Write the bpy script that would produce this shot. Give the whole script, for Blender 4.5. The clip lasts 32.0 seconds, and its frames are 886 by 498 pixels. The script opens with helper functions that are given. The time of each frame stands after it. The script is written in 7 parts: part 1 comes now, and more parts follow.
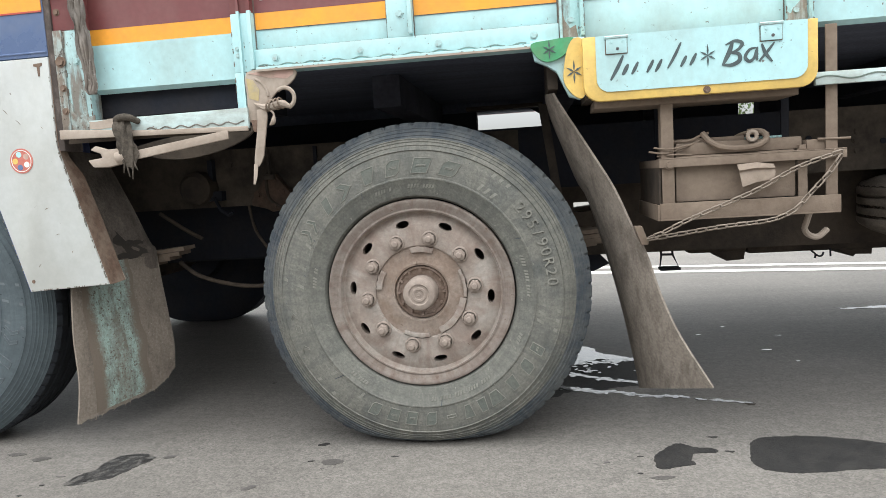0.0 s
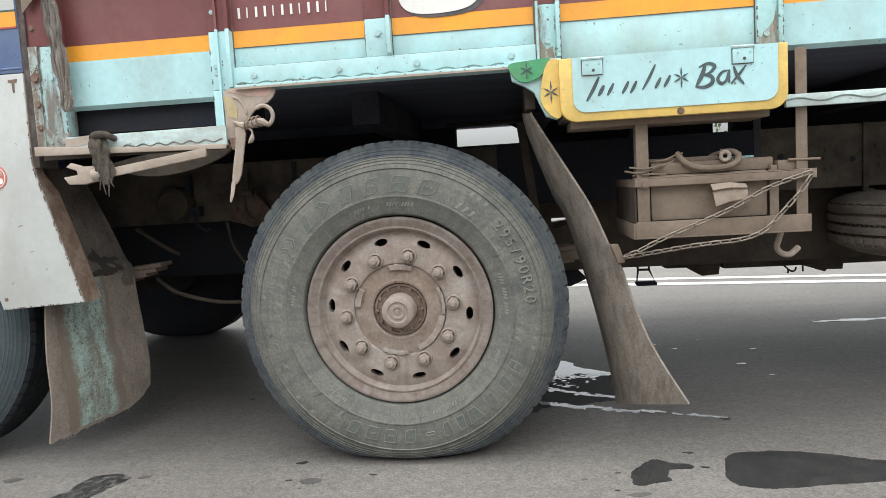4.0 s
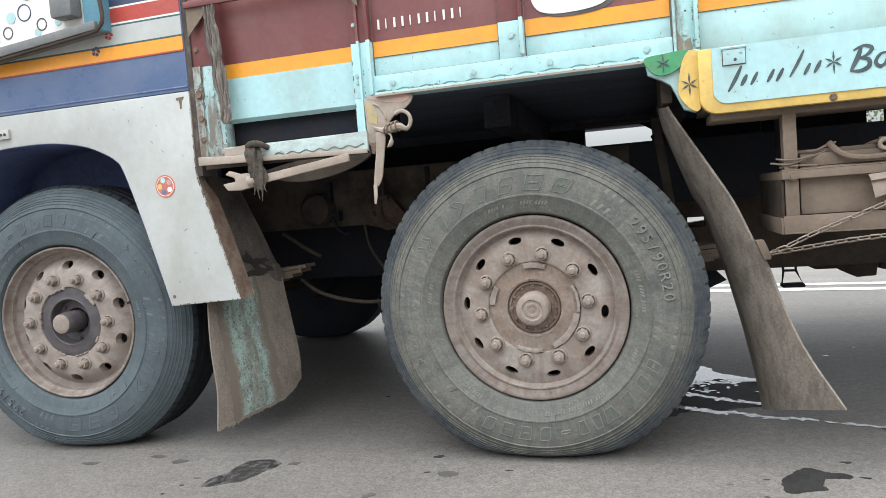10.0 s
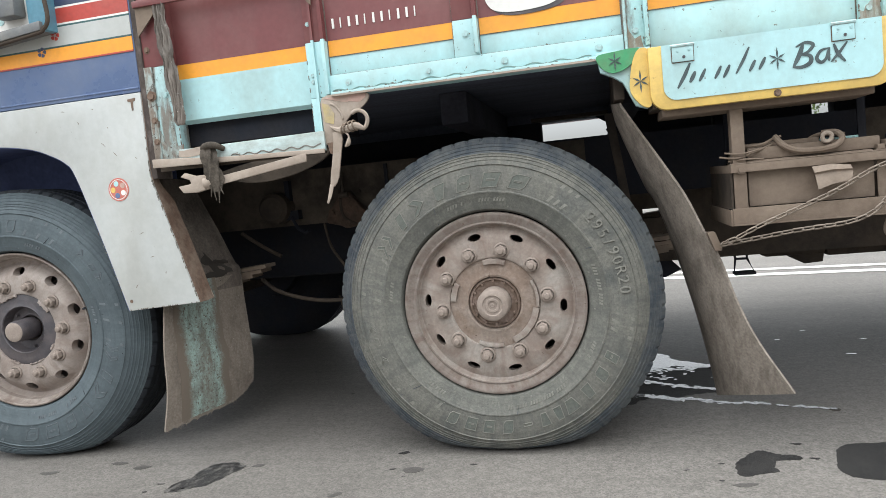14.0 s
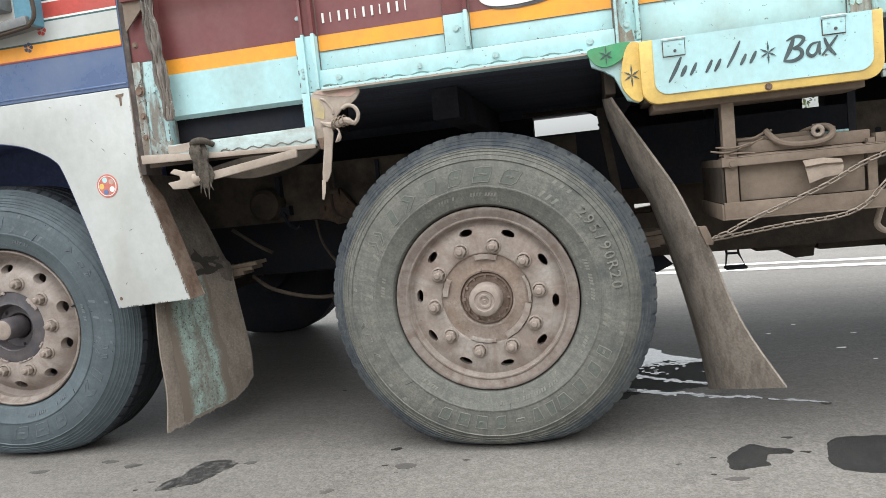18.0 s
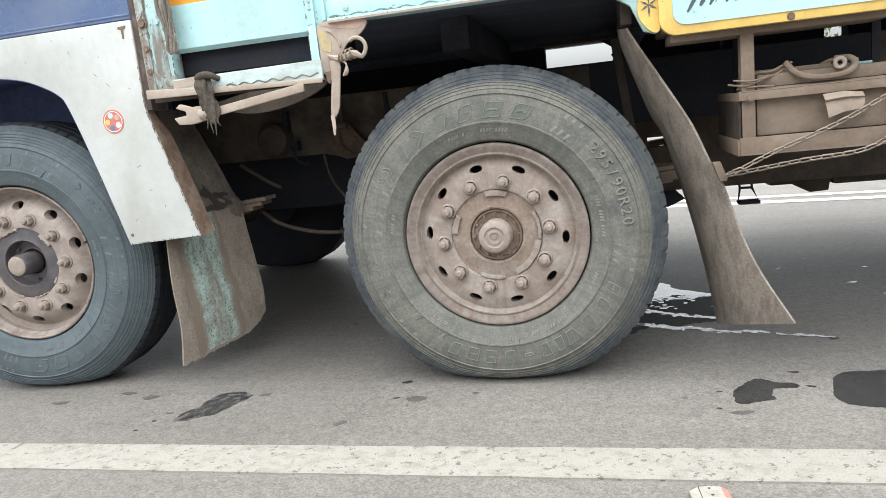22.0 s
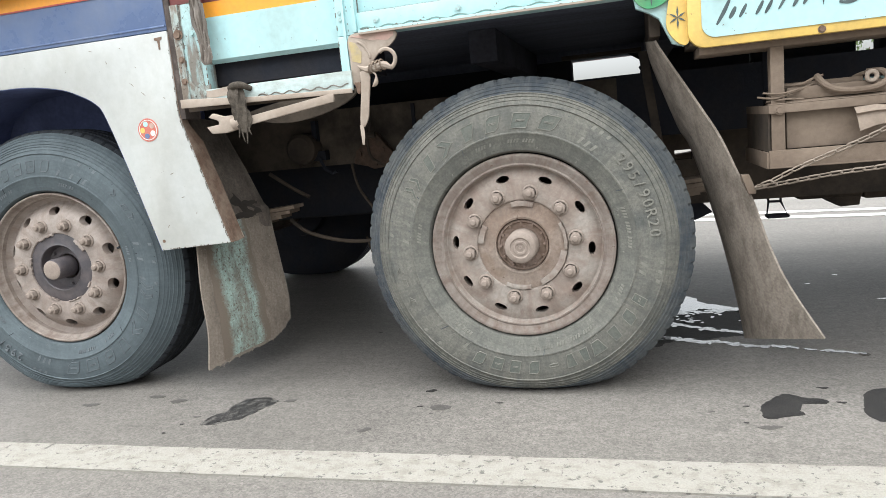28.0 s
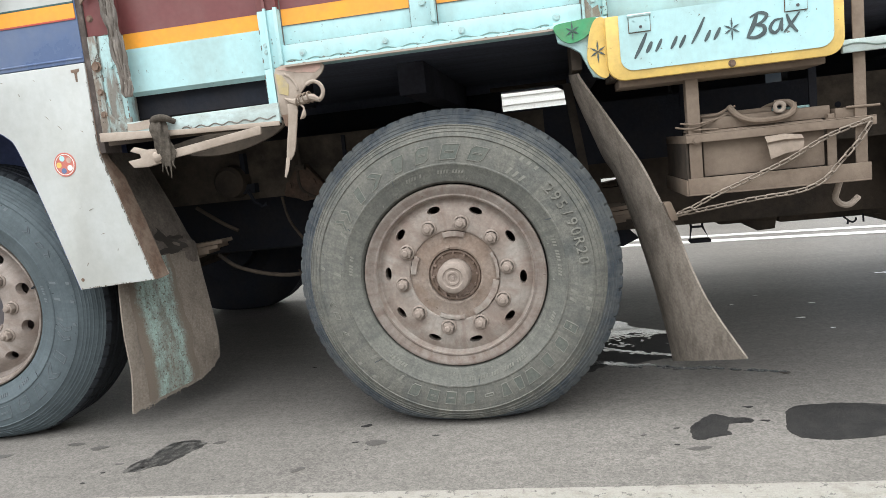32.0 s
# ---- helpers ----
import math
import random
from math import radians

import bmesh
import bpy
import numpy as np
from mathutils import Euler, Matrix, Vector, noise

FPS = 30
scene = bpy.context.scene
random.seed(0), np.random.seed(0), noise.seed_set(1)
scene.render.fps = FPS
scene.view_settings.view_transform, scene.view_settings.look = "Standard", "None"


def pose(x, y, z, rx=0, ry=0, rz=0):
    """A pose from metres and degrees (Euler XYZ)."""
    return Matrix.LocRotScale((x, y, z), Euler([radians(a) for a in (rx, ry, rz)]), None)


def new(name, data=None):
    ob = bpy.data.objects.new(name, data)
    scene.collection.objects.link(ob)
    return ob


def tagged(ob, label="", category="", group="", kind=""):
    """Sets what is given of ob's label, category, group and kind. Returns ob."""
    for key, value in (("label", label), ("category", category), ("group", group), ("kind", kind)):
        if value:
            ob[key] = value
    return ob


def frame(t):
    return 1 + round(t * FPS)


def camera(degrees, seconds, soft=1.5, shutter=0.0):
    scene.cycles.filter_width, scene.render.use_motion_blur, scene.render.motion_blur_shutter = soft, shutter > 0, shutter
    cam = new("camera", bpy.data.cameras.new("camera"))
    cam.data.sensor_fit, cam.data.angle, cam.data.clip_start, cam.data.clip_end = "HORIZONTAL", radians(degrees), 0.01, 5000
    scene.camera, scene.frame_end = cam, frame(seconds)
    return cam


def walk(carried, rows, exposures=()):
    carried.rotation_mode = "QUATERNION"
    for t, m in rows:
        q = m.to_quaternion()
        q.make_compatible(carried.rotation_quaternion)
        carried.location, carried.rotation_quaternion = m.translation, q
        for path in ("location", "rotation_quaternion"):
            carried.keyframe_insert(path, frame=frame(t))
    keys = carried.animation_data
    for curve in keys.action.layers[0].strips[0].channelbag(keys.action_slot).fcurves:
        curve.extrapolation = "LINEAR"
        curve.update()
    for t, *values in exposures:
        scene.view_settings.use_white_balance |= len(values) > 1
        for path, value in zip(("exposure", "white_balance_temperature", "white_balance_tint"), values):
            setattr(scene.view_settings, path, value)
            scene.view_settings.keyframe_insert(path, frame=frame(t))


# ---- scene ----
cam = camera(64.39, 32.0, soft=0.8)
PATH = [
    (0.0, 0.3503, -2.0782, 0.8292, 84.116, 3.502, 7.223),
    (0.5, 0.3630, -2.0877, 0.8560, 84.623, 3.263, 5.958),
    (1.0, 0.3674, -2.0997, 0.8712, 85.712, 3.784, 5.743),
    (1.5, 0.3591, -2.1130, 0.8768, 86.192, 2.939, 6.008),
    (2.0, 0.3565, -2.1019, 0.8779, 85.389, 3.256, 5.625),
    (2.5, 0.3629, -2.0885, 0.8730, 84.683, 3.548, 5.240),
    (3.0, 0.3577, -2.0873, 0.8711, 84.796, 3.662, 5.494),
    (3.5, 0.3586, -2.0837, 0.8653, 84.522, 3.441, 5.685),
    (5.5, 0.3484, -2.0872, 0.8235, 86.440, 3.145, 5.347),
    (6.0, 0.3499, -2.0867, 0.8247, 86.202, 3.251, 6.085),
    (6.5, 0.3393, -2.1001, 0.8283, 85.923, 3.336, 8.734),
    (7.0, 0.3308, -2.1090, 0.8315, 85.223, 4.636, 12.669),
    (7.5, 0.3293, -2.1058, 0.8277, 85.696, 5.002, 14.258),
    (8.0, 0.3224, -2.0996, 0.8156, 84.376, 3.993, 14.310),
    (8.5, 0.3253, -2.1123, 0.8189, 84.883, 3.391, 15.612),
    (9.0, 0.3199, -2.1272, 0.8225, 86.035, 3.309, 15.426),
    (9.5, 0.3160, -2.1250, 0.8211, 85.826, 3.082, 15.294),
    (10.0, 0.3234, -2.1258, 0.8246, 86.283, 4.528, 15.426),
    (10.5, 0.3298, -2.1301, 0.8394, 86.437, 5.370, 15.149),
    (11.0, 0.3338, -2.1343, 0.8400, 87.115, 4.819, 14.207),
    (11.5, 0.3271, -2.1359, 0.8342, 86.722, 4.221, 14.259),
    (12.0, 0.3307, -2.1342, 0.8383, 86.201, 5.249, 13.701),
    (12.5, 0.3351, -2.1343, 0.8410, 85.839, 5.541, 13.053),
    (13.0, 0.3375, -2.1355, 0.8496, 85.923, 5.979, 12.128),
    (13.5, 0.3381, -2.1374, 0.8483, 86.117, 5.824, 12.194),
    (14.0, 0.3365, -2.1356, 0.8455, 85.289, 5.647, 12.290),
    (14.5, 0.3332, -2.1299, 0.8432, 84.571, 5.267, 11.473),
    (16.5, 0.3412, -2.1283, 0.8450, 84.911, 5.865, 11.219),
    (17.0, 0.3368, -2.1329, 0.8451, 85.135, 5.872, 11.378),
    (17.5, 0.3381, -2.1317, 0.8444, 85.070, 5.718, 11.394),
    (18.0, 0.3378, -2.1282, 0.8415, 84.939, 5.828, 11.673),
    (18.5, 0.3355, -2.1251, 0.8389, 84.568, 5.705, 12.088),
    (19.0, 0.3358, -2.1267, 0.8387, 84.968, 5.781, 11.913),
    (19.5, 0.3381, -2.1291, 0.8452, 85.189, 6.017, 11.950),
    (20.0, 0.3335, -2.1243, 0.8398, 84.377, 5.227, 10.651),
    (20.5, 0.3344, -2.1172, 0.8341, 82.473, 5.366, 10.345),
    (21.0, 0.3314, -2.0995, 0.8260, 77.068, 4.091, 7.596),
    (21.5, 0.3341, -2.0995, 0.8390, 78.239, 4.591, 8.836),
    (22.0, 0.3350, -2.1176, 0.8565, 79.431, 6.011, 12.399),
    (22.5, 0.3344, -2.1393, 0.8589, 80.237, 5.677, 14.785),
    (23.0, 0.3295, -2.1485, 0.8467, 80.888, 4.722, 14.789),
    (23.5, 0.3289, -2.1438, 0.8542, 80.521, 4.670, 14.285),
    (24.0, 0.3359, -2.1346, 0.8508, 80.219, 5.246, 14.179),
    (24.5, 0.3298, -2.1329, 0.8531, 79.943, 5.212, 14.776),
    (25.0, 0.3273, -2.1330, 0.8520, 79.896, 4.952, 14.889),
    (25.5, 0.3278, -2.1331, 0.8521, 80.051, 5.088, 14.861),
    (27.5, 0.3321, -2.1388, 0.8521, 80.925, 5.888, 15.039),
    (28.0, 0.3298, -2.1345, 0.8519, 80.610, 5.593, 14.405),
    (28.5, 0.3344, -2.1265, 0.8546, 80.247, 6.489, 15.242),
    (29.0, 0.3362, -2.1126, 0.8474, 79.761, 6.235, 13.502),
    (29.5, 0.3365, -2.1092, 0.8460, 79.890, 6.039, 12.117),
    (30.0, 0.3388, -2.1103, 0.8489, 80.482, 6.242, 11.911),
    (30.5, 0.3441, -2.1108, 0.8520, 81.104, 6.740, 11.352),
    (31.0, 0.3499, -2.1160, 0.8537, 81.895, 6.790, 10.972),
    (31.5, 0.3514, -2.1208, 0.8548, 82.197, 6.387, 10.506),
    (32.0, 0.3434, -2.1226, 0.8555, 82.441, 6.125, 9.132),
]
walk(cam, [(t, pose(x, y, z, rx, ry, rz)) for t, x, y, z, rx, ry, rz in PATH],
     [(0.0, 2.21, 6370, 7), (1.0, 2.20, 6370, 7), (2.0, 2.11, 6370, 7), (3.0, 2.07, 6370, 7), (7.0, 2.13, 6370, 7), (8.5, 2.18, 6220, 7), (10.0, 2.18, 6220, 7), (13.0, 2.10, 6250, 7), (17.0, 2.19, 6350, 7), (19.0, 2.21, 6350, 7), (20.2, 2.29, 6370, 7), (21.0, 2.50, 6350, 7), (24.0, 2.45, 6330, 7), (29.0, 2.44, 6350, 7), (31.0, 2.37, 6340, 7), (32.0, 2.25, 6340, 7)])

# ---- light ----
SUN_AZ, SUN_EL = 205.0, 85.0
world = bpy.data.worlds.new("sky")
scene.world = world
world.use_nodes = True
wn, wl = world.node_tree.nodes, world.node_tree.links
sky = wn.new("ShaderNodeTexSky")
sky.sky_type, sky.sun_disc = "NISHITA", False
sky.sun_elevation, sky.sun_rotation = radians(SUN_EL), radians(SUN_AZ)
sky.air_density, sky.dust_density, sky.ozone_density = 1.0, 4.0, 1.0
overcast = wn.new("ShaderNodeHueSaturation")
overcast.inputs["Saturation"].default_value = 0.12
wl.new(sky.outputs[0], overcast.inputs["Color"])
wl.new(overcast.outputs[0], wn["Background"].inputs["Color"])
wn["Background"].inputs["Strength"].default_value = 0.064
sun = new("sun", bpy.data.lights.new("sun", "SUN"))
sun.data.energy, sun.data.angle, sun.data.color = 1.5, radians(120), (0.975, 0.985, 0.990)
sun.matrix_world = pose(0, 0, 30, 90 - SUN_EL, 0, 180 - SUN_AZ)


# ---- materials ----
def mat(name, color, rough=0.6, metal=0.0, grime=None, amount=0.4, scale=6.0, fine=60.0, bump=0.25, detail=0.12, spec=0.5, streak=(1, 1, 1), edge=(0.42, 0.62), chips=None, chip_at=0.67, chip_scale=38.0):
    """A surface with two scales of variation: patches of grime and a fine grain with relief."""
    m = bpy.data.materials.new(name)
    m.use_nodes = True
    n, l = m.node_tree.nodes, m.node_tree.links
    b = n["Principled BSDF"]
    co = n.new("ShaderNodeTexCoord")
    mp = n.new("ShaderNodeMapping")
    mp.inputs["Scale"].default_value = streak
    l.new(co.outputs["Object"], mp.inputs["Vector"])
    big, small = n.new("ShaderNodeTexNoise"), n.new("ShaderNodeTexNoise")
    for t, s in ((big, scale), (small, fine)):
        t.inputs["Scale"].default_value, t.inputs["Detail"].default_value, t.inputs["Roughness"].default_value = s, 8, 0.65
    l.new(mp.outputs[0], big.inputs["Vector"])
    l.new(co.outputs["Object"], small.inputs["Vector"])
    ramp = n.new("ShaderNodeMapRange")
    ramp.inputs["From Min"].default_value, ramp.inputs["From Max"].default_value = edge
    ramp.inputs["To Max"].default_value = amount
    l.new(big.outputs["Fac"], ramp.inputs["Value"])
    mix = n.new("ShaderNodeMixRGB")
    mix.inputs["Color1"].default_value = (*color, 1)
    mix.inputs["Color2"].default_value = (*(grime or [c * 0.6 for c in color]), 1)
    l.new(ramp.outputs[0], mix.inputs["Fac"])
    val = n.new("ShaderNodeMapRange")
    val.inputs["From Min"].default_value, val.inputs["From Max"].default_value = 0.3, 0.7
    val.inputs["To Min"].default_value, val.inputs["To Max"].default_value = 1 - detail, 1 + detail
    l.new(small.outputs["Fac"], val.inputs["Value"])
    hsv = n.new("ShaderNodeHueSaturation")
    last = mix.outputs[0]
    if chips:
        flake, cut, over = n.new("ShaderNodeTexNoise"), n.new("ShaderNodeMapRange"), n.new("ShaderNodeMixRGB")
        flake.inputs["Scale"].default_value, flake.inputs["Detail"].default_value, flake.inputs["Roughness"].default_value = chip_scale, 6, 0.7
        cut.inputs["From Min"].default_value, cut.inputs["From Max"].default_value = chip_at, chip_at + 0.035
        over.inputs["Color2"].default_value = (*chips, 1)
        l.new(co.outputs["Object"], flake.inputs["Vector"])
        l.new(flake.outputs["Fac"], cut.inputs["Value"])
        l.new(cut.outputs[0], over.inputs["Fac"])
        l.new(last, over.inputs["Color1"])
        last = over.outputs[0]
    l.new(last, hsv.inputs["Color"])
    l.new(val.outputs[0], hsv.inputs["Value"])
    l.new(hsv.outputs[0], b.inputs["Base Color"])
    rr = n.new("ShaderNodeMapRange")
    rr.inputs["To Min"].default_value, rr.inputs["To Max"].default_value = max(rough - 0.12, 0.02), min(rough + 0.15, 1)
    l.new(big.outputs["Fac"], rr.inputs["Value"])
    l.new(rr.outputs[0], b.inputs["Roughness"])
    b.inputs["Metallic"].default_value = metal
    b.inputs["Specular IOR Level"].default_value = spec
    if bump:
        bp = n.new("ShaderNodeBump")
        bp.inputs["Strength"].default_value, bp.inputs["Distance"].default_value = bump, 0.004
        l.new(small.outputs["Fac"], bp.inputs["Height"])
        l.new(bp.outputs[0], b.inputs["Normal"])
    return m


def round_wear(m, dirt, amount, across=16.0, out=7.0, rings=130.0, ring_depth=0.10):
    """Dirt run outwards from the hub and faint scuffs round it, for things turned about their y axis."""
    n, l = m.node_tree.nodes, m.node_tree.links
    b = n["Principled BSDF"]
    paint = b.inputs["Base Color"].links[0].from_socket
    co, flat, unit, far = n.new("ShaderNodeTexCoord"), n.new("ShaderNodeVectorMath"), n.new("ShaderNodeVectorMath"), n.new("ShaderNodeVectorMath")
    flat.operation, unit.operation, far.operation = "MULTIPLY", "NORMALIZE", "LENGTH"
    flat.inputs[1].default_value = (1, 0, 1)
    l.new(co.outputs["Object"], flat.inputs[0])
    l.new(flat.outputs[0], unit.inputs[0])
    l.new(flat.outputs[0], far.inputs[0])

    def polar_noise(k, radial, detail):
        grow, sep, push, mix, t = n.new("ShaderNodeVectorMath"), n.new("ShaderNodeSeparateXYZ"), n.new("ShaderNodeMath"), n.new("ShaderNodeCombineXYZ"), n.new("ShaderNodeTexNoise")
        grow.operation, push.operation = "SCALE", "MULTIPLY"
        grow.inputs["Scale"].default_value, push.inputs[1].default_value = k, radial
        l.new(unit.outputs[0], grow.inputs[0])
        l.new(grow.outputs[0], sep.inputs[0])
        l.new(far.outputs["Value"], push.inputs[0])
        l.new(sep.outputs[0], mix.inputs[0])
        l.new(push.outputs[0], mix.inputs[1])
        l.new(sep.outputs[2], mix.inputs[2])
        t.inputs["Scale"].default_value, t.inputs["Detail"].default_value, t.inputs["Roughness"].default_value = 1.0, detail, 0.65
        l.new(mix.outputs[0], t.inputs["Vector"])
        return t

    runs, scuffs = polar_noise(across, out, 7), polar_noise(2.5, rings, 4)
    cut, over, val, hsv = n.new("ShaderNodeMapRange"), n.new("ShaderNodeMixRGB"), n.new("ShaderNodeMapRange"), n.new("ShaderNodeHueSaturation")
    cut.inputs["From Min"].default_value, cut.inputs["From Max"].default_value, cut.inputs["To Max"].default_value = 0.47, 0.66, amount
    l.new(runs.outputs["Fac"], cut.inputs["Value"])
    l.new(cut.outputs[0], over.inputs["Fac"])
    l.new(paint, over.inputs["Color1"])
    over.inputs["Color2"].default_value = (*dirt, 1)
    val.inputs["From Min"].default_value, val.inputs["From Max"].default_value = 0.3, 0.7
    val.inputs["To Min"].default_value, val.inputs["To Max"].default_value = 1 - ring_depth, 1 + ring_depth
    l.new(scuffs.outputs["Fac"], val.inputs["Value"])
    l.new(over.outputs[0], hsv.inputs["Color"])
    l.new(val.outputs[0], hsv.inputs["Value"])
    l.new(hsv.outputs[0], b.inputs["Base Color"])


DUST = (0.20, 0.155, 0.12)
M_teal = mat("teal_paint", (0.40, 0.615, 0.63), 0.38, grime=(0.31, 0.39, 0.37), amount=0.5, scale=5, fine=45, bump=0.1, detail=0.06, streak=(1, 1, 0.5), chips=(0.13, 0.11, 0.09), chip_at=0.652, chip_scale=52)
M_teal_rust = mat("rusty_teal_paint", (0.34, 0.54, 0.54), 0.55, grime=(0.13, 0.085, 0.06), amount=0.95, scale=13, fine=70, bump=0.3, detail=0.1, streak=(1, 1, 0.35), edge=(0.52, 0.64), chips=(0.08, 0.055, 0.04), chip_at=0.635)
M_maroon = mat("maroon_paint", (0.165, 0.050, 0.050), 0.36, grime=(0.20, 0.10, 0.09), amount=0.45, scale=4, bump=0.08, detail=0.08, chips=(0.08, 0.05, 0.045), chip_at=0.73)
M_orange = mat("orange_paint", (0.83, 0.34, 0.03), 0.4, grime=(0.45, 0.22, 0.06), amount=0.35, scale=7, bump=0.05, detail=0.05)
M_yellow = mat("yellow_paint", (0.67, 0.46, 0.125), 0.42, grime=(0.42, 0.28, 0.10), amount=0.5, scale=11, bump=0.08, detail=0.08, chips=(0.2, 0.13, 0.06), chip_at=0.66)
M_green = mat("green_paint", (0.055, 0.28, 0.12), 0.42, grime=(0.12, 0.2, 0.1), amount=0.5, scale=14, bump=0.08)
M_blue = mat("blue_paint", (0.105, 0.150, 0.27), 0.28, grime=(0.19, 0.22, 0.29), amount=0.45, scale=5, bump=0.05, detail=0.06)
M_navy = mat("navy_paint", (0.03, 0.05, 0.11), 0.4, grime=(0.08, 0.08, 0.1), amount=0.4, scale=5, bump=0.05)
M_red = mat("red_paint", (0.42, 0.055, 0.04), 0.4, grime=(0.3, 0.1, 0.08), amount=0.4, scale=8, bump=0.05)
M_white = mat("chalky_white_paint", (0.455, 0.465, 0.45), 0.4, grime=(0.37, 0.365, 0.335), amount=0.6, scale=4.5, fine=40, bump=0.08, detail=0.05, streak=(1, 1, 0.6), chips=(0.16, 0.14, 0.12), chip_at=0.672, chip_scale=30)
M_cream = mat("cream_lettering_paint", (0.72, 0.70, 0.66), 0.5, bump=0.05, detail=0.05, amount=0.15)
M_black = mat("black_lettering_paint", (0.045, 0.062, 0.066), 0.45, grime=(0.10, 0.14, 0.14), bump=0.05, amount=0.4, scale=40)
# paler than the sidewall: light on the raised edges put into the colour
M_mark = mat("lit_dusty_mouldings", (0.188, 0.183, 0.160), 0.85, grime=(0.125, 0.122, 0.108), amount=0.7, scale=14, fine=90, bump=0.2, detail=0.15, spec=0.25)
M_mark_blue = mat("lit_bluish_mouldings", (0.13, 0.145, 0.155), 0.8, grime=(0.09, 0.10, 0.11), amount=0.7, scale=14, fine=90, bump=0.2, detail=0.15, spec=0.25)
# darker fill inside the raised outlines
M_mark_dark = mat("dark_rubber_between_mouldings", (0.098, 0.106, 0.094), 0.8, grime=(0.125, 0.125, 0.108), amount=0.6, scale=20, fine=130, bump=0.4, detail=0.2, spec=0.3)
M_tyre = mat("dusty_tyre_rubber", (0.142, 0.137, 0.120), 0.8, grime=(0.078, 0.082, 0.078), amount=0.85, scale=9, fine=130, bump=0.5, detail=0.26, spec=0.3, edge=(0.47, 0.66))
M_tread = mat("worn_tread_rubber", (0.044, 0.052, 0.062), 0.72, grime=(0.098, 0.102, 0.100), amount=0.8, scale=9, fine=80, bump=0.4, detail=0.2, spec=0.3)
M_tyre_blue = mat("bluish_tyre_rubber", (0.088, 0.108, 0.118), 0.72, grime=(0.06, 0.073, 0.08), amount=0.7, scale=5, fine=90, bump=0.25, detail=0.12, spec=0.3)
M_rim = mat("dust_caked_rim_steel", (0.252, 0.206, 0.176), 0.78, grime=(0.312, 0.280, 0.250), amount=0.85, scale=9, fine=80, bump=0.4, detail=0.14, spec=0.25, chips=(0.12, 0.085, 0.07), chip_at=0.665)
M_rim_front = mat("pale_rim_steel", (0.33, 0.284, 0.254), 0.7, grime=(0.23, 0.187, 0.163), amount=0.7, scale=9, fine=70, bump=0.3, detail=0.1, spec=0.3)
M_lip = mat("grimy_brown_rim_lip", (0.165, 0.135, 0.117), 0.75, grime=(0.215, 0.185, 0.163), amount=0.8, scale=12, fine=80, bump=0.4, detail=0.16, spec=0.25, chips=(0.10, 0.065, 0.05), chip_at=0.64, chip_scale=26)
M_lip_front = mat("rust_stained_rim_lip", (0.25, 0.213, 0.187), 0.7, grime=(0.16, 0.125, 0.105), amount=0.8, scale=10, fine=70, bump=0.3, detail=0.12, spec=0.3, edge=(0.44, 0.6))
M_hub = mat("greasy_hub_iron", (0.15, 0.105, 0.08), 0.72, grime=(0.26, 0.2, 0.17), amount=0.7, scale=22, fine=90, bump=0.5, detail=0.2, spec=0.3)
M_hub_cap = mat("dusty_hub_cap_iron", (0.268, 0.220, 0.188), 0.78, grime=(0.19, 0.15, 0.125), amount=0.5, scale=30, fine=90, bump=0.4, spec=0.3)
M_dark_hub = mat("dark_oily_hub_iron", (0.060, 0.054, 0.060), 0.5, grime=(0.115, 0.095, 0.094), amount=0.6, scale=20, bump=0.4)
M_flap = mat("dusty_brown_rubber", (0.222, 0.186, 0.153), 0.82, grime=(0.140, 0.115, 0.094), amount=0.8, scale=14, fine=120, bump=0.6, detail=0.24, spec=0.3, streak=(1.2, 1.2, 0.55), edge=(0.44, 0.64), chips=(0.29, 0.25, 0.21), chip_at=0.63, chip_scale=75)
# darker than the lower flap: shade under the cab put into the colour
M_flap_top = mat("shaded_brown_rubber", (0.150, 0.124, 0.103), 0.8, grime=(0.060, 0.050, 0.043), amount=0.85, scale=9, fine=120, bump=0.6, detail=0.24, spec=0.3, streak=(1.2, 1.2, 0.5), edge=(0.44, 0.64))
M_flap_rear = mat("pale_scuffed_brown_rubber", (0.295, 0.252, 0.213), 0.82, grime=(0.178, 0.150, 0.126), amount=0.85, scale=11, fine=120, bump=0.6, detail=0.25, spec=0.3, streak=(3.2, 1.4, 0.4), edge=(0.45, 0.62), chips=(0.33, 0.29, 0.25), chip_at=0.64, chip_scale=80)
M_flap_teal = mat("flaking_teal_on_rubber", (0.30, 0.385, 0.345), 0.8, grime=(0.14, 0.125, 0.105), amount=0.75, scale=30, fine=140, bump=0.7, detail=0.28, spec=0.25, streak=(1.3, 1.3, 0.42), edge=(0.44, 0.62), chips=(0.13, 0.115, 0.095), chip_at=0.565, chip_scale=95)


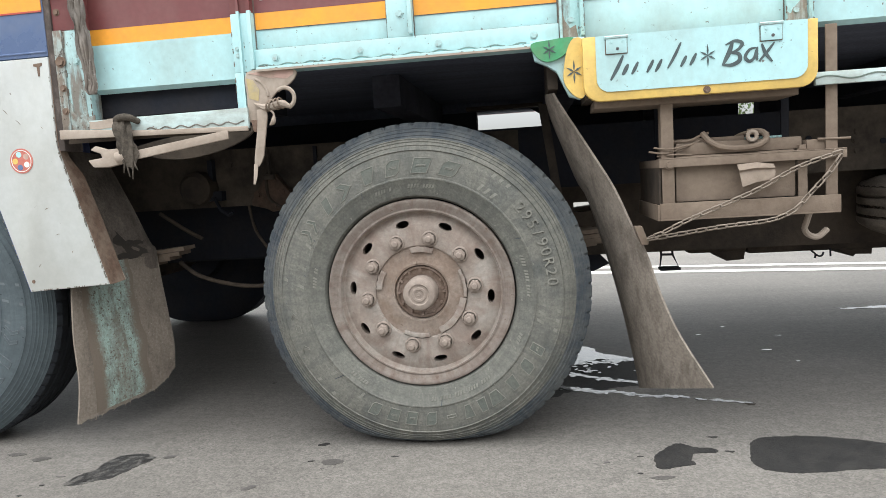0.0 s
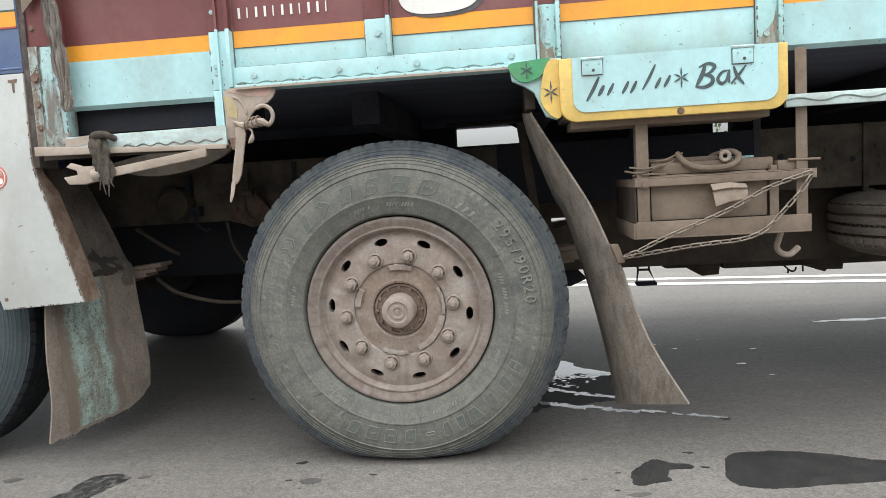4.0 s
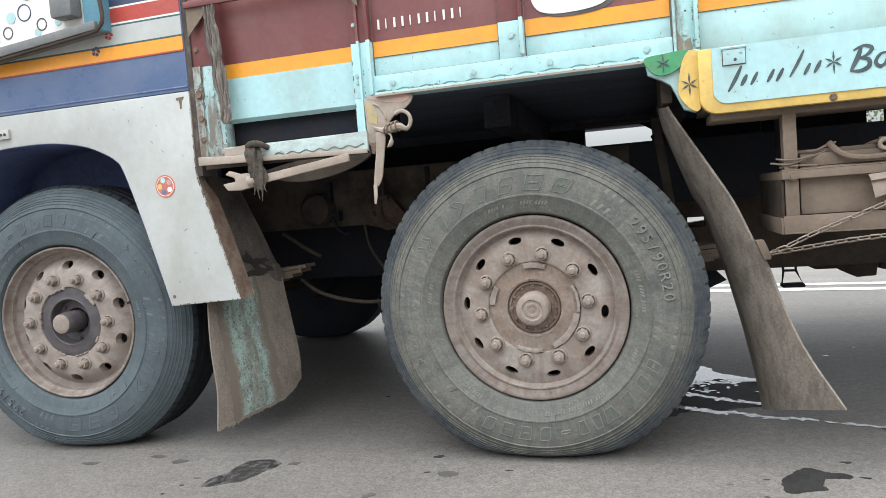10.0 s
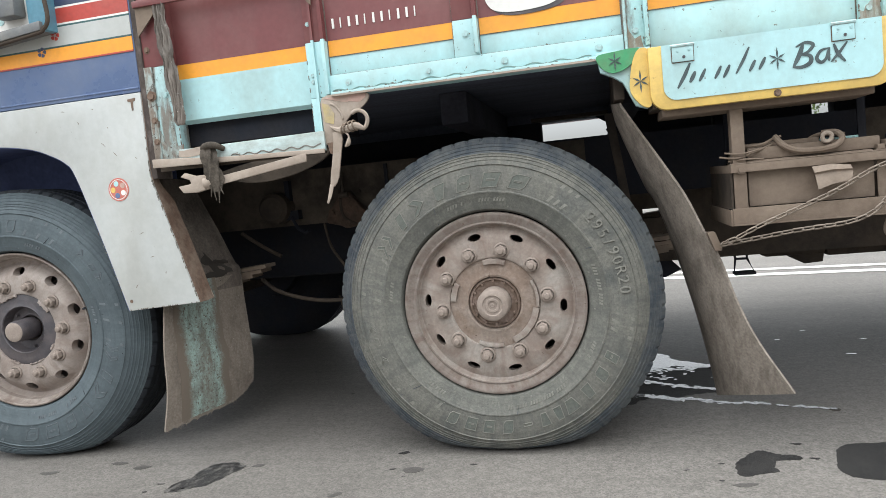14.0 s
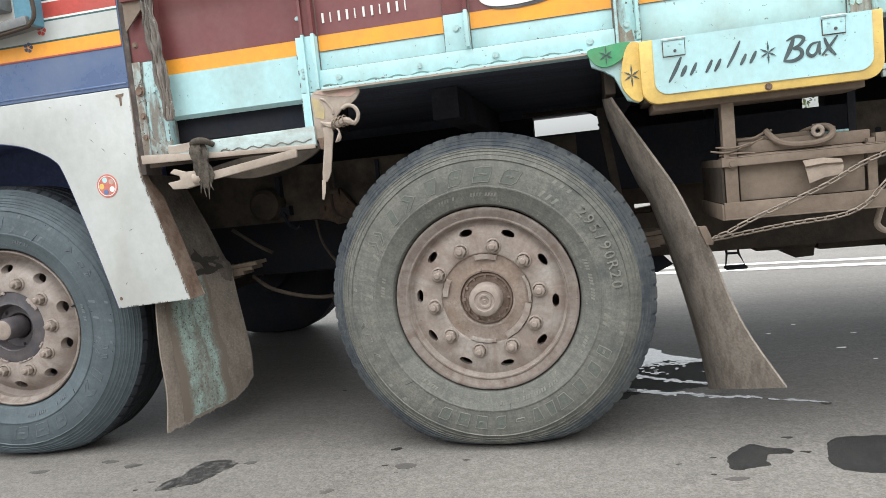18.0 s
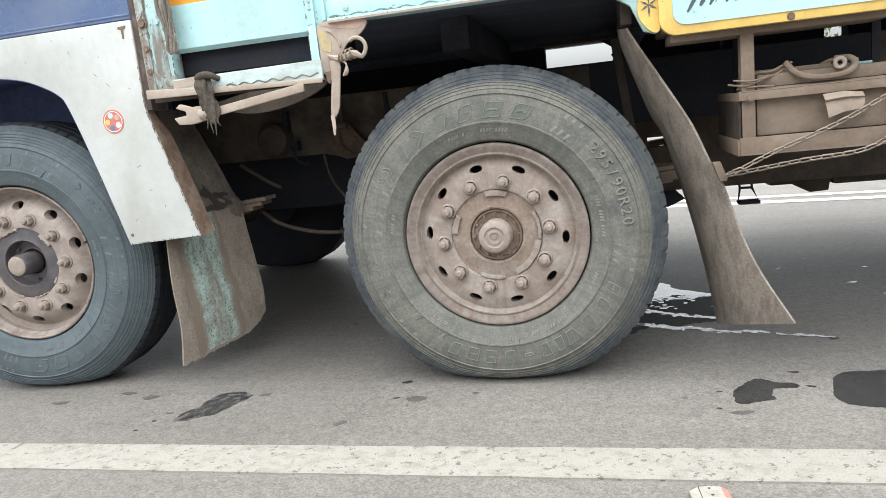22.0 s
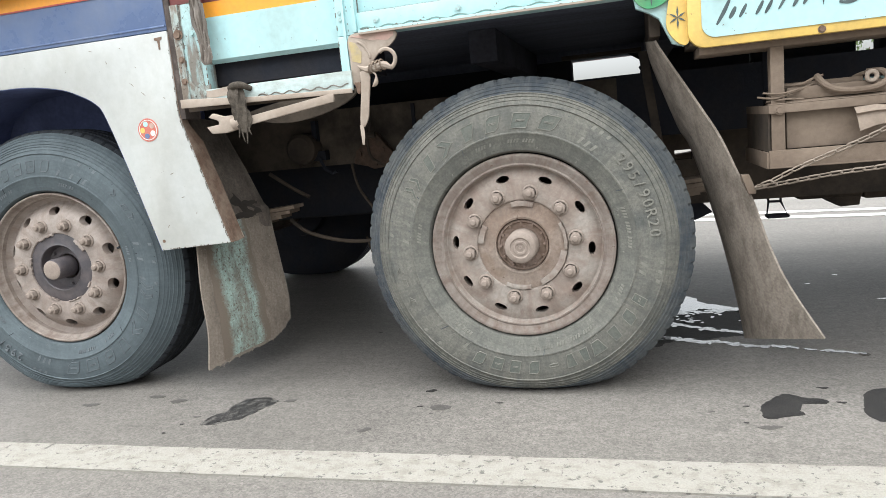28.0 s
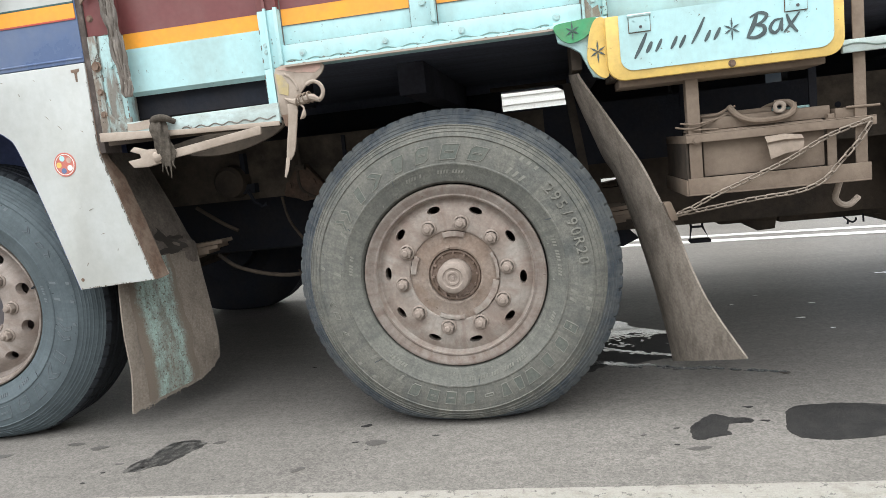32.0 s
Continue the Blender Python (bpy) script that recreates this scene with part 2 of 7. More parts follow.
def edge_wear(m, under):
    """Lets a paint give way to what lies under it towards the edges of its patch."""
    n, l = m.node_tree.nodes, m.node_tree.links
    b = n["Principled BSDF"]
    paint = b.inputs["Base Color"].links[0].from_socket
    at, no, add, ramp, mix, co = (n.new("ShaderNode" + k) for k in ("Attribute", "TexNoise", "Math", "MapRange", "MixRGB", "TexCoord"))
    at.attribute_name = "wear"
    no.inputs["Scale"].default_value, no.inputs["Detail"].default_value, no.inputs["Roughness"].default_value = 75, 8, 0.8
    l.new(co.outputs["Object"], no.inputs["Vector"])
    l.new(at.outputs["Fac"], add.inputs[0])
    l.new(no.outputs["Fac"], add.inputs[1])
    ramp.inputs["From Min"].default_value, ramp.inputs["From Max"].default_value = 0.68, 1.06
    l.new(add.outputs[0], ramp.inputs["Value"])
    l.new(ramp.outputs[0], mix.inputs["Fac"])
    mix.inputs["Color1"].default_value = (*under, 1)
    l.new(paint, mix.inputs["Color2"])
    l.new(mix.outputs[0], b.inputs["Base Color"])


edge_wear(M_flap_teal, (0.175, 0.142, 0.113))
M_oil = mat("black_oil_stain", (0.035, 0.028, 0.022), 0.6, bump=0.3)
M_dust = mat("dust_coated_steel", DUST, 0.85, grime=(0.14, 0.105, 0.08), amount=0.7, scale=8, fine=70, bump=0.3, detail=0.1, spec=0.2)
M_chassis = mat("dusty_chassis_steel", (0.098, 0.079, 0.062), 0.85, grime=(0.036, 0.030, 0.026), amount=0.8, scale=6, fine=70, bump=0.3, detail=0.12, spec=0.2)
M_dust_light = mat("pale_dust_coated_steel", (0.36, 0.30, 0.25), 0.8, grime=(0.25, 0.2, 0.16), amount=0.6, scale=10, fine=70, bump=0.3, detail=0.08, spec=0.25)
M_dust_dark = mat("grimy_chassis_steel", (0.075, 0.058, 0.045), 0.85, grime=(0.035, 0.03, 0.026), amount=0.8, scale=6, bump=0.3, spec=0.2)
M_floor = mat("dark_floor_planks", (0.14, 0.152, 0.20), 0.9, grime=(0.10, 0.108, 0.14), amount=0.8, scale=5, bump=0.3, detail=0.2, spec=0.15, streak=(0.3, 2, 1))
M_bearer = mat("dark_bearer_timber", (0.060, 0.062, 0.078), 0.9, grime=(0.04, 0.04, 0.05), amount=0.8, scale=6, bump=0.3, detail=0.2, spec=0.15)
# near-black steel: the shade under the body is put into this colour
M_under = mat("shaded_underbody_steel", (0.024, 0.026, 0.034), 0.9, grime=(0.034, 0.032, 0.034), amount=0.7, scale=7, bump=0.3, spec=0.15)
M_bracket = mat("dim_red_rust_steel", (0.115, 0.075, 0.055), 0.85, grime=(0.06, 0.045, 0.036), amount=0.7, scale=14, bump=0.4, detail=0.2, spec=0.2)
# seam grime, with the shadow gap beside the cab put into its colour
M_seam_dark = mat("shaded_grime_on_cab_seam", (0.072, 0.058, 0.052), 0.8, grime=(0.17, 0.14, 0.125), amount=0.7, scale=26, fine=90, bump=0.5, detail=0.2, streak=(1, 1, 0.4), edge=(0.50, 0.66), spec=0.25)
M_flange_rust = mat("rust_and_faded_paint", (0.19, 0.155, 0.125), 0.75, grime=(0.33, 0.40, 0.385), amount=0.85, scale=30, fine=90, bump=0.5, detail=0.2, streak=(1.4, 1, 0.35), edge=(0.47, 0.58), chips=(0.07, 0.055, 0.045), chip_at=0.60, chip_scale=50)
M_rust = mat("rusted_edge_steel", (0.14, 0.09, 0.065), 0.8, grime=(0.24, 0.18, 0.14), amount=0.7, scale=16, bump=0.5, detail=0.2, spec=0.25)
M_bolt = mat("painted_bolt_steel", (0.40, 0.58, 0.58), 0.45, metal=0.1, grime=(0.2, 0.17, 0.15), amount=0.6, scale=60, bump=0.1)
M_rag = mat("dark_knotted_cloth", (0.10, 0.085, 0.07), 0.95, grime=(0.05, 0.043, 0.036), amount=0.8, scale=35, fine=150, bump=0.6, detail=0.25, spec=0.1)
# the pale chips put the wrapping's highlights into its colour
M_tarp = mat("grey_plastic_wrapping", (0.155, 0.130, 0.110), 0.55, grime=(0.085, 0.072, 0.062), amount=0.9, scale=20, fine=60, bump=0.5, detail=0.15, streak=(1, 1, 0.2), chips=(0.30, 0.275, 0.25), chip_at=0.62, chip_scale=55)
M_paper = mat("dusty_card", (0.24, 0.19, 0.15), 0.9, grime=(0.17, 0.13, 0.10), amount=0.6, scale=25, bump=0.3)
M_bus = mat("white_bus_paint", (0.72, 0.72, 0.68), 0.35, bump=0.0, amount=0.2)
M_well = mat("dark_blue_wheel_well_paint", (0.10, 0.125, 0.25), 0.6, grime=(0.06, 0.075, 0.15), amount=0.8, scale=5, bump=0.1, spec=0.2)
M_hub_ring = mat("rust_brown_hub_ring", (0.205, 0.152, 0.120), 0.78, grime=(0.285, 0.235, 0.20), amount=0.8, scale=14, fine=90, bump=0.6, detail=0.2, spec=0.25, chips=(0.09, 0.06, 0.045), chip_at=0.63)
M_line_green = mat("dark_green_line_paint", (0.04, 0.10, 0.10), 0.45, bump=0.05)
M_sill = mat("grey_window_sill_steel", (0.13, 0.135, 0.14), 0.5, grime=(0.22, 0.21, 0.19), amount=0.6, scale=12, bump=0.2)
M_pale_teal = mat("faded_pale_teal_paint", (0.46, 0.56, 0.55), 0.5, grime=(0.25, 0.25, 0.22), amount=0.7, scale=14, bump=0.1, streak=(0.4, 1, 1), chips=(0.14, 0.11, 0.09), chip_at=0.64)
M_pink = mat("faded_pink_paint", (0.46, 0.30, 0.25), 0.6, grime=(0.36, 0.28, 0.22), amount=0.7, scale=20, bump=0.2)
M_seam = mat("grime_in_seams", (0.10, 0.085, 0.07), 0.9, grime=(0.2, 0.19, 0.17), amount=0.9, scale=18, bump=0.1, streak=(0.5, 1, 0.5))
M_smear = mat("rust_smeared_teal_paint", (0.29, 0.35, 0.33), 0.7, grime=(0.15, 0.11, 0.085), amount=0.9, scale=38, fine=90, bump=0.4, detail=0.2, streak=(1, 1, 0.6), edge=(0.40, 0.58), chips=(0.06, 0.05, 0.04), chip_at=0.6, chip_scale=70)
M_stain = mat("brown_rust_stain_on_paint", (0.20, 0.165, 0.125), 0.65, grime=(0.33, 0.40, 0.38), amount=0.8, scale=26, fine=90, bump=0.2, detail=0.2, streak=(2.2, 1, 0.4), edge=(0.46, 0.64))
M_chain = mat("dusty_chain_steel", (0.21, 0.172, 0.14), 0.75, grime=(0.17, 0.135, 0.105), amount=0.7, scale=40, bump=0.3, spec=0.3)
M_tyre_bead = mat("darker_dusty_bead_rubber", (0.134, 0.131, 0.115), 0.8, grime=(0.092, 0.092, 0.084), amount=0.7, scale=10, fine=130, bump=0.5, detail=0.24, spec=0.3, edge=(0.43, 0.62))
M_tread_black = mat("black_and_shaded_rubber", (0.022, 0.025, 0.030), 0.8, bump=0.3, detail=0.2, spec=0.3)
M_sticker = mat("faded_red_sticker", (0.46, 0.12, 0.09), 0.5, grime=(0.5, 0.2, 0.16), amount=0.6, scale=40, bump=0.03)
M_scrap = mat("dirty_off_white_plastic", (0.31, 0.29, 0.26), 0.5, grime=(0.21, 0.195, 0.165), amount=0.6, scale=45, fine=150, bump=0.4, detail=0.15)
M_bus_glass = mat("dark_bus_glass", (0.02, 0.025, 0.03), 0.08, bump=0.0, detail=0.0, amount=0.1)


round_wear(M_tyre, (0.089, 0.090, 0.081), 0.75)
round_wear(M_tyre_bead, (0.090, 0.092, 0.082), 0.8, 12.0, 9.0)
round_wear(M_tyre_blue, (0.064, 0.080, 0.088), 0.6)
round_wear(M_tread, (0.098, 0.101, 0.100), 0.55, 30.0, 14.0, 160.0, 0.15)
round_wear(M_rim, (0.205, 0.150, 0.125), 0.7, 7.0, 12.0, 60.0, 0.06)
round_wear(M_lip, (0.125, 0.088, 0.070), 0.7, 12.0, 22.0, 160.0, 0.10)
round_wear(M_rim_front, (0.215, 0.165, 0.138), 0.75, 8.0, 16.0, 60.0, 0.06)
round_wear(M_lip_front, (0.125, 0.090, 0.072), 0.7, 9.0, 26.0, 160.0, 0.10)


def road_material():
    m = bpy.data.materials.new("grey_worn_asphalt")
    m.use_nodes = True
    n, l = m.node_tree.nodes, m.node_tree.links
    b = n["Principled BSDF"]
    co = n.new("ShaderNodeTexCoord")

    def noise_at(scale, detail, stretch=None):
        t = n.new("ShaderNodeTexNoise")
        t.inputs["Scale"].default_value, t.inputs["Detail"].default_value, t.inputs["Roughness"].default_value = scale, detail, 0.7
        if stretch:
            mp = n.new("ShaderNodeMapping")
            mp.inputs["Scale"].default_value = stretch
            l.new(co.outputs["Object"], mp.inputs["Vector"])
            l.new(mp.outputs[0], t.inputs["Vector"])
        else:
            l.new(co.outputs["Object"], t.inputs["Vector"])
        return t

    grit = n.new("ShaderNodeTexVoronoi")
    grit.inputs["Scale"].default_value = 190
    l.new(co.outputs["Object"], grit.inputs["Vector"])
    patch, tracks, fine = noise_at(1.6, 5), noise_at(2.2, 6, (0.12, 1.6, 1)), noise_at(260, 4)
    ramp = n.new("ShaderNodeValToRGB")
    ramp.color_ramp.elements[0].position, ramp.color_ramp.elements[0].color = 0.30, (0.113, 0.1042, 0.0948, 1)
    ramp.color_ramp.elements[1].position, ramp.color_ramp.elements[1].color = 0.72, (0.186, 0.172, 0.157, 1)
    add = n.new("ShaderNodeMixRGB")
    add.inputs["Fac"].default_value = 0.5
    l.new(patch.outputs["Fac"], add.inputs["Color1"])
    l.new(tracks.outputs["Fac"], add.inputs["Color2"])
    l.new(add.outputs[0], ramp.inputs["Fac"])
    stone = n.new("ShaderNodeMapRange")
    stone.inputs["To Min"].default_value, stone.inputs["To Max"].default_value = 0.77, 1.23
    cell = n.new("ShaderNodeSeparateColor")
    l.new(grit.outputs["Color"], cell.inputs[0])
    l.new(cell.outputs[0], stone.inputs["Value"])
    speck = n.new("ShaderNodeMapRange")
    speck.inputs["From Min"].default_value, speck.inputs["From Max"].default_value = 0.3, 0.7
    speck.inputs["To Min"].default_value, speck.inputs["To Max"].default_value = 0.85, 1.15
    l.new(fine.outputs["Fac"], speck.inputs["Value"])
    mul = n.new("ShaderNodeMath")
    mul.operation = "MULTIPLY"
    l.new(stone.outputs[0], mul.inputs[0])
    l.new(speck.outputs[0], mul.inputs[1])
    mottle, mottled = noise_at(34, 7), n.new("ShaderNodeMapRange")
    mottled.inputs["From Min"].default_value, mottled.inputs["From Max"].default_value = 0.35, 0.68
    mottled.inputs["To Min"].default_value, mottled.inputs["To Max"].default_value = 0.84, 1.15
    l.new(mottle.outputs["Fac"], mottled.inputs["Value"])
    pit, pitted = noise_at(58, 4), n.new("ShaderNodeMapRange")
    pitted.inputs["From Min"].default_value, pitted.inputs["From Max"].default_value = 0.30, 0.36
    pitted.inputs["To Min"].default_value, pitted.inputs["To Max"].default_value = 0.55, 1.0
    l.new(pit.outputs["Fac"], pitted.inputs["Value"])
    more, most = n.new("ShaderNodeMath"), n.new("ShaderNodeMath")
    more.operation = most.operation = "MULTIPLY"
    l.new(mul.outputs[0], more.inputs[0])
    l.new(mottled.outputs[0], more.inputs[1])
    l.new(more.outputs[0], most.inputs[0])
    l.new(pitted.outputs[0], most.inputs[1])
    hsv = n.new("ShaderNodeHueSaturation")
    l.new(ramp.outputs[0], hsv.inputs["Color"])
    l.new(most.outputs[0], hsv.inputs["Value"])
    l.new(hsv.outputs[0], b.inputs["Base Color"])
    b.inputs["Roughness"].default_value = 0.50
    b.inputs["Specular IOR Level"].default_value = 0.12
    bp = n.new("ShaderNodeBump")
    bp.inputs["Strength"].default_value, bp.inputs["Distance"].default_value = 0.16, 0.002
    l.new(grit.outputs["Distance"], bp.inputs["Height"])
    l.new(bp.outputs[0], b.inputs["Normal"])
    return m


def worn_paint_material():
    """Thick white road paint with pits through which the asphalt shows."""
    m = mat("worn_white_road_paint", (0.262, 0.246, 0.216), 0.75, grime=(0.205, 0.190, 0.163), amount=0.9, scale=30, fine=170, bump=1.0, detail=0.14, streak=(0.7, 1, 1), edge=(0.48, 0.64), chips=(0.11, 0.103, 0.093), chip_at=0.585, chip_scale=44)
    return m


def wet_material(name, color, rough):
    m = mat(name, color, rough, bump=0.8 if rough > 0.2 else 0.55, detail=0.55 if rough > 0.2 else 0.4, amount=0.6, scale=14, fine=240 if rough > 0.2 else 120, spec=0.3, grime=(0.042, 0.039, 0.036) if rough > 0.2 else None)
    if rough < 0.2:
        b = m.node_tree.nodes["Principled BSDF"]
        b.inputs["Specular IOR Level"].default_value = 1.0
        b.inputs["Coat Weight"].default_value, b.inputs["Coat Roughness"].default_value, b.inputs["Coat IOR"].default_value = 1.0, 0.03, 1.9
    return m


M_road, M_line = road_material(), worn_paint_material()
M_line_white = mat("fresh_white_road_paint", (0.62, 0.61, 0.58), 0.7, grime=(0.42, 0.41, 0.38), amount=0.5, scale=12, fine=90, bump=0.2)
M_damp = wet_material("damp_asphalt", (0.015, 0.0142, 0.0138), 0.66)
M_damp_patchy = mat("half_dry_damp_asphalt", (0.013, 0.012, 0.0118), 0.42, grime=(0.080, 0.074, 0.068), amount=0.95, scale=38, fine=140, bump=0.5, detail=0.3, edge=(0.49, 0.58))
M_drying = mat("drying_damp_asphalt", (0.066, 0.061, 0.056), 0.55, grime=(0.085, 0.079, 0.073), amount=0.8, scale=30, fine=150, bump=0.3, detail=0.2, spec=0.35)
M_water = wet_material("standing_water", (0.02, 0.02, 0.02), 0.1)


# ---- mesh helpers ----
class Geo:
    """Collects vertices and faces of one mesh."""

    def __init__(self):
        self.v, self.f = [], []

    def add(self, verts, faces):
        k = len(self.v)
        self.v += [tuple(p) for p in verts]
        self.f += [tuple(i + k for i in f) for f in faces]
        return self

    def box(self, x0, x1, y0, y1, z0, z1, m=None):
        p = [Vector((x, y, z)) for x in (x0, x1) for y in (y0, y1) for z in (z0, z1)]
        if m:
            p = [m @ q for q in p]
        return self.add(p, [(0, 1, 3, 2), (4, 6, 7, 5), (0, 4, 5, 1), (2, 3, 7, 6), (0, 2, 6, 4), (1, 5, 7, 3)])

    def plate(self, pts, y0, y1):
        """A flat plate: the outline pts in x and z, from y0 to y1."""
        n = len(pts)
        area = sum(pts[i][0] * pts[(i + 1) % n][1] - pts[(i + 1) % n][0] * pts[i][1] for i in range(n))
        if area < 0:
            pts = pts[::-1]
        self.add([(x, y0, z) for x, z in pts] + [(x, y1, z) for x, z in pts],
                 [tuple(range(n)), tuple(range(2 * n - 1, n - 1, -1))] + [(i, i + n, (i + 1) % n + n, (i + 1) % n) for i in range(n)])
        return self

    def channel(self, x0, x1, pts):
        """A rolled section: the outline pts in y and z, from x0 to x1."""
        n = len(pts)
        return self.add([(x0, y, z) for y, z in pts] + [(x1, y, z) for y, z in pts],
                        [tuple(range(n - 1, -1, -1)), tuple(range(n, 2 * n))] + [(i, (i + 1) % n, (i + 1) % n + n, i + n) for i in range(n)])

    def slab(self, pts, z0, z1):
        """A flat plate in x and y, from z0 to z1."""
        n = len(pts)
        area = sum(pts[i][0] * pts[(i + 1) % n][1] - pts[(i + 1) % n][0] * pts[i][1] for i in range(n))
        if area < 0:
            pts = pts[::-1]
        self.add([(x, y, z0) for x, y in pts] + [(x, y, z1) for x, y in pts],
                 [tuple(range(n - 1, -1, -1)), tuple(range(n, 2 * n))] + [(i, (i + 1) % n, (i + 1) % n + n, i + n) for i in range(n)])
        return self

    def lathe(self, prof, seg=48, c=(0, 0, 0), closed=False):
        """A profile of (radius, y) turned about the y axis."""
        n = len(prof)
        verts = [(c[0] + r * math.sin(2 * math.pi * i / seg), c[1] + y, c[2] + r * math.cos(2 * math.pi * i / seg)) for i in range(seg) for r, y in prof]
        faces = [(i * n + j, i * n + j + 1, (i + 1) % seg * n + j + 1, (i + 1) % seg * n + j) for i in range(seg) for j in range(n - 1)]
        if closed:
            faces += [(i * n + n - 1, i * n, (i + 1) % seg * n, (i + 1) % seg * n + n - 1) for i in range(seg)]
        return self.add(verts, faces)

    def tube(self, path, r, seg=8, closed=False):
        """A round bar of radius r (or radii) along a path of points."""
        path = [Vector(p) for p in path]
        n = len(path)
        up = Vector((0.13, 0.3, 0.95)).normalized()
        rings = []
        for i, p in enumerate(path):
            a = path[(i - 1) % n] if closed or i else p
            b = path[(i + 1) % n] if closed or i < n - 1 else p
            d = (b - a).normalized()
            u = (up - d * up.dot(d))
            if u.length < 0.05:
                u = d.orthogonal()
            u.normalize()
            w = d.cross(u)
            rad = r[min(i * len(r) // n, len(r) - 1)] if isinstance(r, (list, tuple)) else r
            rings.append([p + (u * math.cos(2 * math.pi * k / seg) + w * math.sin(2 * math.pi * k / seg)) * rad for k in range(seg)])
        faces = []
        for i in range(n if closed else n - 1):
            for k in range(seg):
                faces.append((i * seg + k, i * seg + (k + 1) % seg, (i + 1) % n * seg + (k + 1) % seg, (i + 1) % n * seg + k))
        if not closed:
            faces += [tuple(range(seg - 1, -1, -1)), tuple(range((n - 1) * seg, n * seg))]
        return self.add([p for ring in rings for p in ring], faces)

    def sheet(self, grid, thick):
        """A bent sheet: rows of points, given thickness along the surface's normal."""
        rows, cols = len(grid), len(grid[0])
        g = [[Vector(p) for p in row] for row in grid]
        front, back = [], []
        for i in range(rows):
            for j in range(cols):
                a = g[min(i + 1, rows - 1)][j] - g[max(i - 1, 0)][j]
                b = g[i][min(j + 1, cols - 1)] - g[i][max(j - 1, 0)]
                nn = a.cross(b).normalized()
                front.append(g[i][j] + nn * thick / 2)
                back.append(g[i][j] - nn * thick / 2)
        k = rows * cols
        faces = []
        for i in range(rows - 1):
            for j in range(cols - 1):
                q = (i * cols + j, i * cols + j + 1, (i + 1) * cols + j + 1, (i + 1) * cols + j)
                faces += [q[::-1], tuple(x + k for x in q)]
        rim = [j for j in range(cols)] + [i * cols + cols - 1 for i in range(1, rows)] + [(rows - 1) * cols + j for j in range(cols - 2, -1, -1)] + [i * cols for i in range(rows - 2, 0, -1)]
        faces += [(rim[i], rim[(i + 1) % len(rim)], rim[(i + 1) % len(rim)] + k, rim[i] + k) for i in range(len(rim))]
        return self.add(front + back, faces)

    def mesh(self, name, material, bevel=0.0, smooth=35, seg=2):
        me = bpy.data.meshes.new(name)
        me.from_pydata(self.v, [], self.f)
        if bevel:
            bm = bmesh.new()
            bm.from_mesh(me)
            bmesh.ops.remove_doubles(bm, verts=bm.verts, dist=1e-5)
            bmesh.ops.recalc_face_normals(bm, faces=bm.faces)
            sharp = [e for e in bm.edges if len(e.link_faces) == 2 and e.calc_face_angle(0) > 0.7]
            bmesh.ops.bevel(bm, geom=sharp, offset=bevel, segments=seg, affect="EDGES", profile=0.6, clamp_overlap=True)
            bm.to_mesh(me)
            bm.free()
        else:
            bm = bmesh.new()
            bm.from_mesh(me)
            bmesh.ops.recalc_face_normals(bm, faces=bm.faces)
            bm.to_mesh(me)
            bm.free()
        me.materials.append(material)
        if smooth:
            me.polygons.foreach_set("use_smooth", [True] * len(me.polygons))
            me.set_sharp_from_angle(angle=radians(smooth))
        me.update()
        return me


def part(name, geo, material, parent, label="", bevel=0.0, smooth=35, m=None):
    """One mesh object under a thing or a part."""
    me = geo if isinstance(geo, bpy.types.Mesh) else geo.mesh(name, material, bevel, smooth)
    ob = new(name, me)
    ob.parent = parent
    if m is not None:
        ob.matrix_local = m
    return tagged(ob, label=label)


def thing(name, geo, material, label, category, group="", kind="", bevel=0.0, smooth=35, m=None):
    ob = new(name, geo.mesh(name, material, bevel, smooth) if geo else None)
    if m is not None:
        ob.matrix_world = m
    return tagged(ob, label, category, group, kind)


def wobbly(pts, amp, seed, sub=4):
    """A closed outline with an uneven edge."""
    out, n = [], len(pts)
    for i in range(n):
        a, b = Vector(pts[i]), Vector(pts[(i + 1) % n])
        for k in range(sub):
            p = a.lerp(b, k / sub)
            q = noise.noise_vector(Vector((p.x * 14 + seed, p.y * 14, seed))) + 0.5 * noise.noise_vector(Vector((p.x * 45 + seed, p.y * 45, seed))) + 0.3 * noise.noise_vector(Vector((p.x * 110 + seed, p.y * 110, seed)))
            out.append((p.x + amp * q.x, p.y + amp * q.y))
    return out


def smooth_loop(pts, sub=4):
    """A rounded closed outline through the points."""
    out, n = [], len(pts)
    for i in range(n):
        p0, p1, p2, p3 = (Vector(pts[(i + k - 1) % n]) for k in range(4))
        for k in range(sub):
            t = k / sub
            q = 0.5 * (2 * p1 + (p2 - p0) * t + (2 * p0 - 5 * p1 + 4 * p2 - p3) * t * t + (3 * p1 - p0 - 3 * p2 + p3) * t ** 3)
            out.append(tuple(q))
    return out


def curve(pts, sub=6):
    """A smooth open line through the points."""
    pts = [Vector(p) for p in pts]
    out = []
    for i in range(len(pts) - 1):
        p0, p1, p2, p3 = pts[max(i - 1, 0)], pts[i], pts[i + 1], pts[min(i + 2, len(pts) - 1)]
        for k in range(sub):
            t = k / sub
            out.append(0.5 * (2 * p1 + (p2 - p0) * t + (2 * p0 - 5 * p1 + 4 * p2 - p3) * t * t + (3 * p1 - p0 - 3 * p2 + p3) * t ** 3))
    return out + [pts[-1]]


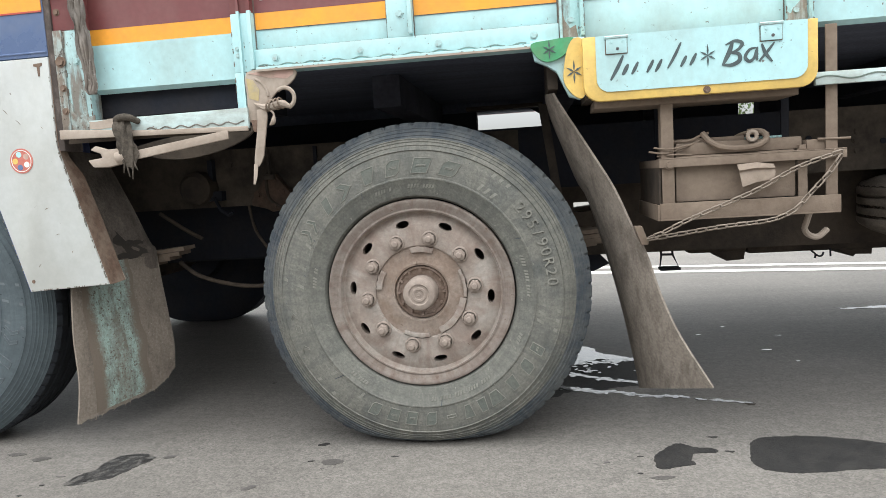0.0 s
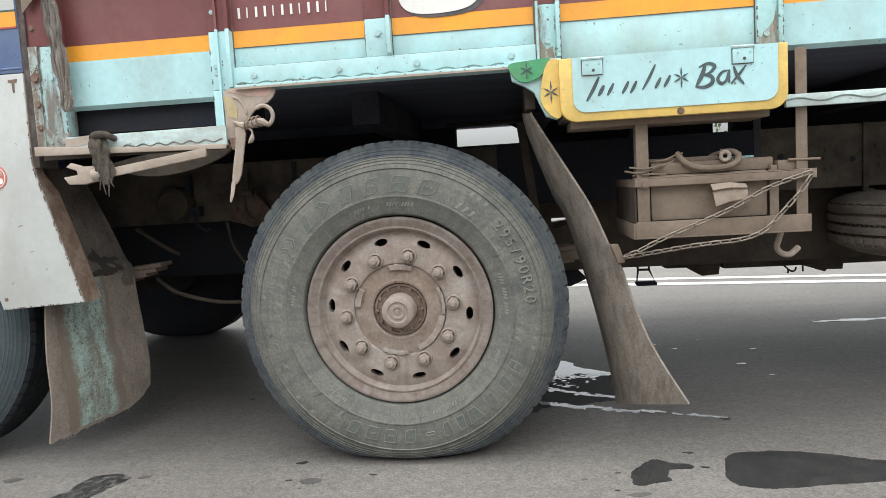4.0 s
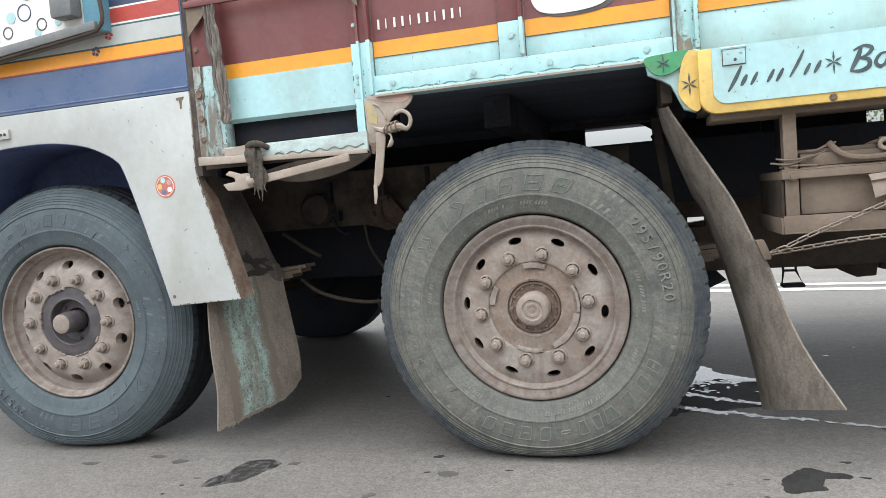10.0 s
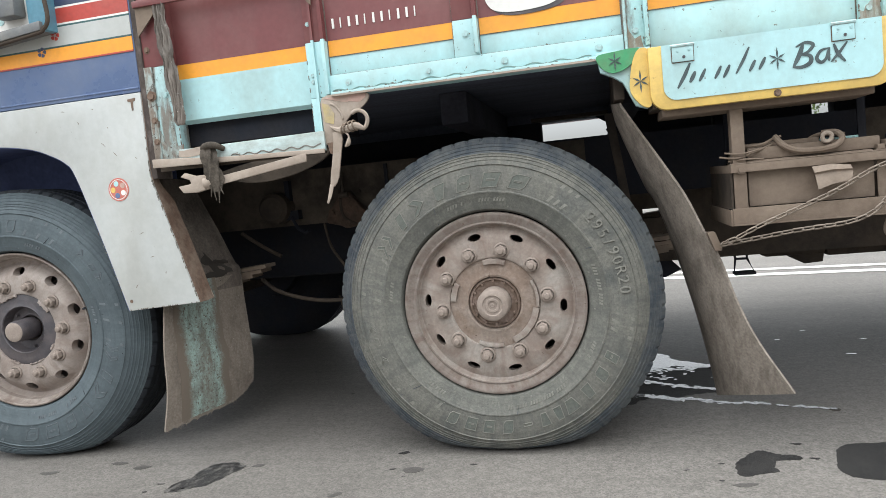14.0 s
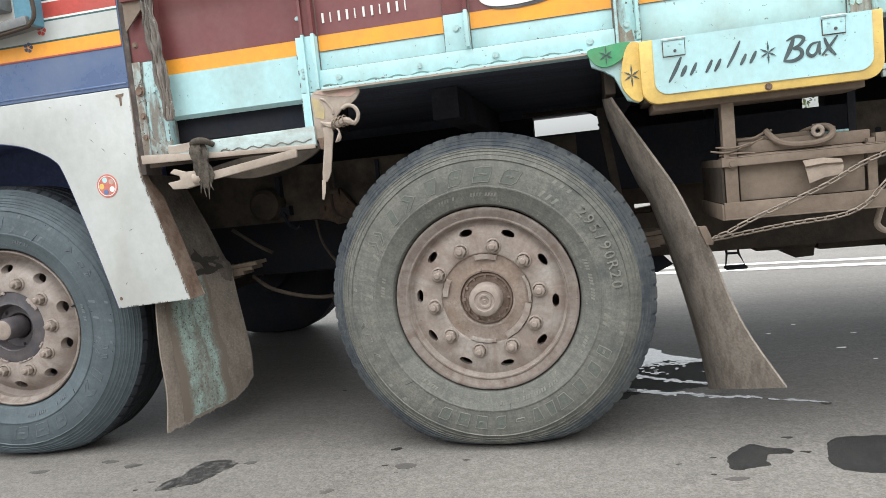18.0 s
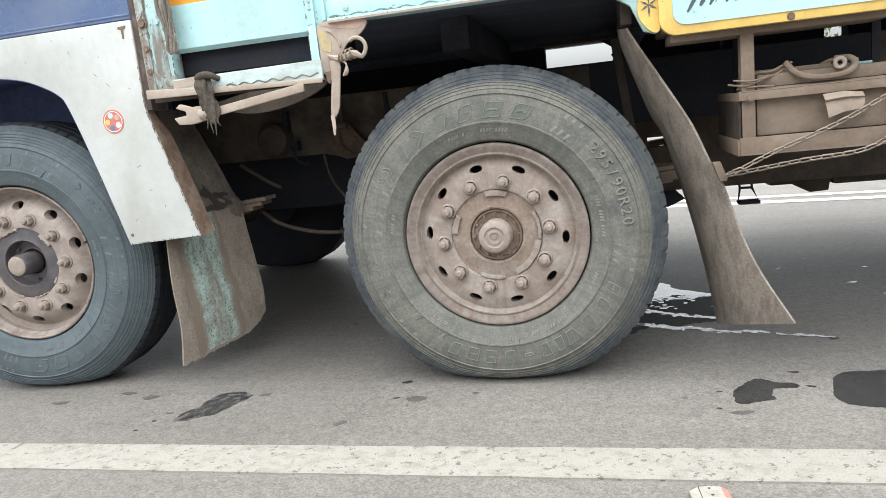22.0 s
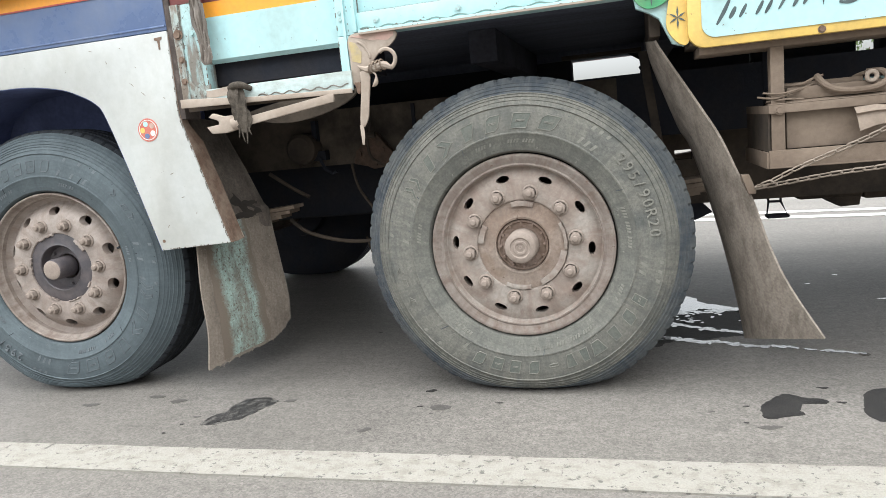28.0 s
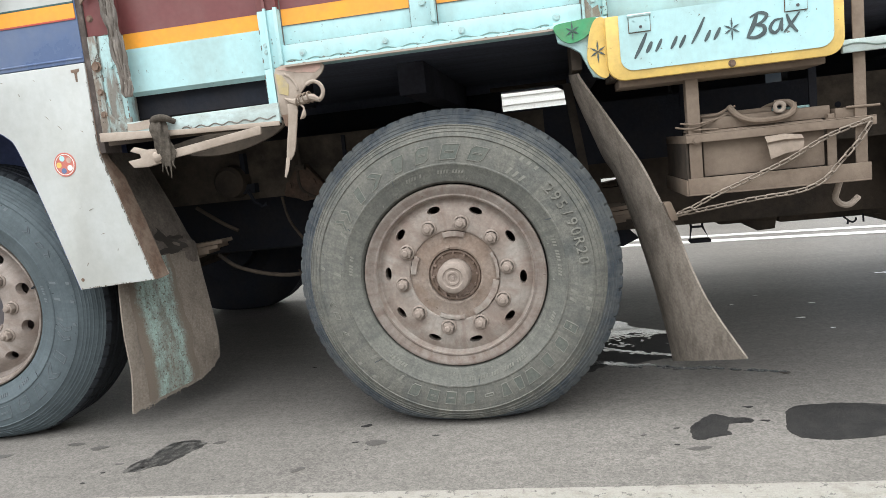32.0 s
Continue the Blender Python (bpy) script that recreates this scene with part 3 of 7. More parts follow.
def writing(text, size, depth):
    """The built-in font as a mesh in x and z, facing -y, centred."""
    c = bpy.data.curves.new("text", "FONT")
    c.body, c.size, c.extrude, c.align_x, c.align_y = text, size, depth, "CENTER", "CENTER"
    ob = bpy.data.objects.new("text", c)
    me = bpy.data.meshes.new_from_object(ob)
    bpy.data.objects.remove(ob)
    bpy.data.curves.remove(c)
    me.transform(Matrix.Rotation(radians(90), 4, "X"))
    return me


# ---- ground ----
def ground_sheet():
    """The road and the land beyond it, one sheet out to the horizon, finer near the truck."""
    xs = [-1500, -300, -80, -30, -12, -6, -3, -1.5, 0, 1.5, 3, 6, 12, 30, 80, 300, 1500]
    ys = [-1500, -300, -80, -30, -12, -6, -3, -1.5, 0, 1.5, 3, 6, 12, 30, 80, 300, 1500]
    g = Geo()
    g.add([(x, y, 0) for y in ys for x in xs], [(j * 17 + i, j * 17 + i + 1, (j + 1) * 17 + i + 1, (j + 1) * 17 + i) for j in range(16) for i in range(16)])
    return thing("road", g, M_road, "grey worn asphalt road under the parked truck", "road", kind="structure", smooth=0)


def line_on_road(name, y0, y1, x0, x1, seed, label, z=0.006, tilt=0.0, step=0.06, paint=None):
    """A thick painted line with ragged edges."""
    n = int((x1 - x0) / step)
    lo, hi = [], []
    for i in range(n + 1):
        x = x0 + (x1 - x0) * i / n
        k = 0.004
        lo.append((x, y0 + tilt * x + k * noise.noise(Vector((x * 9, seed, 0))) + 0.003 * noise.noise(Vector((x * 40, seed, 3)))))
        hi.append((x, y1 + tilt * x + k * noise.noise(Vector((x * 9, seed, 7))) + 0.003 * noise.noise(Vector((x * 40, seed, 9)))))
    g = Geo()
    v = [(x, y, 0) for x, y in lo] + [(x, y, z) for x, y in lo] + [(x, y, z) for x, y in hi] + [(x, y, 0) for x, y in hi]
    m = n + 1
    f = []
    for i in range(n):
        for k in range(3):
            f.append((k * m + i, k * m + i + 1, (k + 1) * m + i + 1, (k + 1) * m + i))
    g.add(v, f)
    return thing(name, g, paint or M_line, label, "road marking", kind="structure", smooth=0)


ground_sheet()
line_on_road("edge_line", -0.593, -0.4435, -14, 14, 1.0, "worn white painted line along the road's edge", tilt=-0.008)
line_on_road("centre_line", 3.61, 3.73, -10, 5.5, 5.0, "white painted centre line of the road", 0.005, tilt=-0.19, step=0.2, paint=M_line_white)
line_on_road("centre_line", 3.90, 4.00, -10, 5.5, 8.0, "white painted centre line of the road", 0.005, tilt=-0.19, step=0.2, paint=M_line_white)


def stain(pts, material, label, seed, amp=0.012, z=0.0009, name="wet_patch", category="wet patch"):
    g = Geo()
    g.slab(wobbly(smooth_loop(pts, 4), amp * 1.15, seed, 6), 0.0002, z)
    return thing(name, g, material, label, category, kind="stuff", smooth=0)


stain([(-1.055, -0.271), (-1.054, -0.207), (-1.014, -0.152), (-1.005, -0.056), (-0.941, -0.033), (-0.872, -0.059), (-0.879, -0.097), (-0.903, -0.159), (-0.939, -0.224), (-0.986, -0.249), (-1.019, -0.262)], M_damp_patchy, "dark half-dry damp patch on the asphalt near the front wheel", 2.0, 0.014)
stain([(-0.856, -0.076), (-0.83, -0.058), (-0.812, -0.055), (-0.815, -0.078)], M_drying, "small drying damp spot on the asphalt", 3.0, 0.008)
stain([(-0.32, -0.11), (-0.29, -0.09), (-0.25, -0.105), (-0.275, -0.13), (-0.305, -0.13)], M_drying, "small drying damp spot on the asphalt", 4.0, 0.006)
stain([(0.655, -0.105), (0.687, -0.037), (0.735, 0.006), (0.779, -0.024), (0.815, -0.034), (0.837, -0.046), (0.828, -0.068), (0.785, -0.064), (0.762, -0.076), (0.757, -0.105), (0.752, -0.122), (0.757, -0.150), (0.701, -0.162), (0.677, -0.177), (0.650, -0.168)], M_damp, "dark damp blot beside the rear mudflap", 5.0, 0.007)
stain([(0.912, -0.115), (0.925, -0.055), (0.955, 0.020), (1.03, 0.050), (1.144, 0.046), (1.27, 0.012), (1.37, -0.035), (1.50, -0.085), (1.46, -0.150), (1.30, -0.170), (1.12, -0.195), (1.0, -0.206), (0.945, -0.195), (0.918, -0.165)], M_damp, "large dark damp blot on the asphalt", 6.0, 0.007)
stain([(-1.65, -0.11), (-1.61, -0.095), (-1.575, -0.10), (-1.61, -0.125)], M_drying, "small drying damp spot on the asphalt", 7.0, 0.006)
stain([(-1.42, -0.03), (-1.39, -0.015), (-1.355, -0.03), (-1.39, -0.045)], M_drying, "small drying damp spot on the asphalt", 8.0, 0.006)
stain([(-0.494, -0.296), (-0.474, -0.268), (-0.458, -0.276), (-0.474, -0.298)], M_drying, "small drying damp spot on the asphalt", 9.0, 0.006)
stain([(0.625, -0.236), (0.655, -0.218), (0.685, -0.224), (0.66, -0.242)], M_drying, "small drying damp spot on the asphalt", 9.5, 0.006)
stain([(-1.30, -0.075), (-1.275, -0.055), (-1.235, -0.065), (-1.27, -0.09)], M_drying, "small drying damp spot on the asphalt", 9.7, 0.006)
for k, (x, y, r) in enumerate(((-1.10, -0.20, 0.012), (-1.12, -0.265, 0.008), (-1.14, -0.33, 0.009), (-0.98, -0.05, 0.010), (-1.0, -0.24, 0.008), (-0.35, -0.105, 0.010), (-0.30, -0.16, 0.007), (0.62, -0.09, 0.008), (0.87, -0.06, 0.012), (0.52, -0.13, 0.008), (0.60, -0.205, 0.007), (-0.1, -0.07, 0.010), (-0.72, -0.33, 0.006), (0.85, 0.05, 0.014), (-0.35, 0.03, 0.018))):
    r *= 0.75
    stain([(x - r * 1.6, y), (x, y + r * 0.6), (x + r * 1.5, y + r * 0.2), (x + r * 0.2, y - r * 0.7)], M_damp if k % 3 else M_drying, "small damp fleck on the asphalt", 20.0 + k, r * 0.8)
stain([(1.03, 0.355), (1.045, 0.362), (1.062, 0.352), (1.058, 0.335), (1.038, 0.332)], M_oil, "dark end of the trickle", 40.0, 0.006, 0.0016)
# water lying under the truck behind the second wheel
def broken_water(path, widths, count, seed, label, thin=1.0, solid=0.0):
    """Water caught in the grain of the asphalt: a ragged run of small shining flecks, whole over its first stretch."""
    r, g = random.Random(seed), Geo()
    line = curve([(x, y, 0) for x, y in path], 10)
    last = int(solid * (len(line) - 1))
    if last > 2:
        sides = [], []
        for k in range(last + 1):
            d = (line[min(k + 1, len(line) - 1)] - line[max(k - 1, 0)]).normalized()
            w = float(np.interp(k / (len(line) - 1), np.linspace(0, 1, len(widths)), widths))
            for side, sign in zip(sides, (1, -1)):
                q = sign * w * (0.34 + 0.30 * noise.noise(Vector((k * 0.8, sign * 3.0, seed)))) * (0.25 if k == last else 1)
                side.append((line[k].x - d.y * q, line[k].y + d.x * q))
        g.slab(sides[0] + sides[1][::-1], 0.0004, 0.0016)
    for _ in range(count):
        u = r.random() ** thin
        k = u * (len(line) - 1)
        p = line[int(k)].lerp(line[min(int(k) + 1, len(line) - 1)], k % 1)
        d = (line[min(int(k) + 1, len(line) - 1)] - line[max(int(k) - 1, 0)]).normalized()
        w = float(np.interp(u, np.linspace(0, 1, len(widths)), widths))
        off = r.gauss(0, 0.42) * w
        x, y = p.x - d.y * off, p.y + d.x * off
        a, l, b = math.atan2(d.y, d.x) + r.gauss(0, 0.25), r.uniform(0.006, 0.020), r.uniform(0.004, 0.013)
        pts = []
        for i in range(9):
            t = 2 * math.pi * i / 9
            q = r.uniform(0.55, 1.15)
            ex, ey = l * q * math.cos(t), b * q * math.sin(t)
            pts.append((x + ex * math.cos(a) - ey * math.sin(a), y + ex * math.sin(a) + ey * math.cos(a)))
        g.slab(pts, 0.0004, 0.0010 + 0.0012 * r.random())
    return thing("puddle", g, M_water, label, "puddle", kind="stuff", smooth=0)


stain([(0.30, 0.50), (0.34, 0.96), (0.49, 1.02), (0.62, 1.0), (0.76, 0.94), (0.86, 0.86), (0.84, 0.70), (0.76, 0.60), (0.655, 0.560), (0.554, 0.530), (0.462, 0.505), (0.39, 0.46)], M_damp, "wet black asphalt round the puddle", 42.0, 0.03, 0.0003)
stain([(0.36, 0.93), (0.40, 1.14), (0.50, 1.20), (0.57, 1.18), (0.600, 1.105), (0.62, 1.052), (0.68, 1.013), (0.738, 0.968), (0.80, 0.945), (0.79, 0.925), (0.732, 0.928), (0.671, 0.940), (0.625, 0.958), (0.587, 0.972), (0.559, 0.940), (0.518, 0.925), (0.44, 0.935)], M_water, "shallow white-shining puddle on the road under the truck", 10.0, 0.016, 0.0016, "puddle", "puddle")
broken_water([(0.40, 0.93), (0.50, 0.93), (0.60, 0.93), (0.72, 0.93), (0.84, 0.915)], [0.10, 0.10, 0.06, 0.03, 0.015], 170, 10, "small flecks of water at the puddle's edge")
broken_water([(0.33, 0.775), (0.438, 0.746), (0.526, 0.712), (0.595, 0.662), (0.664, 0.636), (0.72, 0.615), (0.82, 0.585)], [0.016, 0.024, 0.026, 0.022, 0.020, 0.016, 0.010], 90, 11, "thin trickle of water on the road", 1.0, 0.9)
broken_water([(0.30, 0.615), (0.402, 0.589), (0.458, 0.561), (0.512, 0.524), (0.559, 0.507), (0.62, 0.503), (0.671, 0.477), (0.72, 0.452), (0.805, 0.446), (0.86, 0.427), (0.912, 0.402), (0.982, 0.377), (1.045, 0.357)], [0.030, 0.032, 0.034, 0.030, 0.026, 0.024, 0.020, 0.016, 0.014, 0.010, 0.008, 0.007], 130, 12, "thin trickle of water on the road, broken at its end", 1.2, 0.70)
broken_water([(0.42, 0.86), (0.60, 0.82), (0.80, 0.78)], [0.10, 0.12, 0.10], 26, 14, "scattered flecks of water on the road")
stain([(1.90, 1.86), (2.05, 1.88), (2.25, 1.90), (2.5, 1.88), (2.25, 1.84), (2.05, 1.835)], M_water, "thin puddle on the road beyond the truck", 13.0, 0.03, 0.0012, "puddle", "puddle")


for k, (x, y, r) in enumerate(((0.98, 1.22, 0.010), (1.10, 1.36, 0.008), (1.32, 1.05, 0.012), (1.02, 1.45, 0.007), (1.45, 1.30, 0.009), (1.25, 1.52, 0.008), (0.92, 1.62, 0.010), (1.38, 0.86, 0.008), (0.42, 1.30, 0.010), (0.50, 1.42, 0.007), (-0.70, 0.92, 0.008), (-0.62, 1.05, 0.010), (-0.78, 0.72, 0.006))):
    stain([(x - r * 1.8, y), (x, y + r * 0.6), (x + r * 1.6, y + r * 0.2), (x + r * 0.2, y - r * 0.7)], M_water, "fleck of water on the road", 60.0 + k, r * 0.6, 0.0012, "puddle", "puddle")


def debris():
    g = Geo()
    cx, cy = 0.516, -0.684
    g.slab([(x - cx, y - cy) for x, y in ((0.470, -0.653), (0.490, -0.634), (0.513, -0.629), (0.537, -0.630), (0.550, -0.645), (0.556, -0.690), (0.562, -0.716), (0.541, -0.732), (0.511, -0.738), (0.490, -0.735), (0.472, -0.727), (0.474, -0.690))], 0.0, 0.009)
    ob = thing("plastic_scrap", g, M_scrap, "cracked off-white plastic scrap lying on the road", "litter", bevel=0.002, m=pose(cx, cy, 0.001, 0.6, 0.8, 0))
    part("coloured_corner", Geo().slab([(x - cx, y - cy) for x, y in ((0.538, -0.634), (0.549, -0.648), (0.556, -0.690), (0.558, -0.703), (0.546, -0.697), (0.541, -0.664))], 0.0092, 0.0102), M_sticker, ob, "red painted corner")
    part("slot", Geo().slab([(x - cx, y - cy) for x, y in ((0.509, -0.722), (0.511, -0.712), (0.518, -0.708), (0.526, -0.710), (0.530, -0.720), (0.524, -0.715), (0.517, -0.714))], 0.0092, 0.0100), M_oil, ob, "dark slot")
    part("crack", Geo().slab([(x - cx, y - cy) for x, y in ((0.4895, -0.634), (0.4915, -0.634), (0.497, -0.702), (0.4955, -0.702))], 0.0092, 0.0099), M_oil, ob, "dark crack")
    for x, y, r in ((0.513, -0.640, 0.003), (0.517, -0.666, 0.0035), (0.522, -0.685, 0.0025)):
        x, y = x - cx, y - cy
        part("hole", Geo().slab(smooth_loop([(x - r, y), (x, y + r), (x + r, y), (x, y - r)], 3), 0.0092, 0.0099), M_oil, ob)


debris()

# ---- truck ----
truck = tagged(new("truck"), "parked lorry with teal, orange and maroon painted wooden body", "truck")

R_TYRE = 0.517
SIDE = [(0.2895, 0.040), (0.2905, 0.016), (0.297, 0.001), (0.312, -0.006), (0.345, -0.0115), (0.3475, -0.0135), (0.351, -0.0135), (0.353, -0.011), (0.375, -0.0105), (0.405, -0.0085), (0.424, -0.004), (0.4295, -0.0025), (0.432, -0.0055), (0.435, -0.001),
        (0.4445, 0.004), (0.4465, 0.0028), (0.4495, 0.0065), (0.4550, 0.0095), (0.4570, 0.0080), (0.4600, 0.0120), (0.4630, 0.0140), (0.4650, 0.0125), (0.4680, 0.0165), (0.4730, 0.0200), (0.4755, 0.0188), (0.4790, 0.0235), (0.4850, 0.0285), (0.4870, 0.0275), (0.4895, 0.0325), (0.4955, 0.0380), (0.4975, 0.0375), (0.5000, 0.0418), (0.5050, 0.0455)]


def side_y(r):
    return float(np.interp(r, [p[0] for p in SIDE], [p[1] for p in SIDE]))


def bulge_at(x, z):
    """How far the loaded sidewall swells outwards."""
    return 0.006 * min(max((-z - 0.30) / 0.18, 0), 1) ** 2 * min(max(1 - abs(x) / 0.38, 0), 1)


def tyre_mesh(name, material, squash, tread=None, tread_from=0.4700, bead=None):
    """A tyre about the y axis, outer face to -y; flat where it stands on the road."""
    groove = R_TYRE - 0.012
    prof = SIDE + [(0.5095, 0.0490), (R_TYRE, 0.061), (R_TYRE, 0.09), (groove, 0.094), (groove, 0.102), (R_TYRE, 0.106), (R_TYRE, 0.140), (groove, 0.143), (groove, 0.152), (R_TYRE, 0.155),
                   (R_TYRE, 0.189), (groove, 0.193), (groove, 0.201), (R_TYRE, 0.205), (R_TYRE, 0.235), (0.500, 0.262), (0.455, 0.286), (0.40, 0.303), (0.345, 0.303), (0.286, 0.29), (0.278, 0.27)]
    seg, n, k = 360, len(prof), len(SIDE)
    g = Geo()
    g.lathe(prof, seg)
    v = np.array(g.v)
    ang = np.arange(seg).repeat(n)
    j = np.tile(np.arange(n), seg)
    # short dents across the shoulder, one every five degrees, none quite like the next
    dent = np.array([0.65 + 0.35 * noise.noise(Vector((i * 0.9, 3.0, 1.0))) for i in range(seg)])[ang]
    turn = np.where(ang % 5 == 1, -0.15, np.where(ang % 5 == 4, 0.15, 0.0)) * 2 * math.pi / seg
    c, sn = np.cos(turn), np.sin(turn)
    v[:, 0], v[:, 2] = v[:, 0] * c + v[:, 2] * sn, v[:, 2] * c - v[:, 0] * sn
    nick = ang % 5 == 0
    v[nick & (j == k), 1] += 0.011 * dent[nick & (j == k)]
    edge = nick & np.isin(j, [k, k + 1])
    v[edge, 0] *= 1 - 0.013 * dent[edge]
    v[edge, 2] *= 1 - 0.013 * dent[edge]
    # scuffed, slightly uneven shoulder
    worn = np.isin(j, [k - 2, k - 1, k, k + 1])
    v[worn, 1] += 0.0016 * np.array([noise.noise(Vector((p[0] * 26, p[2] * 26, 5.0))) for p in v[worn]])
    low = v[:, 2] < -0.30
    bulge = np.clip((-v[:, 2] - 0.30) / 0.18, 0, 1) ** 2 * np.clip(1 - np.abs(v[:, 0]) / 0.38, 0, 1)
    outer = low & (v[:, 1] < 0.05)
    v[outer, 1] -= 0.006 * bulge[outer]
    # the loaded foot: a soft bend above a flat contact patch
    down, soft = -v[:, 2], 0.060
    h = np.clip(soft - np.abs(down - squash - 0.0024), 0, None) / soft
    v[:, 2] = -np.minimum(np.minimum(down, squash + 0.0024) - h * h * soft / 4, squash)
    g.v = [tuple(p) for p in v]
    me = g.mesh(name, material, smooth=30)
    if tread:
        me.materials.append(tread)
        me.materials.append(bead or material)
        ids = []
        for p in me.polygons:
            r = max(math.hypot(me.vertices[q].co.x, me.vertices[q].co.z) for q in p.vertices)
            ids.append(1 if r > tread_from and p.center.y < 0.29 else 2 if r < 0.3475 else 0)
        me.polygons.foreach_set("material_index", ids)
    return me


def rim_mesh(name, material, slot_w, slot_h, slot_r, slot_turn, hole_r, flange, disc, lip_material):
    """The wheel's steel disc: lip, gutter and ten oval hand holes."""
    g = Geo()
    seg = 80
    g.lathe(flange, seg)
    inner, outer = slot_r - 0.024, 0.243
    y_at = lambda r: float(np.interp(r, [0.13, 0.15, 0.19, 0.205, 0.225, 0.243], disc))
    place = lambda r, a: (r * math.sin(a), y_at(r), r * math.cos(a))
    for s in range(10):
        a0 = radians(slot_turn + 36 * s - 18)
        step = radians(36) / 8
        edge = [place(inner, a0 + step * k) for k in range(8)] + [place(inner + (outer - inner) * k / 4, a0 + 8 * step) for k in range(4)]
        edge += [place(outer, a0 + step * (8 - k)) for k in range(8)] + [place(outer - (outer - inner) * k / 4, a0) for k in range(4)]
        mid = a0 + 4 * step
        oval = []
        for k in range(24):
            x, _, z = edge[k]
            r, a = math.hypot(x, z), math.atan2(x, z)
            da = (a - mid + math.pi) % (2 * math.pi) - math.pi
            w = math.atan2((r - (inner + outer) / 2) / (outer - inner), da / (8 * step))
            oval.append((slot_r + slot_h / 2 * math.sin(w), mid + slot_w / 2 / slot_r * math.cos(w)))
        lip = [(r * math.sin(a), y_at(r) - 0.003, r * math.cos(a)) for r, a in oval]
        deep = [(r * math.sin(a), y_at(r) + 0.03, r * math.cos(a)) for r, a in oval]
        g.add(edge + lip + deep, [(k, (k + 1) % 24, 24 + (k + 1) % 24, 24 + k) for k in range(24)] + [(24 + k, 24 + (k + 1) % 24, 48 + (k + 1) % 24, 48 + k) for k in range(24)])
    prof = [(inner, y_at(inner)), (0.188, y_at(0.188)), (0.175, disc[1] + 0.001), (0.16, disc[1]), (0.152, disc[1] + 0.001), (hole_r + 0.004, disc[1]), (hole_r, disc[1] + 0.002), (hole_r - 0.002, 0.036), (hole_r - 0.006, 0.06)]
    turn = radians(slot_turn - 18)
    n = len(prof)
    g.add([(r * math.sin(turn + 2 * math.pi * i / seg), y, r * math.cos(turn + 2 * math.pi * i / seg)) for i in range(seg) for r, y in prof],
          [(i * n + j, i * n + j + 1, (i + 1) % seg * n + j + 1, (i + 1) % seg * n + j) for i in range(seg) for j in range(n - 1)])
    # rolled back of the disc, so that the holes look into the dark barrel
    g.lathe([(0.246, 0.080), (0.243, 0.12), (0.243, 0.25), (0.0001, 0.25)], seg)
    bm = bmesh.new()
    me = g.mesh(name, material, smooth=40)
    bm.from_mesh(me)
    bmesh.ops.remove_doubles(bm, verts=bm.verts, dist=2e-4)
    bmesh.ops.recalc_face_normals(bm, faces=bm.faces)
    bm.to_mesh(me)
    bm.free()
    me.materials.append(lip_material)
    me.polygons.foreach_set("material_index", [1 if max(math.hypot(me.vertices[q].co.x, me.vertices[q].co.z) for q in p.vertices) > 0.2508 and p.center.y < 0.05 else 0 for p in me.polygons])
    me.polygons.foreach_set("use_smooth", [True] * len(me.polygons))
    me.set_sharp_from_angle(angle=radians(40))
    return me


def nut_mesh():
    g = Geo()
    g.lathe([(0.0001, 0.029), (0.025, 0.029), (0.025, 0.023), (0.020, 0.020)], 20)
    hexa = [(0.0185, a) for a in range(0, 360, 60)]
    for y0, y1, k in ((0.026, 0.0, 1.0),):
        p = [(r * k * math.sin(radians(a)), r * k * math.cos(radians(a))) for r, a in hexa]
        g.plate(p, y1, y0)
    g.lathe([(0.0001, -0.012), (0.008, -0.012), (0.010, -0.009), (0.010, 0.002)], 14)
    return g.mesh("nut", M_hub_cap, bevel=0.0015, smooth=40)


NUT = nut_mesh()


def letter_block(wheel, material, ang, r, w, h, kind, thick=0.0042, name="sidewall_block"):
    """A raised, hollow block on the sidewall: bars round its outline."""
    g = Geo()
    b = 0.0040
    bars = [(-w / 2, -w / 2 + b, -h / 2, h / 2), (w / 2 - b, w / 2, -h / 2, h / 2), (-w / 2 + b, w / 2 - b, h / 2 - b, h / 2), (-w / 2 + b, w / 2 - b, -h / 2, -h / 2 + b)]
    if kind == 4 or w < 0.015:
        bars = [(-w / 2, w / 2, -h / 2, h / 2)]
    elif kind:
        bars.append((-w / 2 + b * 1.7, w / 2 - b * 1.7, -h / 2 + b * 1.7, h / 2 - b * 1.7))
    for x0, x1, z0, z1 in bars:
        n = 3
        pts = [(x0 + (x1 - x0) * i / n, z0) for i in range(n + 1)] + [(x1 - (x1 - x0) * i / n, z1) for i in range(n + 1)]
        top, bot = [], []
        for x, z in pts:
            rr, a = r + z, ang + (x + 0.34 * z) / r
            y = side_y(rr) - bulge_at(rr * math.sin(a), rr * math.cos(a))
            top.append((rr * math.sin(a), y - thick, rr * math.cos(a)))
            bot.append((rr * math.sin(a), y + 0.002, rr * math.cos(a)))
        k = len(pts)
        g.add(top + bot, [tuple(range(k))] + [(i, (i + 1) % k, (i + 1) % k + k, i + k) for i in range(k)])
    return part(name, g, material, wheel, smooth=0)


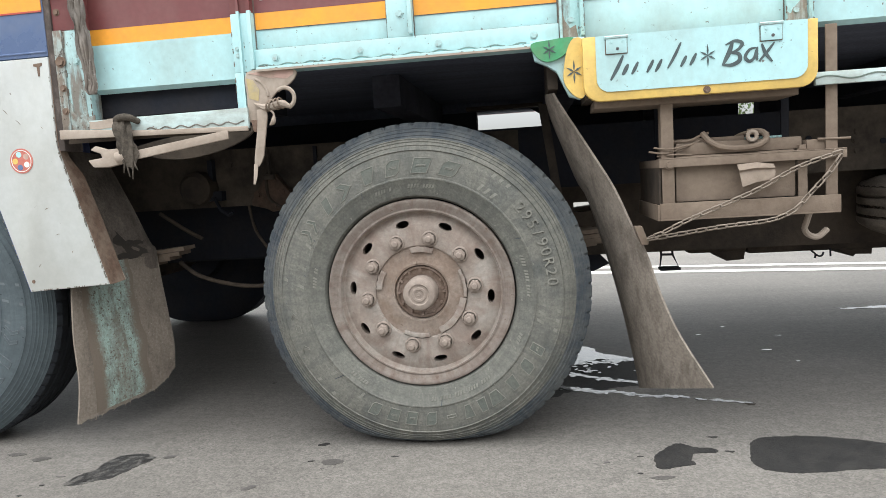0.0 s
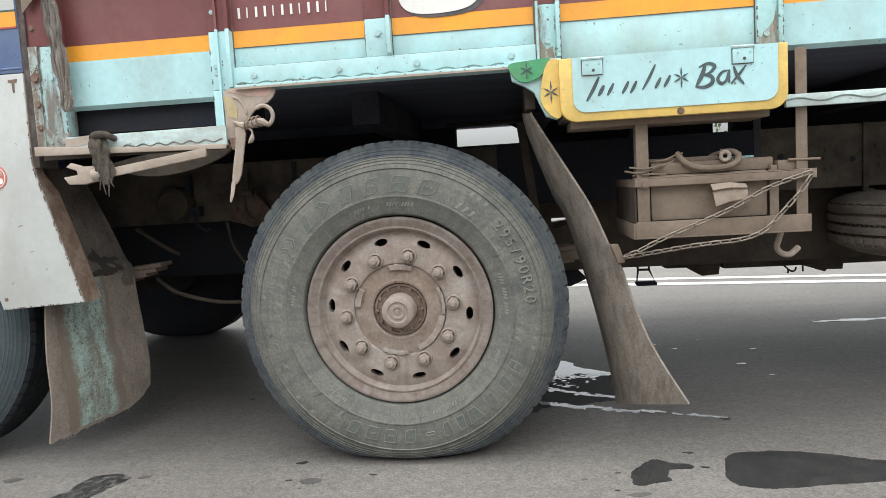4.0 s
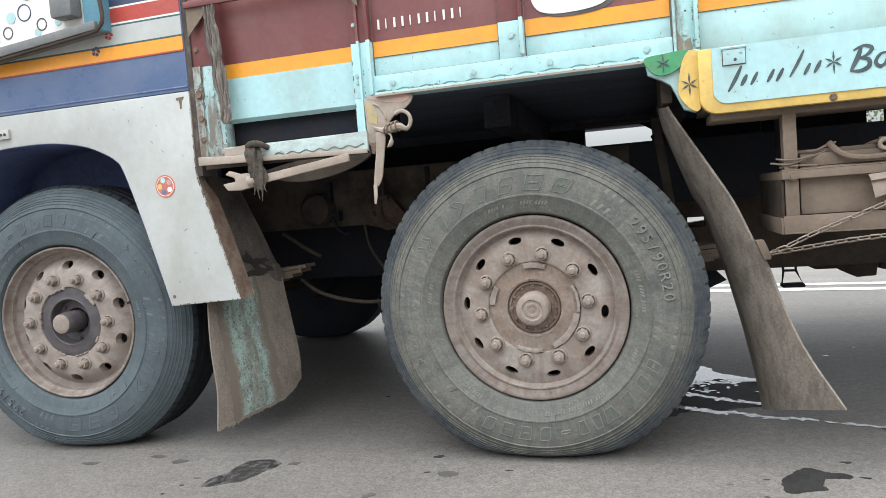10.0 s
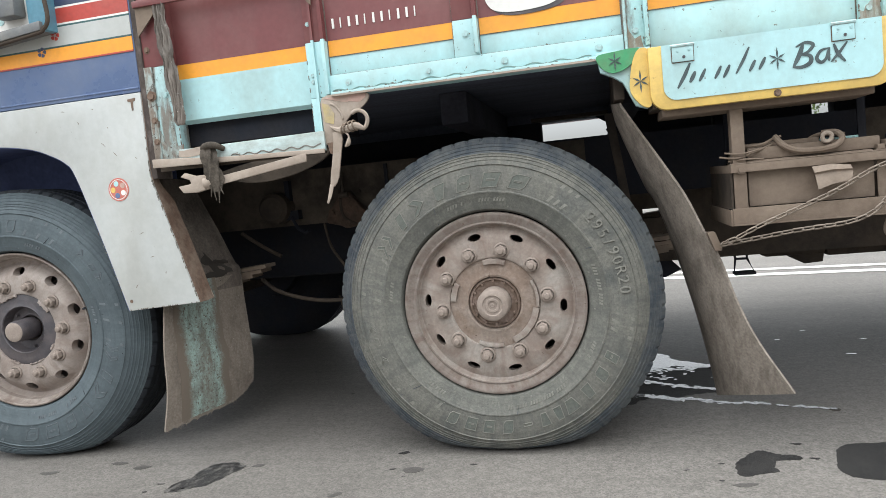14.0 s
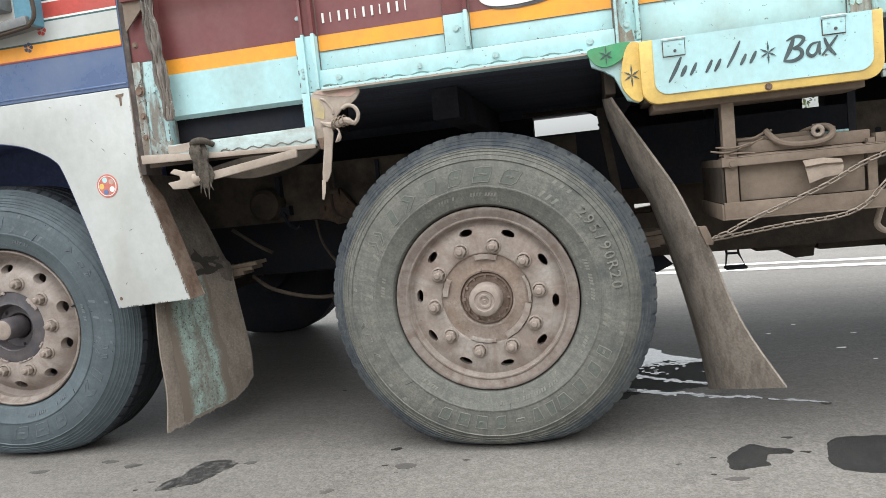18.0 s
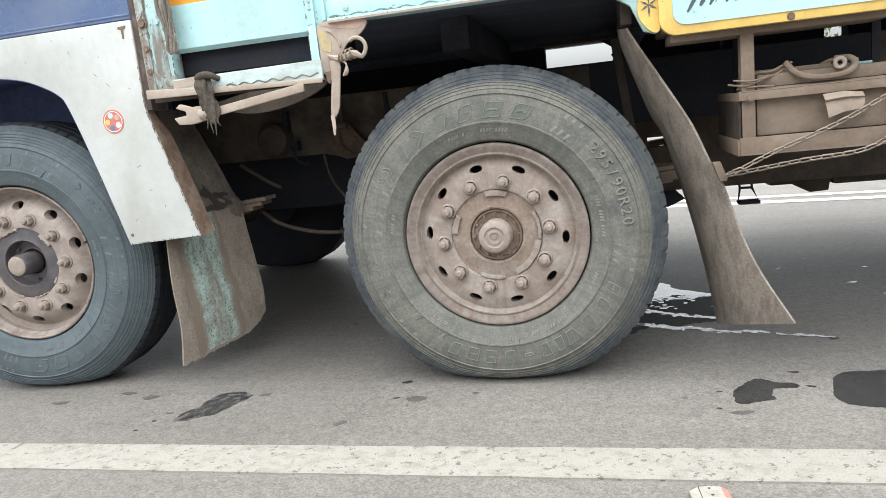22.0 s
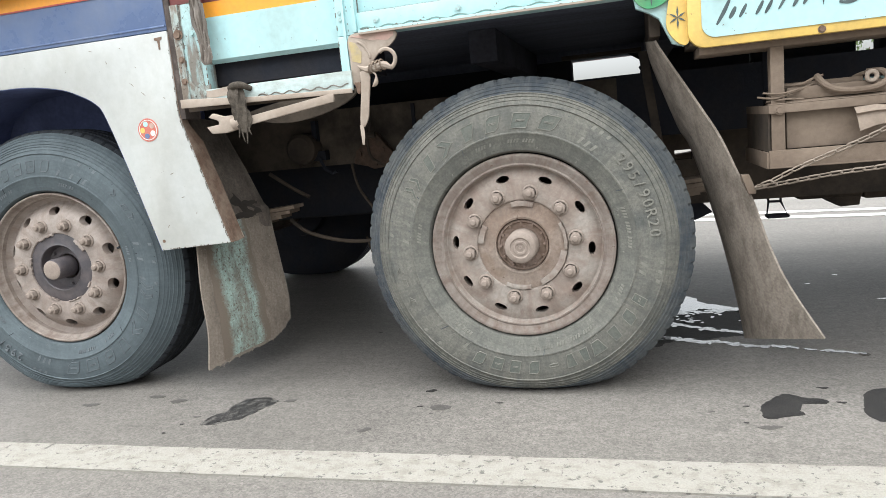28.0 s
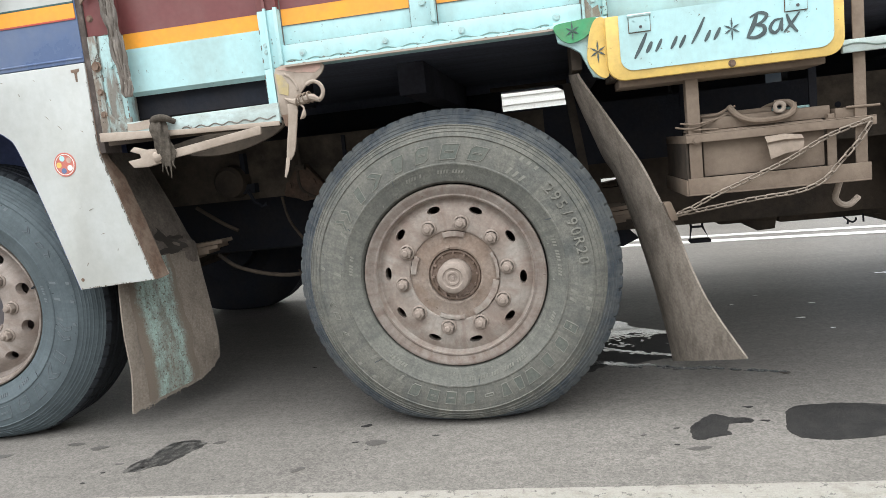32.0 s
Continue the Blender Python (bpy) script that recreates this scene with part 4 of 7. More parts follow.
SHAPES = {
    "block": [(-0.5, -0.5), (0.5, -0.5), (0.5, 0.5), (-0.5, 0.5)],
    "chevron": [(-0.5, -0.5), (-0.05, -0.5), (0.5, 0.0), (-0.05, 0.5), (-0.5, 0.5), (0.0, 0.0)],
    "wedge": [(-0.28, -0.5), (0.32, -0.5), (0.5, 0.5), (-0.5, 0.5)],
    "spade": [(-0.5, -0.5), (0.5, -0.5), (0.34, 0.5), (-0.34, 0.5)],
    "bevelled": [(-0.5, -0.5), (0.28, -0.5), (0.5, -0.28), (0.5, 0.5), (-0.28, 0.5), (-0.5, 0.28)],
    "bar": [(-0.5, -0.16), (0.5, -0.16), (0.5, 0.16), (-0.5, 0.16)],
}


def raised_outline(wheel, material, deg, r, w, h, shape, lean=0.3, wide=0.0034, high=0.0019, fill=None):
    """A low ridge round a plain shape moulded on the sidewall."""
    pts = [Vector((x * w, z * h)) for x, z in SHAPES[shape]]
    n = len(pts)
    rings = [[], [], [], []]
    for i in range(n):
        a, b, c, d = pts[i - 1], pts[i], pts[(i + 1) % n], pts[(i + 2) % n]
        mit = []
        for p, q, t in ((a, b, c), (b, c, d)):
            n0, n1 = Vector((-(q - p).y, (q - p).x)).normalized(), Vector((-(t - q).y, (t - q).x)).normalized()
            mit.append((n0 + n1) / max(1 + n0.dot(n1), 0.4))
        for k in range(4):
            u = k / 4
            for ring, off in zip(rings, (0.0, 0.0009, wide - 0.0009, wide)):
                ring.append((b + mit[0] * off).lerp(c + mit[1] * off, u))
    g, m = Geo(), 4 * n
    for ring, up in zip(rings, (-0.0015, high, high, -0.0015)):
        for p in ring:
            rr, ang = r + p.y, radians(deg) + (p.x + lean * p.y) / r
            x, z = rr * math.sin(ang), rr * math.cos(ang)
            g.v.append((x, side_y(rr) - bulge_at(x, z) - up, z))
    g.f = [(k * m + i, k * m + (i + 1) % m, (k + 1) * m + (i + 1) % m, (k + 1) * m + i) for k in range(3) for i in range(m)]
    ob = part("sidewall_block", g, material, wheel, smooth=30)
    if fill:
        f = Geo()
        for p in rings[2]:
            rr, ang = r + p.y, radians(deg) + (p.x + lean * p.y) / r
            x, z = rr * math.sin(ang), rr * math.cos(ang)
            f.v.append((x, side_y(rr) - bulge_at(x, z) - 0.0007, z))
        f.f = [tuple(range(m))]
        part("block_ground", f, fill, ob, smooth=0)
    return ob


def sidewall_marks(wheel, material, turn, ground, crease):
    # the maker's name along the top, the model along the bottom: plain raised shapes
    for a, w, k in ((-59.5, 0.030, "chevron"), (-54.5, 0.030, "chevron"), (-43.5, 0.028, "block"), (-33, 0.056, "chevron"), (-20.5, 0.046, "wedge"), (-8.5, 0.044, "bevelled"), (4.2, 0.054, "block"), (17, 0.052, "bevelled")):
        raised_outline(wheel, material, a + turn, 0.386, w, 0.048, k, fill=ground)
        if k in ("block", "bevelled") and w > 0.03:
            raised_outline(wheel, material, a + turn, 0.386, w * 0.55, 0.022, "bar")
    for a, w, k in ((117.5, 0.028, "block"), (126.5, 0.036, "bevelled"), (136.5, 0.038, "spade"), (146.5, 0.050, "wedge"), (153.5, 0.032, "spade"), (160.5, 0.034, "wedge"), (178, 0.034, "bevelled"), (187, 0.036, "block"), (195.5, 0.038, "block"), (204.5, 0.034, "bevelled")):
        raised_outline(wheel, material, a + turn, 0.388, w, 0.044, k, 0.12, fill=ground)
        if k == "block":
            raised_outline(wheel, material, a + turn, 0.388, w * 0.5, 0.022, "bar", 0.12)
    raised_outline(wheel, material, 168.8 + turn, 0.388, 0.030, 0.012, "block", 0.12)
    for a in (262, 247):
        raised_outline(wheel, material, a + turn, 0.402, 0.026, 0.026, "chevron", 0.0)
    raised_outline(wheel, material, 256 + turn, 0.398, 0.026, 0.018, "block", 0.4)
    for a in (34, 37.5, 41, 98, 102, 106, 214, 222.5, 231, 277, 286, 297):
        letter_block(wheel, material, radians(a + turn), 0.392, 0.009, 0.066, 4, 0.0016)
    for a in (15, 38, 52, 76, 97, 121, 142, 164, 187, 210, 232, 255, 277, 300, 322, 345):
        letter_block(wheel, material, radians(a + turn), 0.330, 0.004, 0.05, 4, 0.0016, "sidewall_seam")
    for a0, n in ((72, 14), (114, 6), (143, 22), (-84, 7), (-2, 9), (-20, 6), (214, 7)):
        for i in range(n):
            if i % 5 != 4:
                letter_block(wheel, material, radians(a0 + turn + 1.6 * i), 0.3265, 0.0055, 0.011, 4, 0.0016, "small_mark")
    for a, r, h in ((21.5, 0.365, 0.11), (228, 0.388, 0.075), (241, 0.375, 0.10), (265, 0.362, 0.12), (283, 0.39, 0.07), (111, 0.325, 0.06), (301, 0.39, 0.07), (62, 0.325, 0.05), (171, 0.325, 0.05), (205, 0.325, 0.055), (332, 0.325, 0.05)):
        letter_block(wheel, crease, radians(a + turn), r, 0.0022, h, 4, 0.0006, "sidewall_crease")
    for i, ch in enumerate("295/90R20"):
        a = 52 + turn + i * 4.35
        me = writing(ch, 0.046, 0.0032)
        r = 0.398
        me.transform(pose(r * math.sin(radians(a)), side_y(r) - 0.0004, r * math.cos(radians(a)), 0, a, 0))
        me.materials.append(material)
        part("size_mark", me, material, wheel)


def wheel_at(m, rim, tyre, tyre_material, rim_material, nut_turn, hub_kind, label):
    wheel = part("wheel", rim, rim_material, truck, label, m=m)
    part("tyre", tyre, tyre_material, wheel, "dusty worn rubber tyre, flat where it stands")
    for i in range(10):
        a = radians(nut_turn + 36 * i)
        nut = new("nut", NUT)
        nut.parent = wheel
        nut.matrix_local = pose(0.1675 * math.sin(a), 0, 0.1675 * math.cos(a), 0, 17 * i, 0)
    g = Geo()
    if hub_kind == "wide":
        # flange with ragged dust edges, bearing recess, domed cap with turned rings
        g.lathe([(0.1425, 0.034), (0.137, 0.0335), (0.12, 0.032), (0.10, 0.030), (0.090, 0.026), (0.084, 0.028), (0.082, 0.045)], 60)
        part("hub_flange", g, M_hub_ring, wheel, "rust-brown ring behind the studs")
        for c0, c1, r0 in ((-11, 19, 0.124), (62, 98, 0.131), (100, 157, 0.121), (172, 206, 0.128), (276, 301, 0.122)):
            a0, a1 = radians(c0), radians(c1)
            pts = [(r0 * math.sin(a0 + (a1 - a0) * i / 8), r0 * math.cos(a0 + (a1 - a0) * i / 8)) for i in range(9)]
            pts += [((0.1415 - 0.002 * (i % 3 == 1)) * math.sin(a1 - (a1 - a0) * i / 8), (0.1415 - 0.002 * (i % 3 == 1)) * math.cos(a1 - (a1 - a0) * i / 8)) for i in range(9)]
            part("dust_crust", Geo().plate(pts, 0.021, 0.033), M_rim, wheel, bevel=0.002)
        g = Geo()
        g.lathe([(0.084, 0.045), (0.080, 0.036), (0.074, 0.034), (0.070, 0.040), (0.060, 0.042), (0.052, 0.044)], 48)
        for k in range(12):
            a = 2 * math.pi * k / 12
            g.lathe([(0.0001, 0.029), (0.004, 0.029), (0.005, 0.040)], 8, (0.069 * math.sin(a), 0, 0.069 * math.cos(a)))
        part("hub", g, M_hub, wheel, "greasy brown hub with small bolts")
        spiral = Geo().lathe([(0.0001, -0.020), (0.005, -0.021), (0.007, -0.019), (0.013, -0.019), (0.015, -0.022), (0.021, -0.022), (0.023, -0.0195), (0.029, -0.0195), (0.032, -0.023), (0.040, -0.022), (0.047, -0.018), (0.0505, -0.010), (0.0515, 0.045)], 48)
        part("hub_cap", spiral, M_hub_cap, wheel, "round cap with turned rings")
    else:
        g.lathe([(0.134, 0.055), (0.132, 0.034), (0.124, 0.031), (0.108, 0.030), (0.092, 0.028), (0.088, 0.026), (0.085, 0.029), (0.083, 0.048), (0.079, 0.066), (0.064, 0.068), (0.050, 0.066), (0.046, 0.070)], 48)
        for k in range(5):
            a = 2 * math.pi * (k + 0.4) / 5
            g.lathe([(0.0001, 0.056), (0.005, 0.056), (0.006, 0.068)], 8, (0.069 * math.sin(a), 0, 0.069 * math.cos(a)))
        part("hub", g, M_dark_hub, wheel, "dark oily hub")
        for c0, c1, r0 in ((-34, -4, 0.124), (38, 62, 0.121), (118, 128, 0.127), (150, 176, 0.129), (196, 212, 0.128), (262, 290, 0.128)):
            a0, a1 = radians(c0), radians(c1)
            pts = [((r0 + 0.0025 * math.sin(i * 2.1)) * math.sin(a0 + (a1 - a0) * i / 8), (r0 + 0.0025 * math.sin(i * 2.1)) * math.cos(a0 + (a1 - a0) * i / 8)) for i in range(9)]
            pts += [(0.134 * math.sin(a1 - (a1 - a0) * i / 8), 0.134 * math.cos(a1 - (a1 - a0) * i / 8)) for i in range(9)]
            part("dust_crust", Geo().plate(pts, 0.023, 0.034), M_rim_front, wheel, bevel=0.002)
        cap = Geo().lathe([(0.0405, 0.070), (0.0400, 0.0), (0.0385, -0.014), (0.0355, -0.020)], 40)
        part("valve_stem", Geo().tube([(0.2805, 0.004, 0.066), (0.2660, 0.012, 0.062)], [0.0045, 0.0035], 8), M_tread_black, wheel, "black valve stem")
        cap = part("hub_cap", cap, M_dark_hub, wheel, "dark cap with a rusty worn face")
        part("cap_face", Geo().lathe([(0.0001, -0.0245), (0.012, -0.0245), (0.024, -0.0238), (0.032, -0.0222), (0.0355, -0.0200)], 40), M_hub_cap, cap, "rusty worn face")
    return wheel


FLANGE_A = [(0.2860, 0.034), (0.2875, 0.016), (0.2860, 0.0085), (0.2815, 0.0065), (0.276, 0.0080), (0.267, 0.0120), (0.258, 0.0150), (0.2530, 0.0130), (0.2500, 0.0145), (0.2485, 0.026), (0.2465, 0.040), (0.243, 0.043)]
FLANGE_B = [(0.2860, 0.034), (0.2875, 0.016), (0.2860, 0.0085), (0.2815, 0.0070), (0.278, 0.010), (0.2755, 0.026), (0.270, 0.036), (0.2665, 0.038), (0.2640, 0.054), (0.258, 0.070), (0.250, 0.075), (0.243, 0.070)]
RIM_A = rim_mesh("rim", M_rim, 0.043, 0.022, 0.214, -12.5, 0.143, FLANGE_A, [0.028, 0.027, 0.028, 0.030, 0.036, 0.043], M_lip)
RIM_B = rim_mesh("rim", M_rim_front, 0.046, 0.031, 0.216, 2.0, 0.133, FLANGE_B, [0.028, 0.026, 0.027, 0.032, 0.048, 0.070], M_lip_front)
TYRE_A = tyre_mesh("tyre", M_tyre, 0.479, M_tread, bead=M_tyre_bead)
# front tread near black: shade behind the fender put into its colour
TYRE_B = tyre_mesh("tyre", M_tyre_blue, 0.487, M_tread_black, 0.5085)
TYRE_FREE = tyre_mesh("tyre", M_flap, 0.60)
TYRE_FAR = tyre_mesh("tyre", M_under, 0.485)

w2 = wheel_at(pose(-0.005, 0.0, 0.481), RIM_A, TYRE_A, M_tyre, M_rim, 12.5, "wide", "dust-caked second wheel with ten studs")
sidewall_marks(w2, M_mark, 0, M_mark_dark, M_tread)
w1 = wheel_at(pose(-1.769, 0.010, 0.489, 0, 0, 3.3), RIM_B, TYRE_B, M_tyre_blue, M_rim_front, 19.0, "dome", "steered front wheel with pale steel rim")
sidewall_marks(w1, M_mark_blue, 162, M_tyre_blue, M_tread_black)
# the wheels of the far side, seen from within, shade in their near-black colour
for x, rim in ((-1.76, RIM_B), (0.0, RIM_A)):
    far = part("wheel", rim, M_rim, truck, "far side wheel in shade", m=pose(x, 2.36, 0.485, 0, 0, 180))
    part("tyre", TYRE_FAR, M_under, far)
    part("drum", Geo().lathe([(0.30, 0.29), (0.21, 0.30), (0.2, 0.36), (0.0001, 0.36)], 32), M_under, far, "brake drum coloured near black for the shade")


# cab and its fender
def cab():
    y0 = -0.033
    panel = part("cab_panel", Geo().box(-3.2, -1.108, y0, 0.02, 1.27, 1.95), M_blue, truck, "blue cab side with painted stripes", bevel=0.006)
    for z0, z1, mt in ((1.408, 1.452, M_orange), (1.403, 1.408, M_red), (1.453, 1.458, M_line_green), (1.458, 1.519, M_white), (1.519, 1.525, M_line_green), (1.531, 1.580, M_red), (1.525, 1.531, M_cream), (1.580, 1.586, M_cream), (1.586, 1.94, M_navy)):
        part("stripe", Geo().box(-3.19, -1.112, y0 - 0.003, y0 - 0.0005, z0, z1), mt, panel, "painted stripe")
    for x, z, mt in ((-1.46, 1.445, M_navy), (-1.40, 1.493, M_red)):
        for k in range(5):
            a = 2 * math.pi * k / 5
            part("painted_petal", Geo().plate(smooth_loop([(x + 0.004 * math.cos(a), z + 0.004 * math.sin(a)), (x + 0.015 * math.cos(a + .45), z + 0.015 * math.sin(a + .45)), (x + 0.017 * math.cos(a), z + 0.017 * math.sin(a)), (x + 0.015 * math.cos(a - .45), z + 0.015 * math.sin(a - .45))], 3), y0 - 0.0045, y0 - 0.003), mt, panel, smooth=0)
    # side window with a patterned film, its sill, post and latch box
    win = part("cab_window", Geo().plate([(-2.9, 1.36), (-1.40, 1.50), (-1.40, 1.53), (-2.9, 1.40)], -0.10, -0.03), M_sill, truck, "sloping grey window sill with patterned film", bevel=0.004)
    part("window_film", Geo().plate([(-2.9, 1.41), (-1.46, 1.535), (-1.46, 1.95), (-2.9, 1.95)], -0.062, -0.056), M_cream, win, "white film with cyan rings")
    for x, z, r, mt in ((-1.56, 1.60, 0.03, M_navy), (-1.65, 1.56, 0.022, M_dark_hub), (-1.72, 1.61, 0.03, M_navy), (-1.80, 1.55, 0.022, M_dark_hub), (-1.58, 1.56, 0.014, M_teal), (-1.78, 1.60, 0.02, M_teal), (-1.67, 1.535, 0.014, M_teal), (-1.86, 1.53, 0.02, M_navy), (-1.53, 1.66, 0.025, M_teal), (-1.7, 1.68, 0.03, M_dark_hub)):
        ring = Geo()
        if mt is M_teal:
            ring.lathe([(0.0001, -0.0635), (r, -0.0635), (r, -0.062)], 20, (x, 0, z))
        else:
            ring.lathe([(r - 0.004, -0.062), (r - 0.004, -0.0635), (r, -0.0635), (r, -0.062)], 24, (x, 0, z))
        part("film_ring", ring, mt, win)
    part("window_post", Geo().box(-1.455, -1.385, -0.085, -0.03, 1.50, 1.95), mat("cyan_paint", (0.10, 0.30, 0.42), 0.4, grime=(0.12, 0.2, 0.24), amount=0.5, scale=9, bump=0.05), win, "blue-green painted window post", bevel=0.008)
    part("latch_box", Geo().box(-1.565, -1.475, -0.115, -0.06, 1.555, 1.64), M_sill, win, "grey metal latch box", bevel=0.012)
    part("window_trim", Geo().tube(curve([(-1.385, -0.085, 1.62), (-1.375, -0.088, 1.54), (-1.395, -0.09, 1.505), (-1.46, -0.09, 1.49), (-1.9, -0.09, 1.447), (-2.6, -0.09, 1.38)]), 0.007), M_dust_dark, win)
    # fender with wheel arch
    arch = curve([(-1.259, 0, 0.542), (-1.33, 0, 0.80), (-1.397, 0, 1.014), (-1.43, 0, 1.065), (-1.49, 0, 1.10), (-1.564, 0, 1.128), (-1.68, 0, 1.148), (-1.80, 0, 1.153), (-1.95, 0, 1.145), (-2.08, 0, 1.10), (-2.16, 0, 1.0), (-2.25, 0, 0.75)], 5)
    pts = [(p.x, p.z) for p in arch] + [(-3.0, 0.75), (-3.0, 1.268), (-1.108, 1.268), (-1.112, 0.994), (-0.989, 0.556)]
    fender = part("fender", Geo().plate(pts, -0.036, -0.028), M_white, truck, "chalky white front fender with a round sticker", bevel=0.003)
    inner = [Vector((p.x, 0, p.z)) for p in arch]
    part("arch_lip", Geo().sheet([[(p.x, -0.034, p.z) for p in inner], [(p.x, 0.30, p.z) for p in inner]], 0.004), M_well, fender, "blue underside of the arch")
    edge = [(-1.106, 1.262, -0.022), (-1.110, 1.02, -0.018), (-1.106, 0.96, 0.010), (-1.085, 0.899, 0.042), (-1.042, 0.746, 0.052), (-1.016, 0.651, 0.054), (-0.988, 0.556, 0.052)]
    part("fender_return", Geo().sheet([[(x, -0.030, z) for x, z, y in edge], [(x - 0.002, (y - 0.03) / 2, z - 0.002) for x, z, y in edge], [(x, y, z + 0.002) for x, z, y in edge]], 0.004), M_rust, fender, "rusty folded rear edge")
    part("torn_tip", Geo().plate([(-1.012, 0.615), (-1.004, 0.612), (-0.985, 0.560), (-0.994, 0.575)], 0.050, 0.054), M_dust_light, fender, "torn bright metal tip")
    part("crease", Geo().tube([(-3.0, -0.033, 1.284), (-1.112, -0.033, 1.284)], 0.0035, 8), M_blue, panel, "rolled crease under the blue panel")
    for x, z, l, a in ((-1.28, 1.12, 0.022, -0.8), (-1.24, 1.085, 0.022, -0.8), (-1.36, 1.20, 0.012, -1.2), (-1.25, 1.17, 0.008, -1.0), (-1.42, 1.24, 0.015, -0.2), (-1.16, 1.06, 0.012, -0.7), (-1.18, 0.80, 0.02, 0.4), (-1.15, 0.72, 0.016, 0.2), (-1.30, 1.235, 0.01, -0.4), (-1.22, 0.62, 0.014, 0.9), (-1.10, 0.66, 0.010, 1.2)):
        c, d = math.cos(a), math.sin(a)
        part("scratch", Geo().plate([(x, z), (x + l * c / 2 - 0.002 * d, z + l * d / 2 + 0.002 * c), (x + l * c, z + l * d), (x + l * c / 2, z + l * d / 2)], -0.0368, -0.0358), M_dust, fender, smooth=0)
    part("rust_drip", Geo().plate([(-1.158, 1.250), (-1.128, 1.252), (-1.130, 1.243), (-1.138, 1.240), (-1.140, 1.212), (-1.146, 1.212), (-1.147, 1.240), (-1.158, 1.243)], -0.0372, -0.0358), M_rust, fender, "rust drip below a bolt hole", smooth=0)
    # round sticker: red disc, pale ring, coloured spots
    sx, sz = -1.236, 0.958
    st = part("sticker", Geo().lathe([(0.0001, -0.0375), (0.039, -0.0375), (0.039, -0.036)], 32, (sx, 0, sz)), M_sticker, fender, "faded red round sticker with coloured spots")
    ring = Geo().lathe([(0.0322, -0.0375), (0.0322, -0.0382), (0.0342, -0.0382), (0.0342, -0.0375)], 32, (sx, 0, sz))
    part("sticker_rim", ring, M_cream, fender, smooth=0)
    for k, mt in enumerate((M_pink, M_cream, M_blue, M_yellow, M_teal)):
        a = 2 * math.pi * (k + 0.5) / 5 + 0.3
        part("sticker_spot", Geo().lathe([(0.0001, -0.0382), (0.0092, -0.0382), (0.0092, -0.0375)], 14, (sx + 0.021 * math.sin(a), 0, sz + 0.021 * math.cos(a))), mt, fender)
    for x, z, r in ((-1.245, 0.575, 0.006),):
        part("rust_spot", Geo().lathe([(0.0001, -0.0372), (r, -0.0372), (r, -0.0362)], 12, (x, 0, z)), M_rust, fender)
    part("side_marker", Geo().box(-1.935, -1.868, -0.048, -0.036, 1.183, 1.218), M_white, fender, "small grey marker lamp base", bevel=0.006)
    for x in (-1.918, -1.901, -1.884):
        part("marker_screw", Geo().lathe([(0.0001, -0.051), (0.005, -0.051), (0.005, -0.048)], 10, (x, 0, 1.2)), M_dust_dark, fender)
    part("cab_rear_edge", Geo().box(-1.112, -1.088, -0.03, 0.06, 0.98, 1.95), M_seam_dark, truck, "grimy seam behind the cab, darkened for its shadow gap", bevel=0.004)
    part("wheel_well", Geo().box(-2.9, -1.33, 0.42, 0.46, 0.6, 1.3).box(-2.9, -1.1, 0.0, 2.4, 1.30, 1.34), M_well, truck, "dark blue painted wheel well")

    # plain walls that close the cab
    part("cab_rear_wall", Geo().box(-1.150, -1.120, 0.061, 2.38, 1.345, 1.95), M_blue, truck, "plain blue rear wall of the cab")
    part("cab_far_side", Geo().box(-3.2, -1.108, 2.381, 2.42, 0.95, 1.95), M_blue, truck, "plain blue far side of the cab", bevel=0.006)
    part("cab_front", Geo().box(-3.199, -3.165, 0.021, 2.38, 0.75, 1.95), M_blue, truck, "plain blue front of the cab", bevel=0.006)
    part("cab_roof", Geo().box(-3.2, -1.108, -0.033, 2.42, 1.9505, 1.975), M_blue, truck, "plain blue cab roof", bevel=0.008)
    return fender


fender = cab()


def rivet(parent, x, y, z, r=0.0085, material=None, name="bolt"):
    g = Geo()
    g.lathe([(r * 1.25, 0.001), (r * 1.2, -0.0015), (r * 0.85, -0.0015)], 14, (x, y, z))
    g.plate([(x + r * 0.85 * math.cos(a), z + r * 0.85 * math.sin(a)) for a in (0.2 + math.pi / 3 * k for k in range(6))], y - r * 0.55, y)
    return part(name, g, material or M_bolt, parent, smooth=30)


# the wooden body's side: panels, posts and the rail under them
Z_OR0, Z_OR1 = 1.296, 1.344


def side_panel(x0, x1, y, z0, name="side_panel", stripe=True, rounded=False, top=1.95):
    if rounded:
        p = part(name, Geo().sheet([[(x, y + 0.035, z0 + 0.012), (x, y + 0.012, z0 + 0.001), (x, y, z0 + 0.012), (x, y, z0 + 0.03), (x, y, Z_OR0 if stripe else top)] for x in (x0, (x0 + x1) / 2, x1)], 0.005), M_teal, truck, "teal painted steel side panel with rolled lower edge")
    else:
        p = part(name, Geo().box(x0, x1, y, y + 0.03, z0, Z_OR0 if stripe else top), M_teal, truck, "teal painted side board", bevel=0.003)
    if stripe:
        part("stripe", Geo().box(x0, x1, y - 0.0005, y + 0.03, Z_OR0, Z_OR1), M_orange, p, "orange painted stripe")
        part("upper_panel", Geo().box(x0, x1, y - 0.001, y + 0.03, Z_OR1, top), M_maroon, p, "maroon painted upper board")
    return p


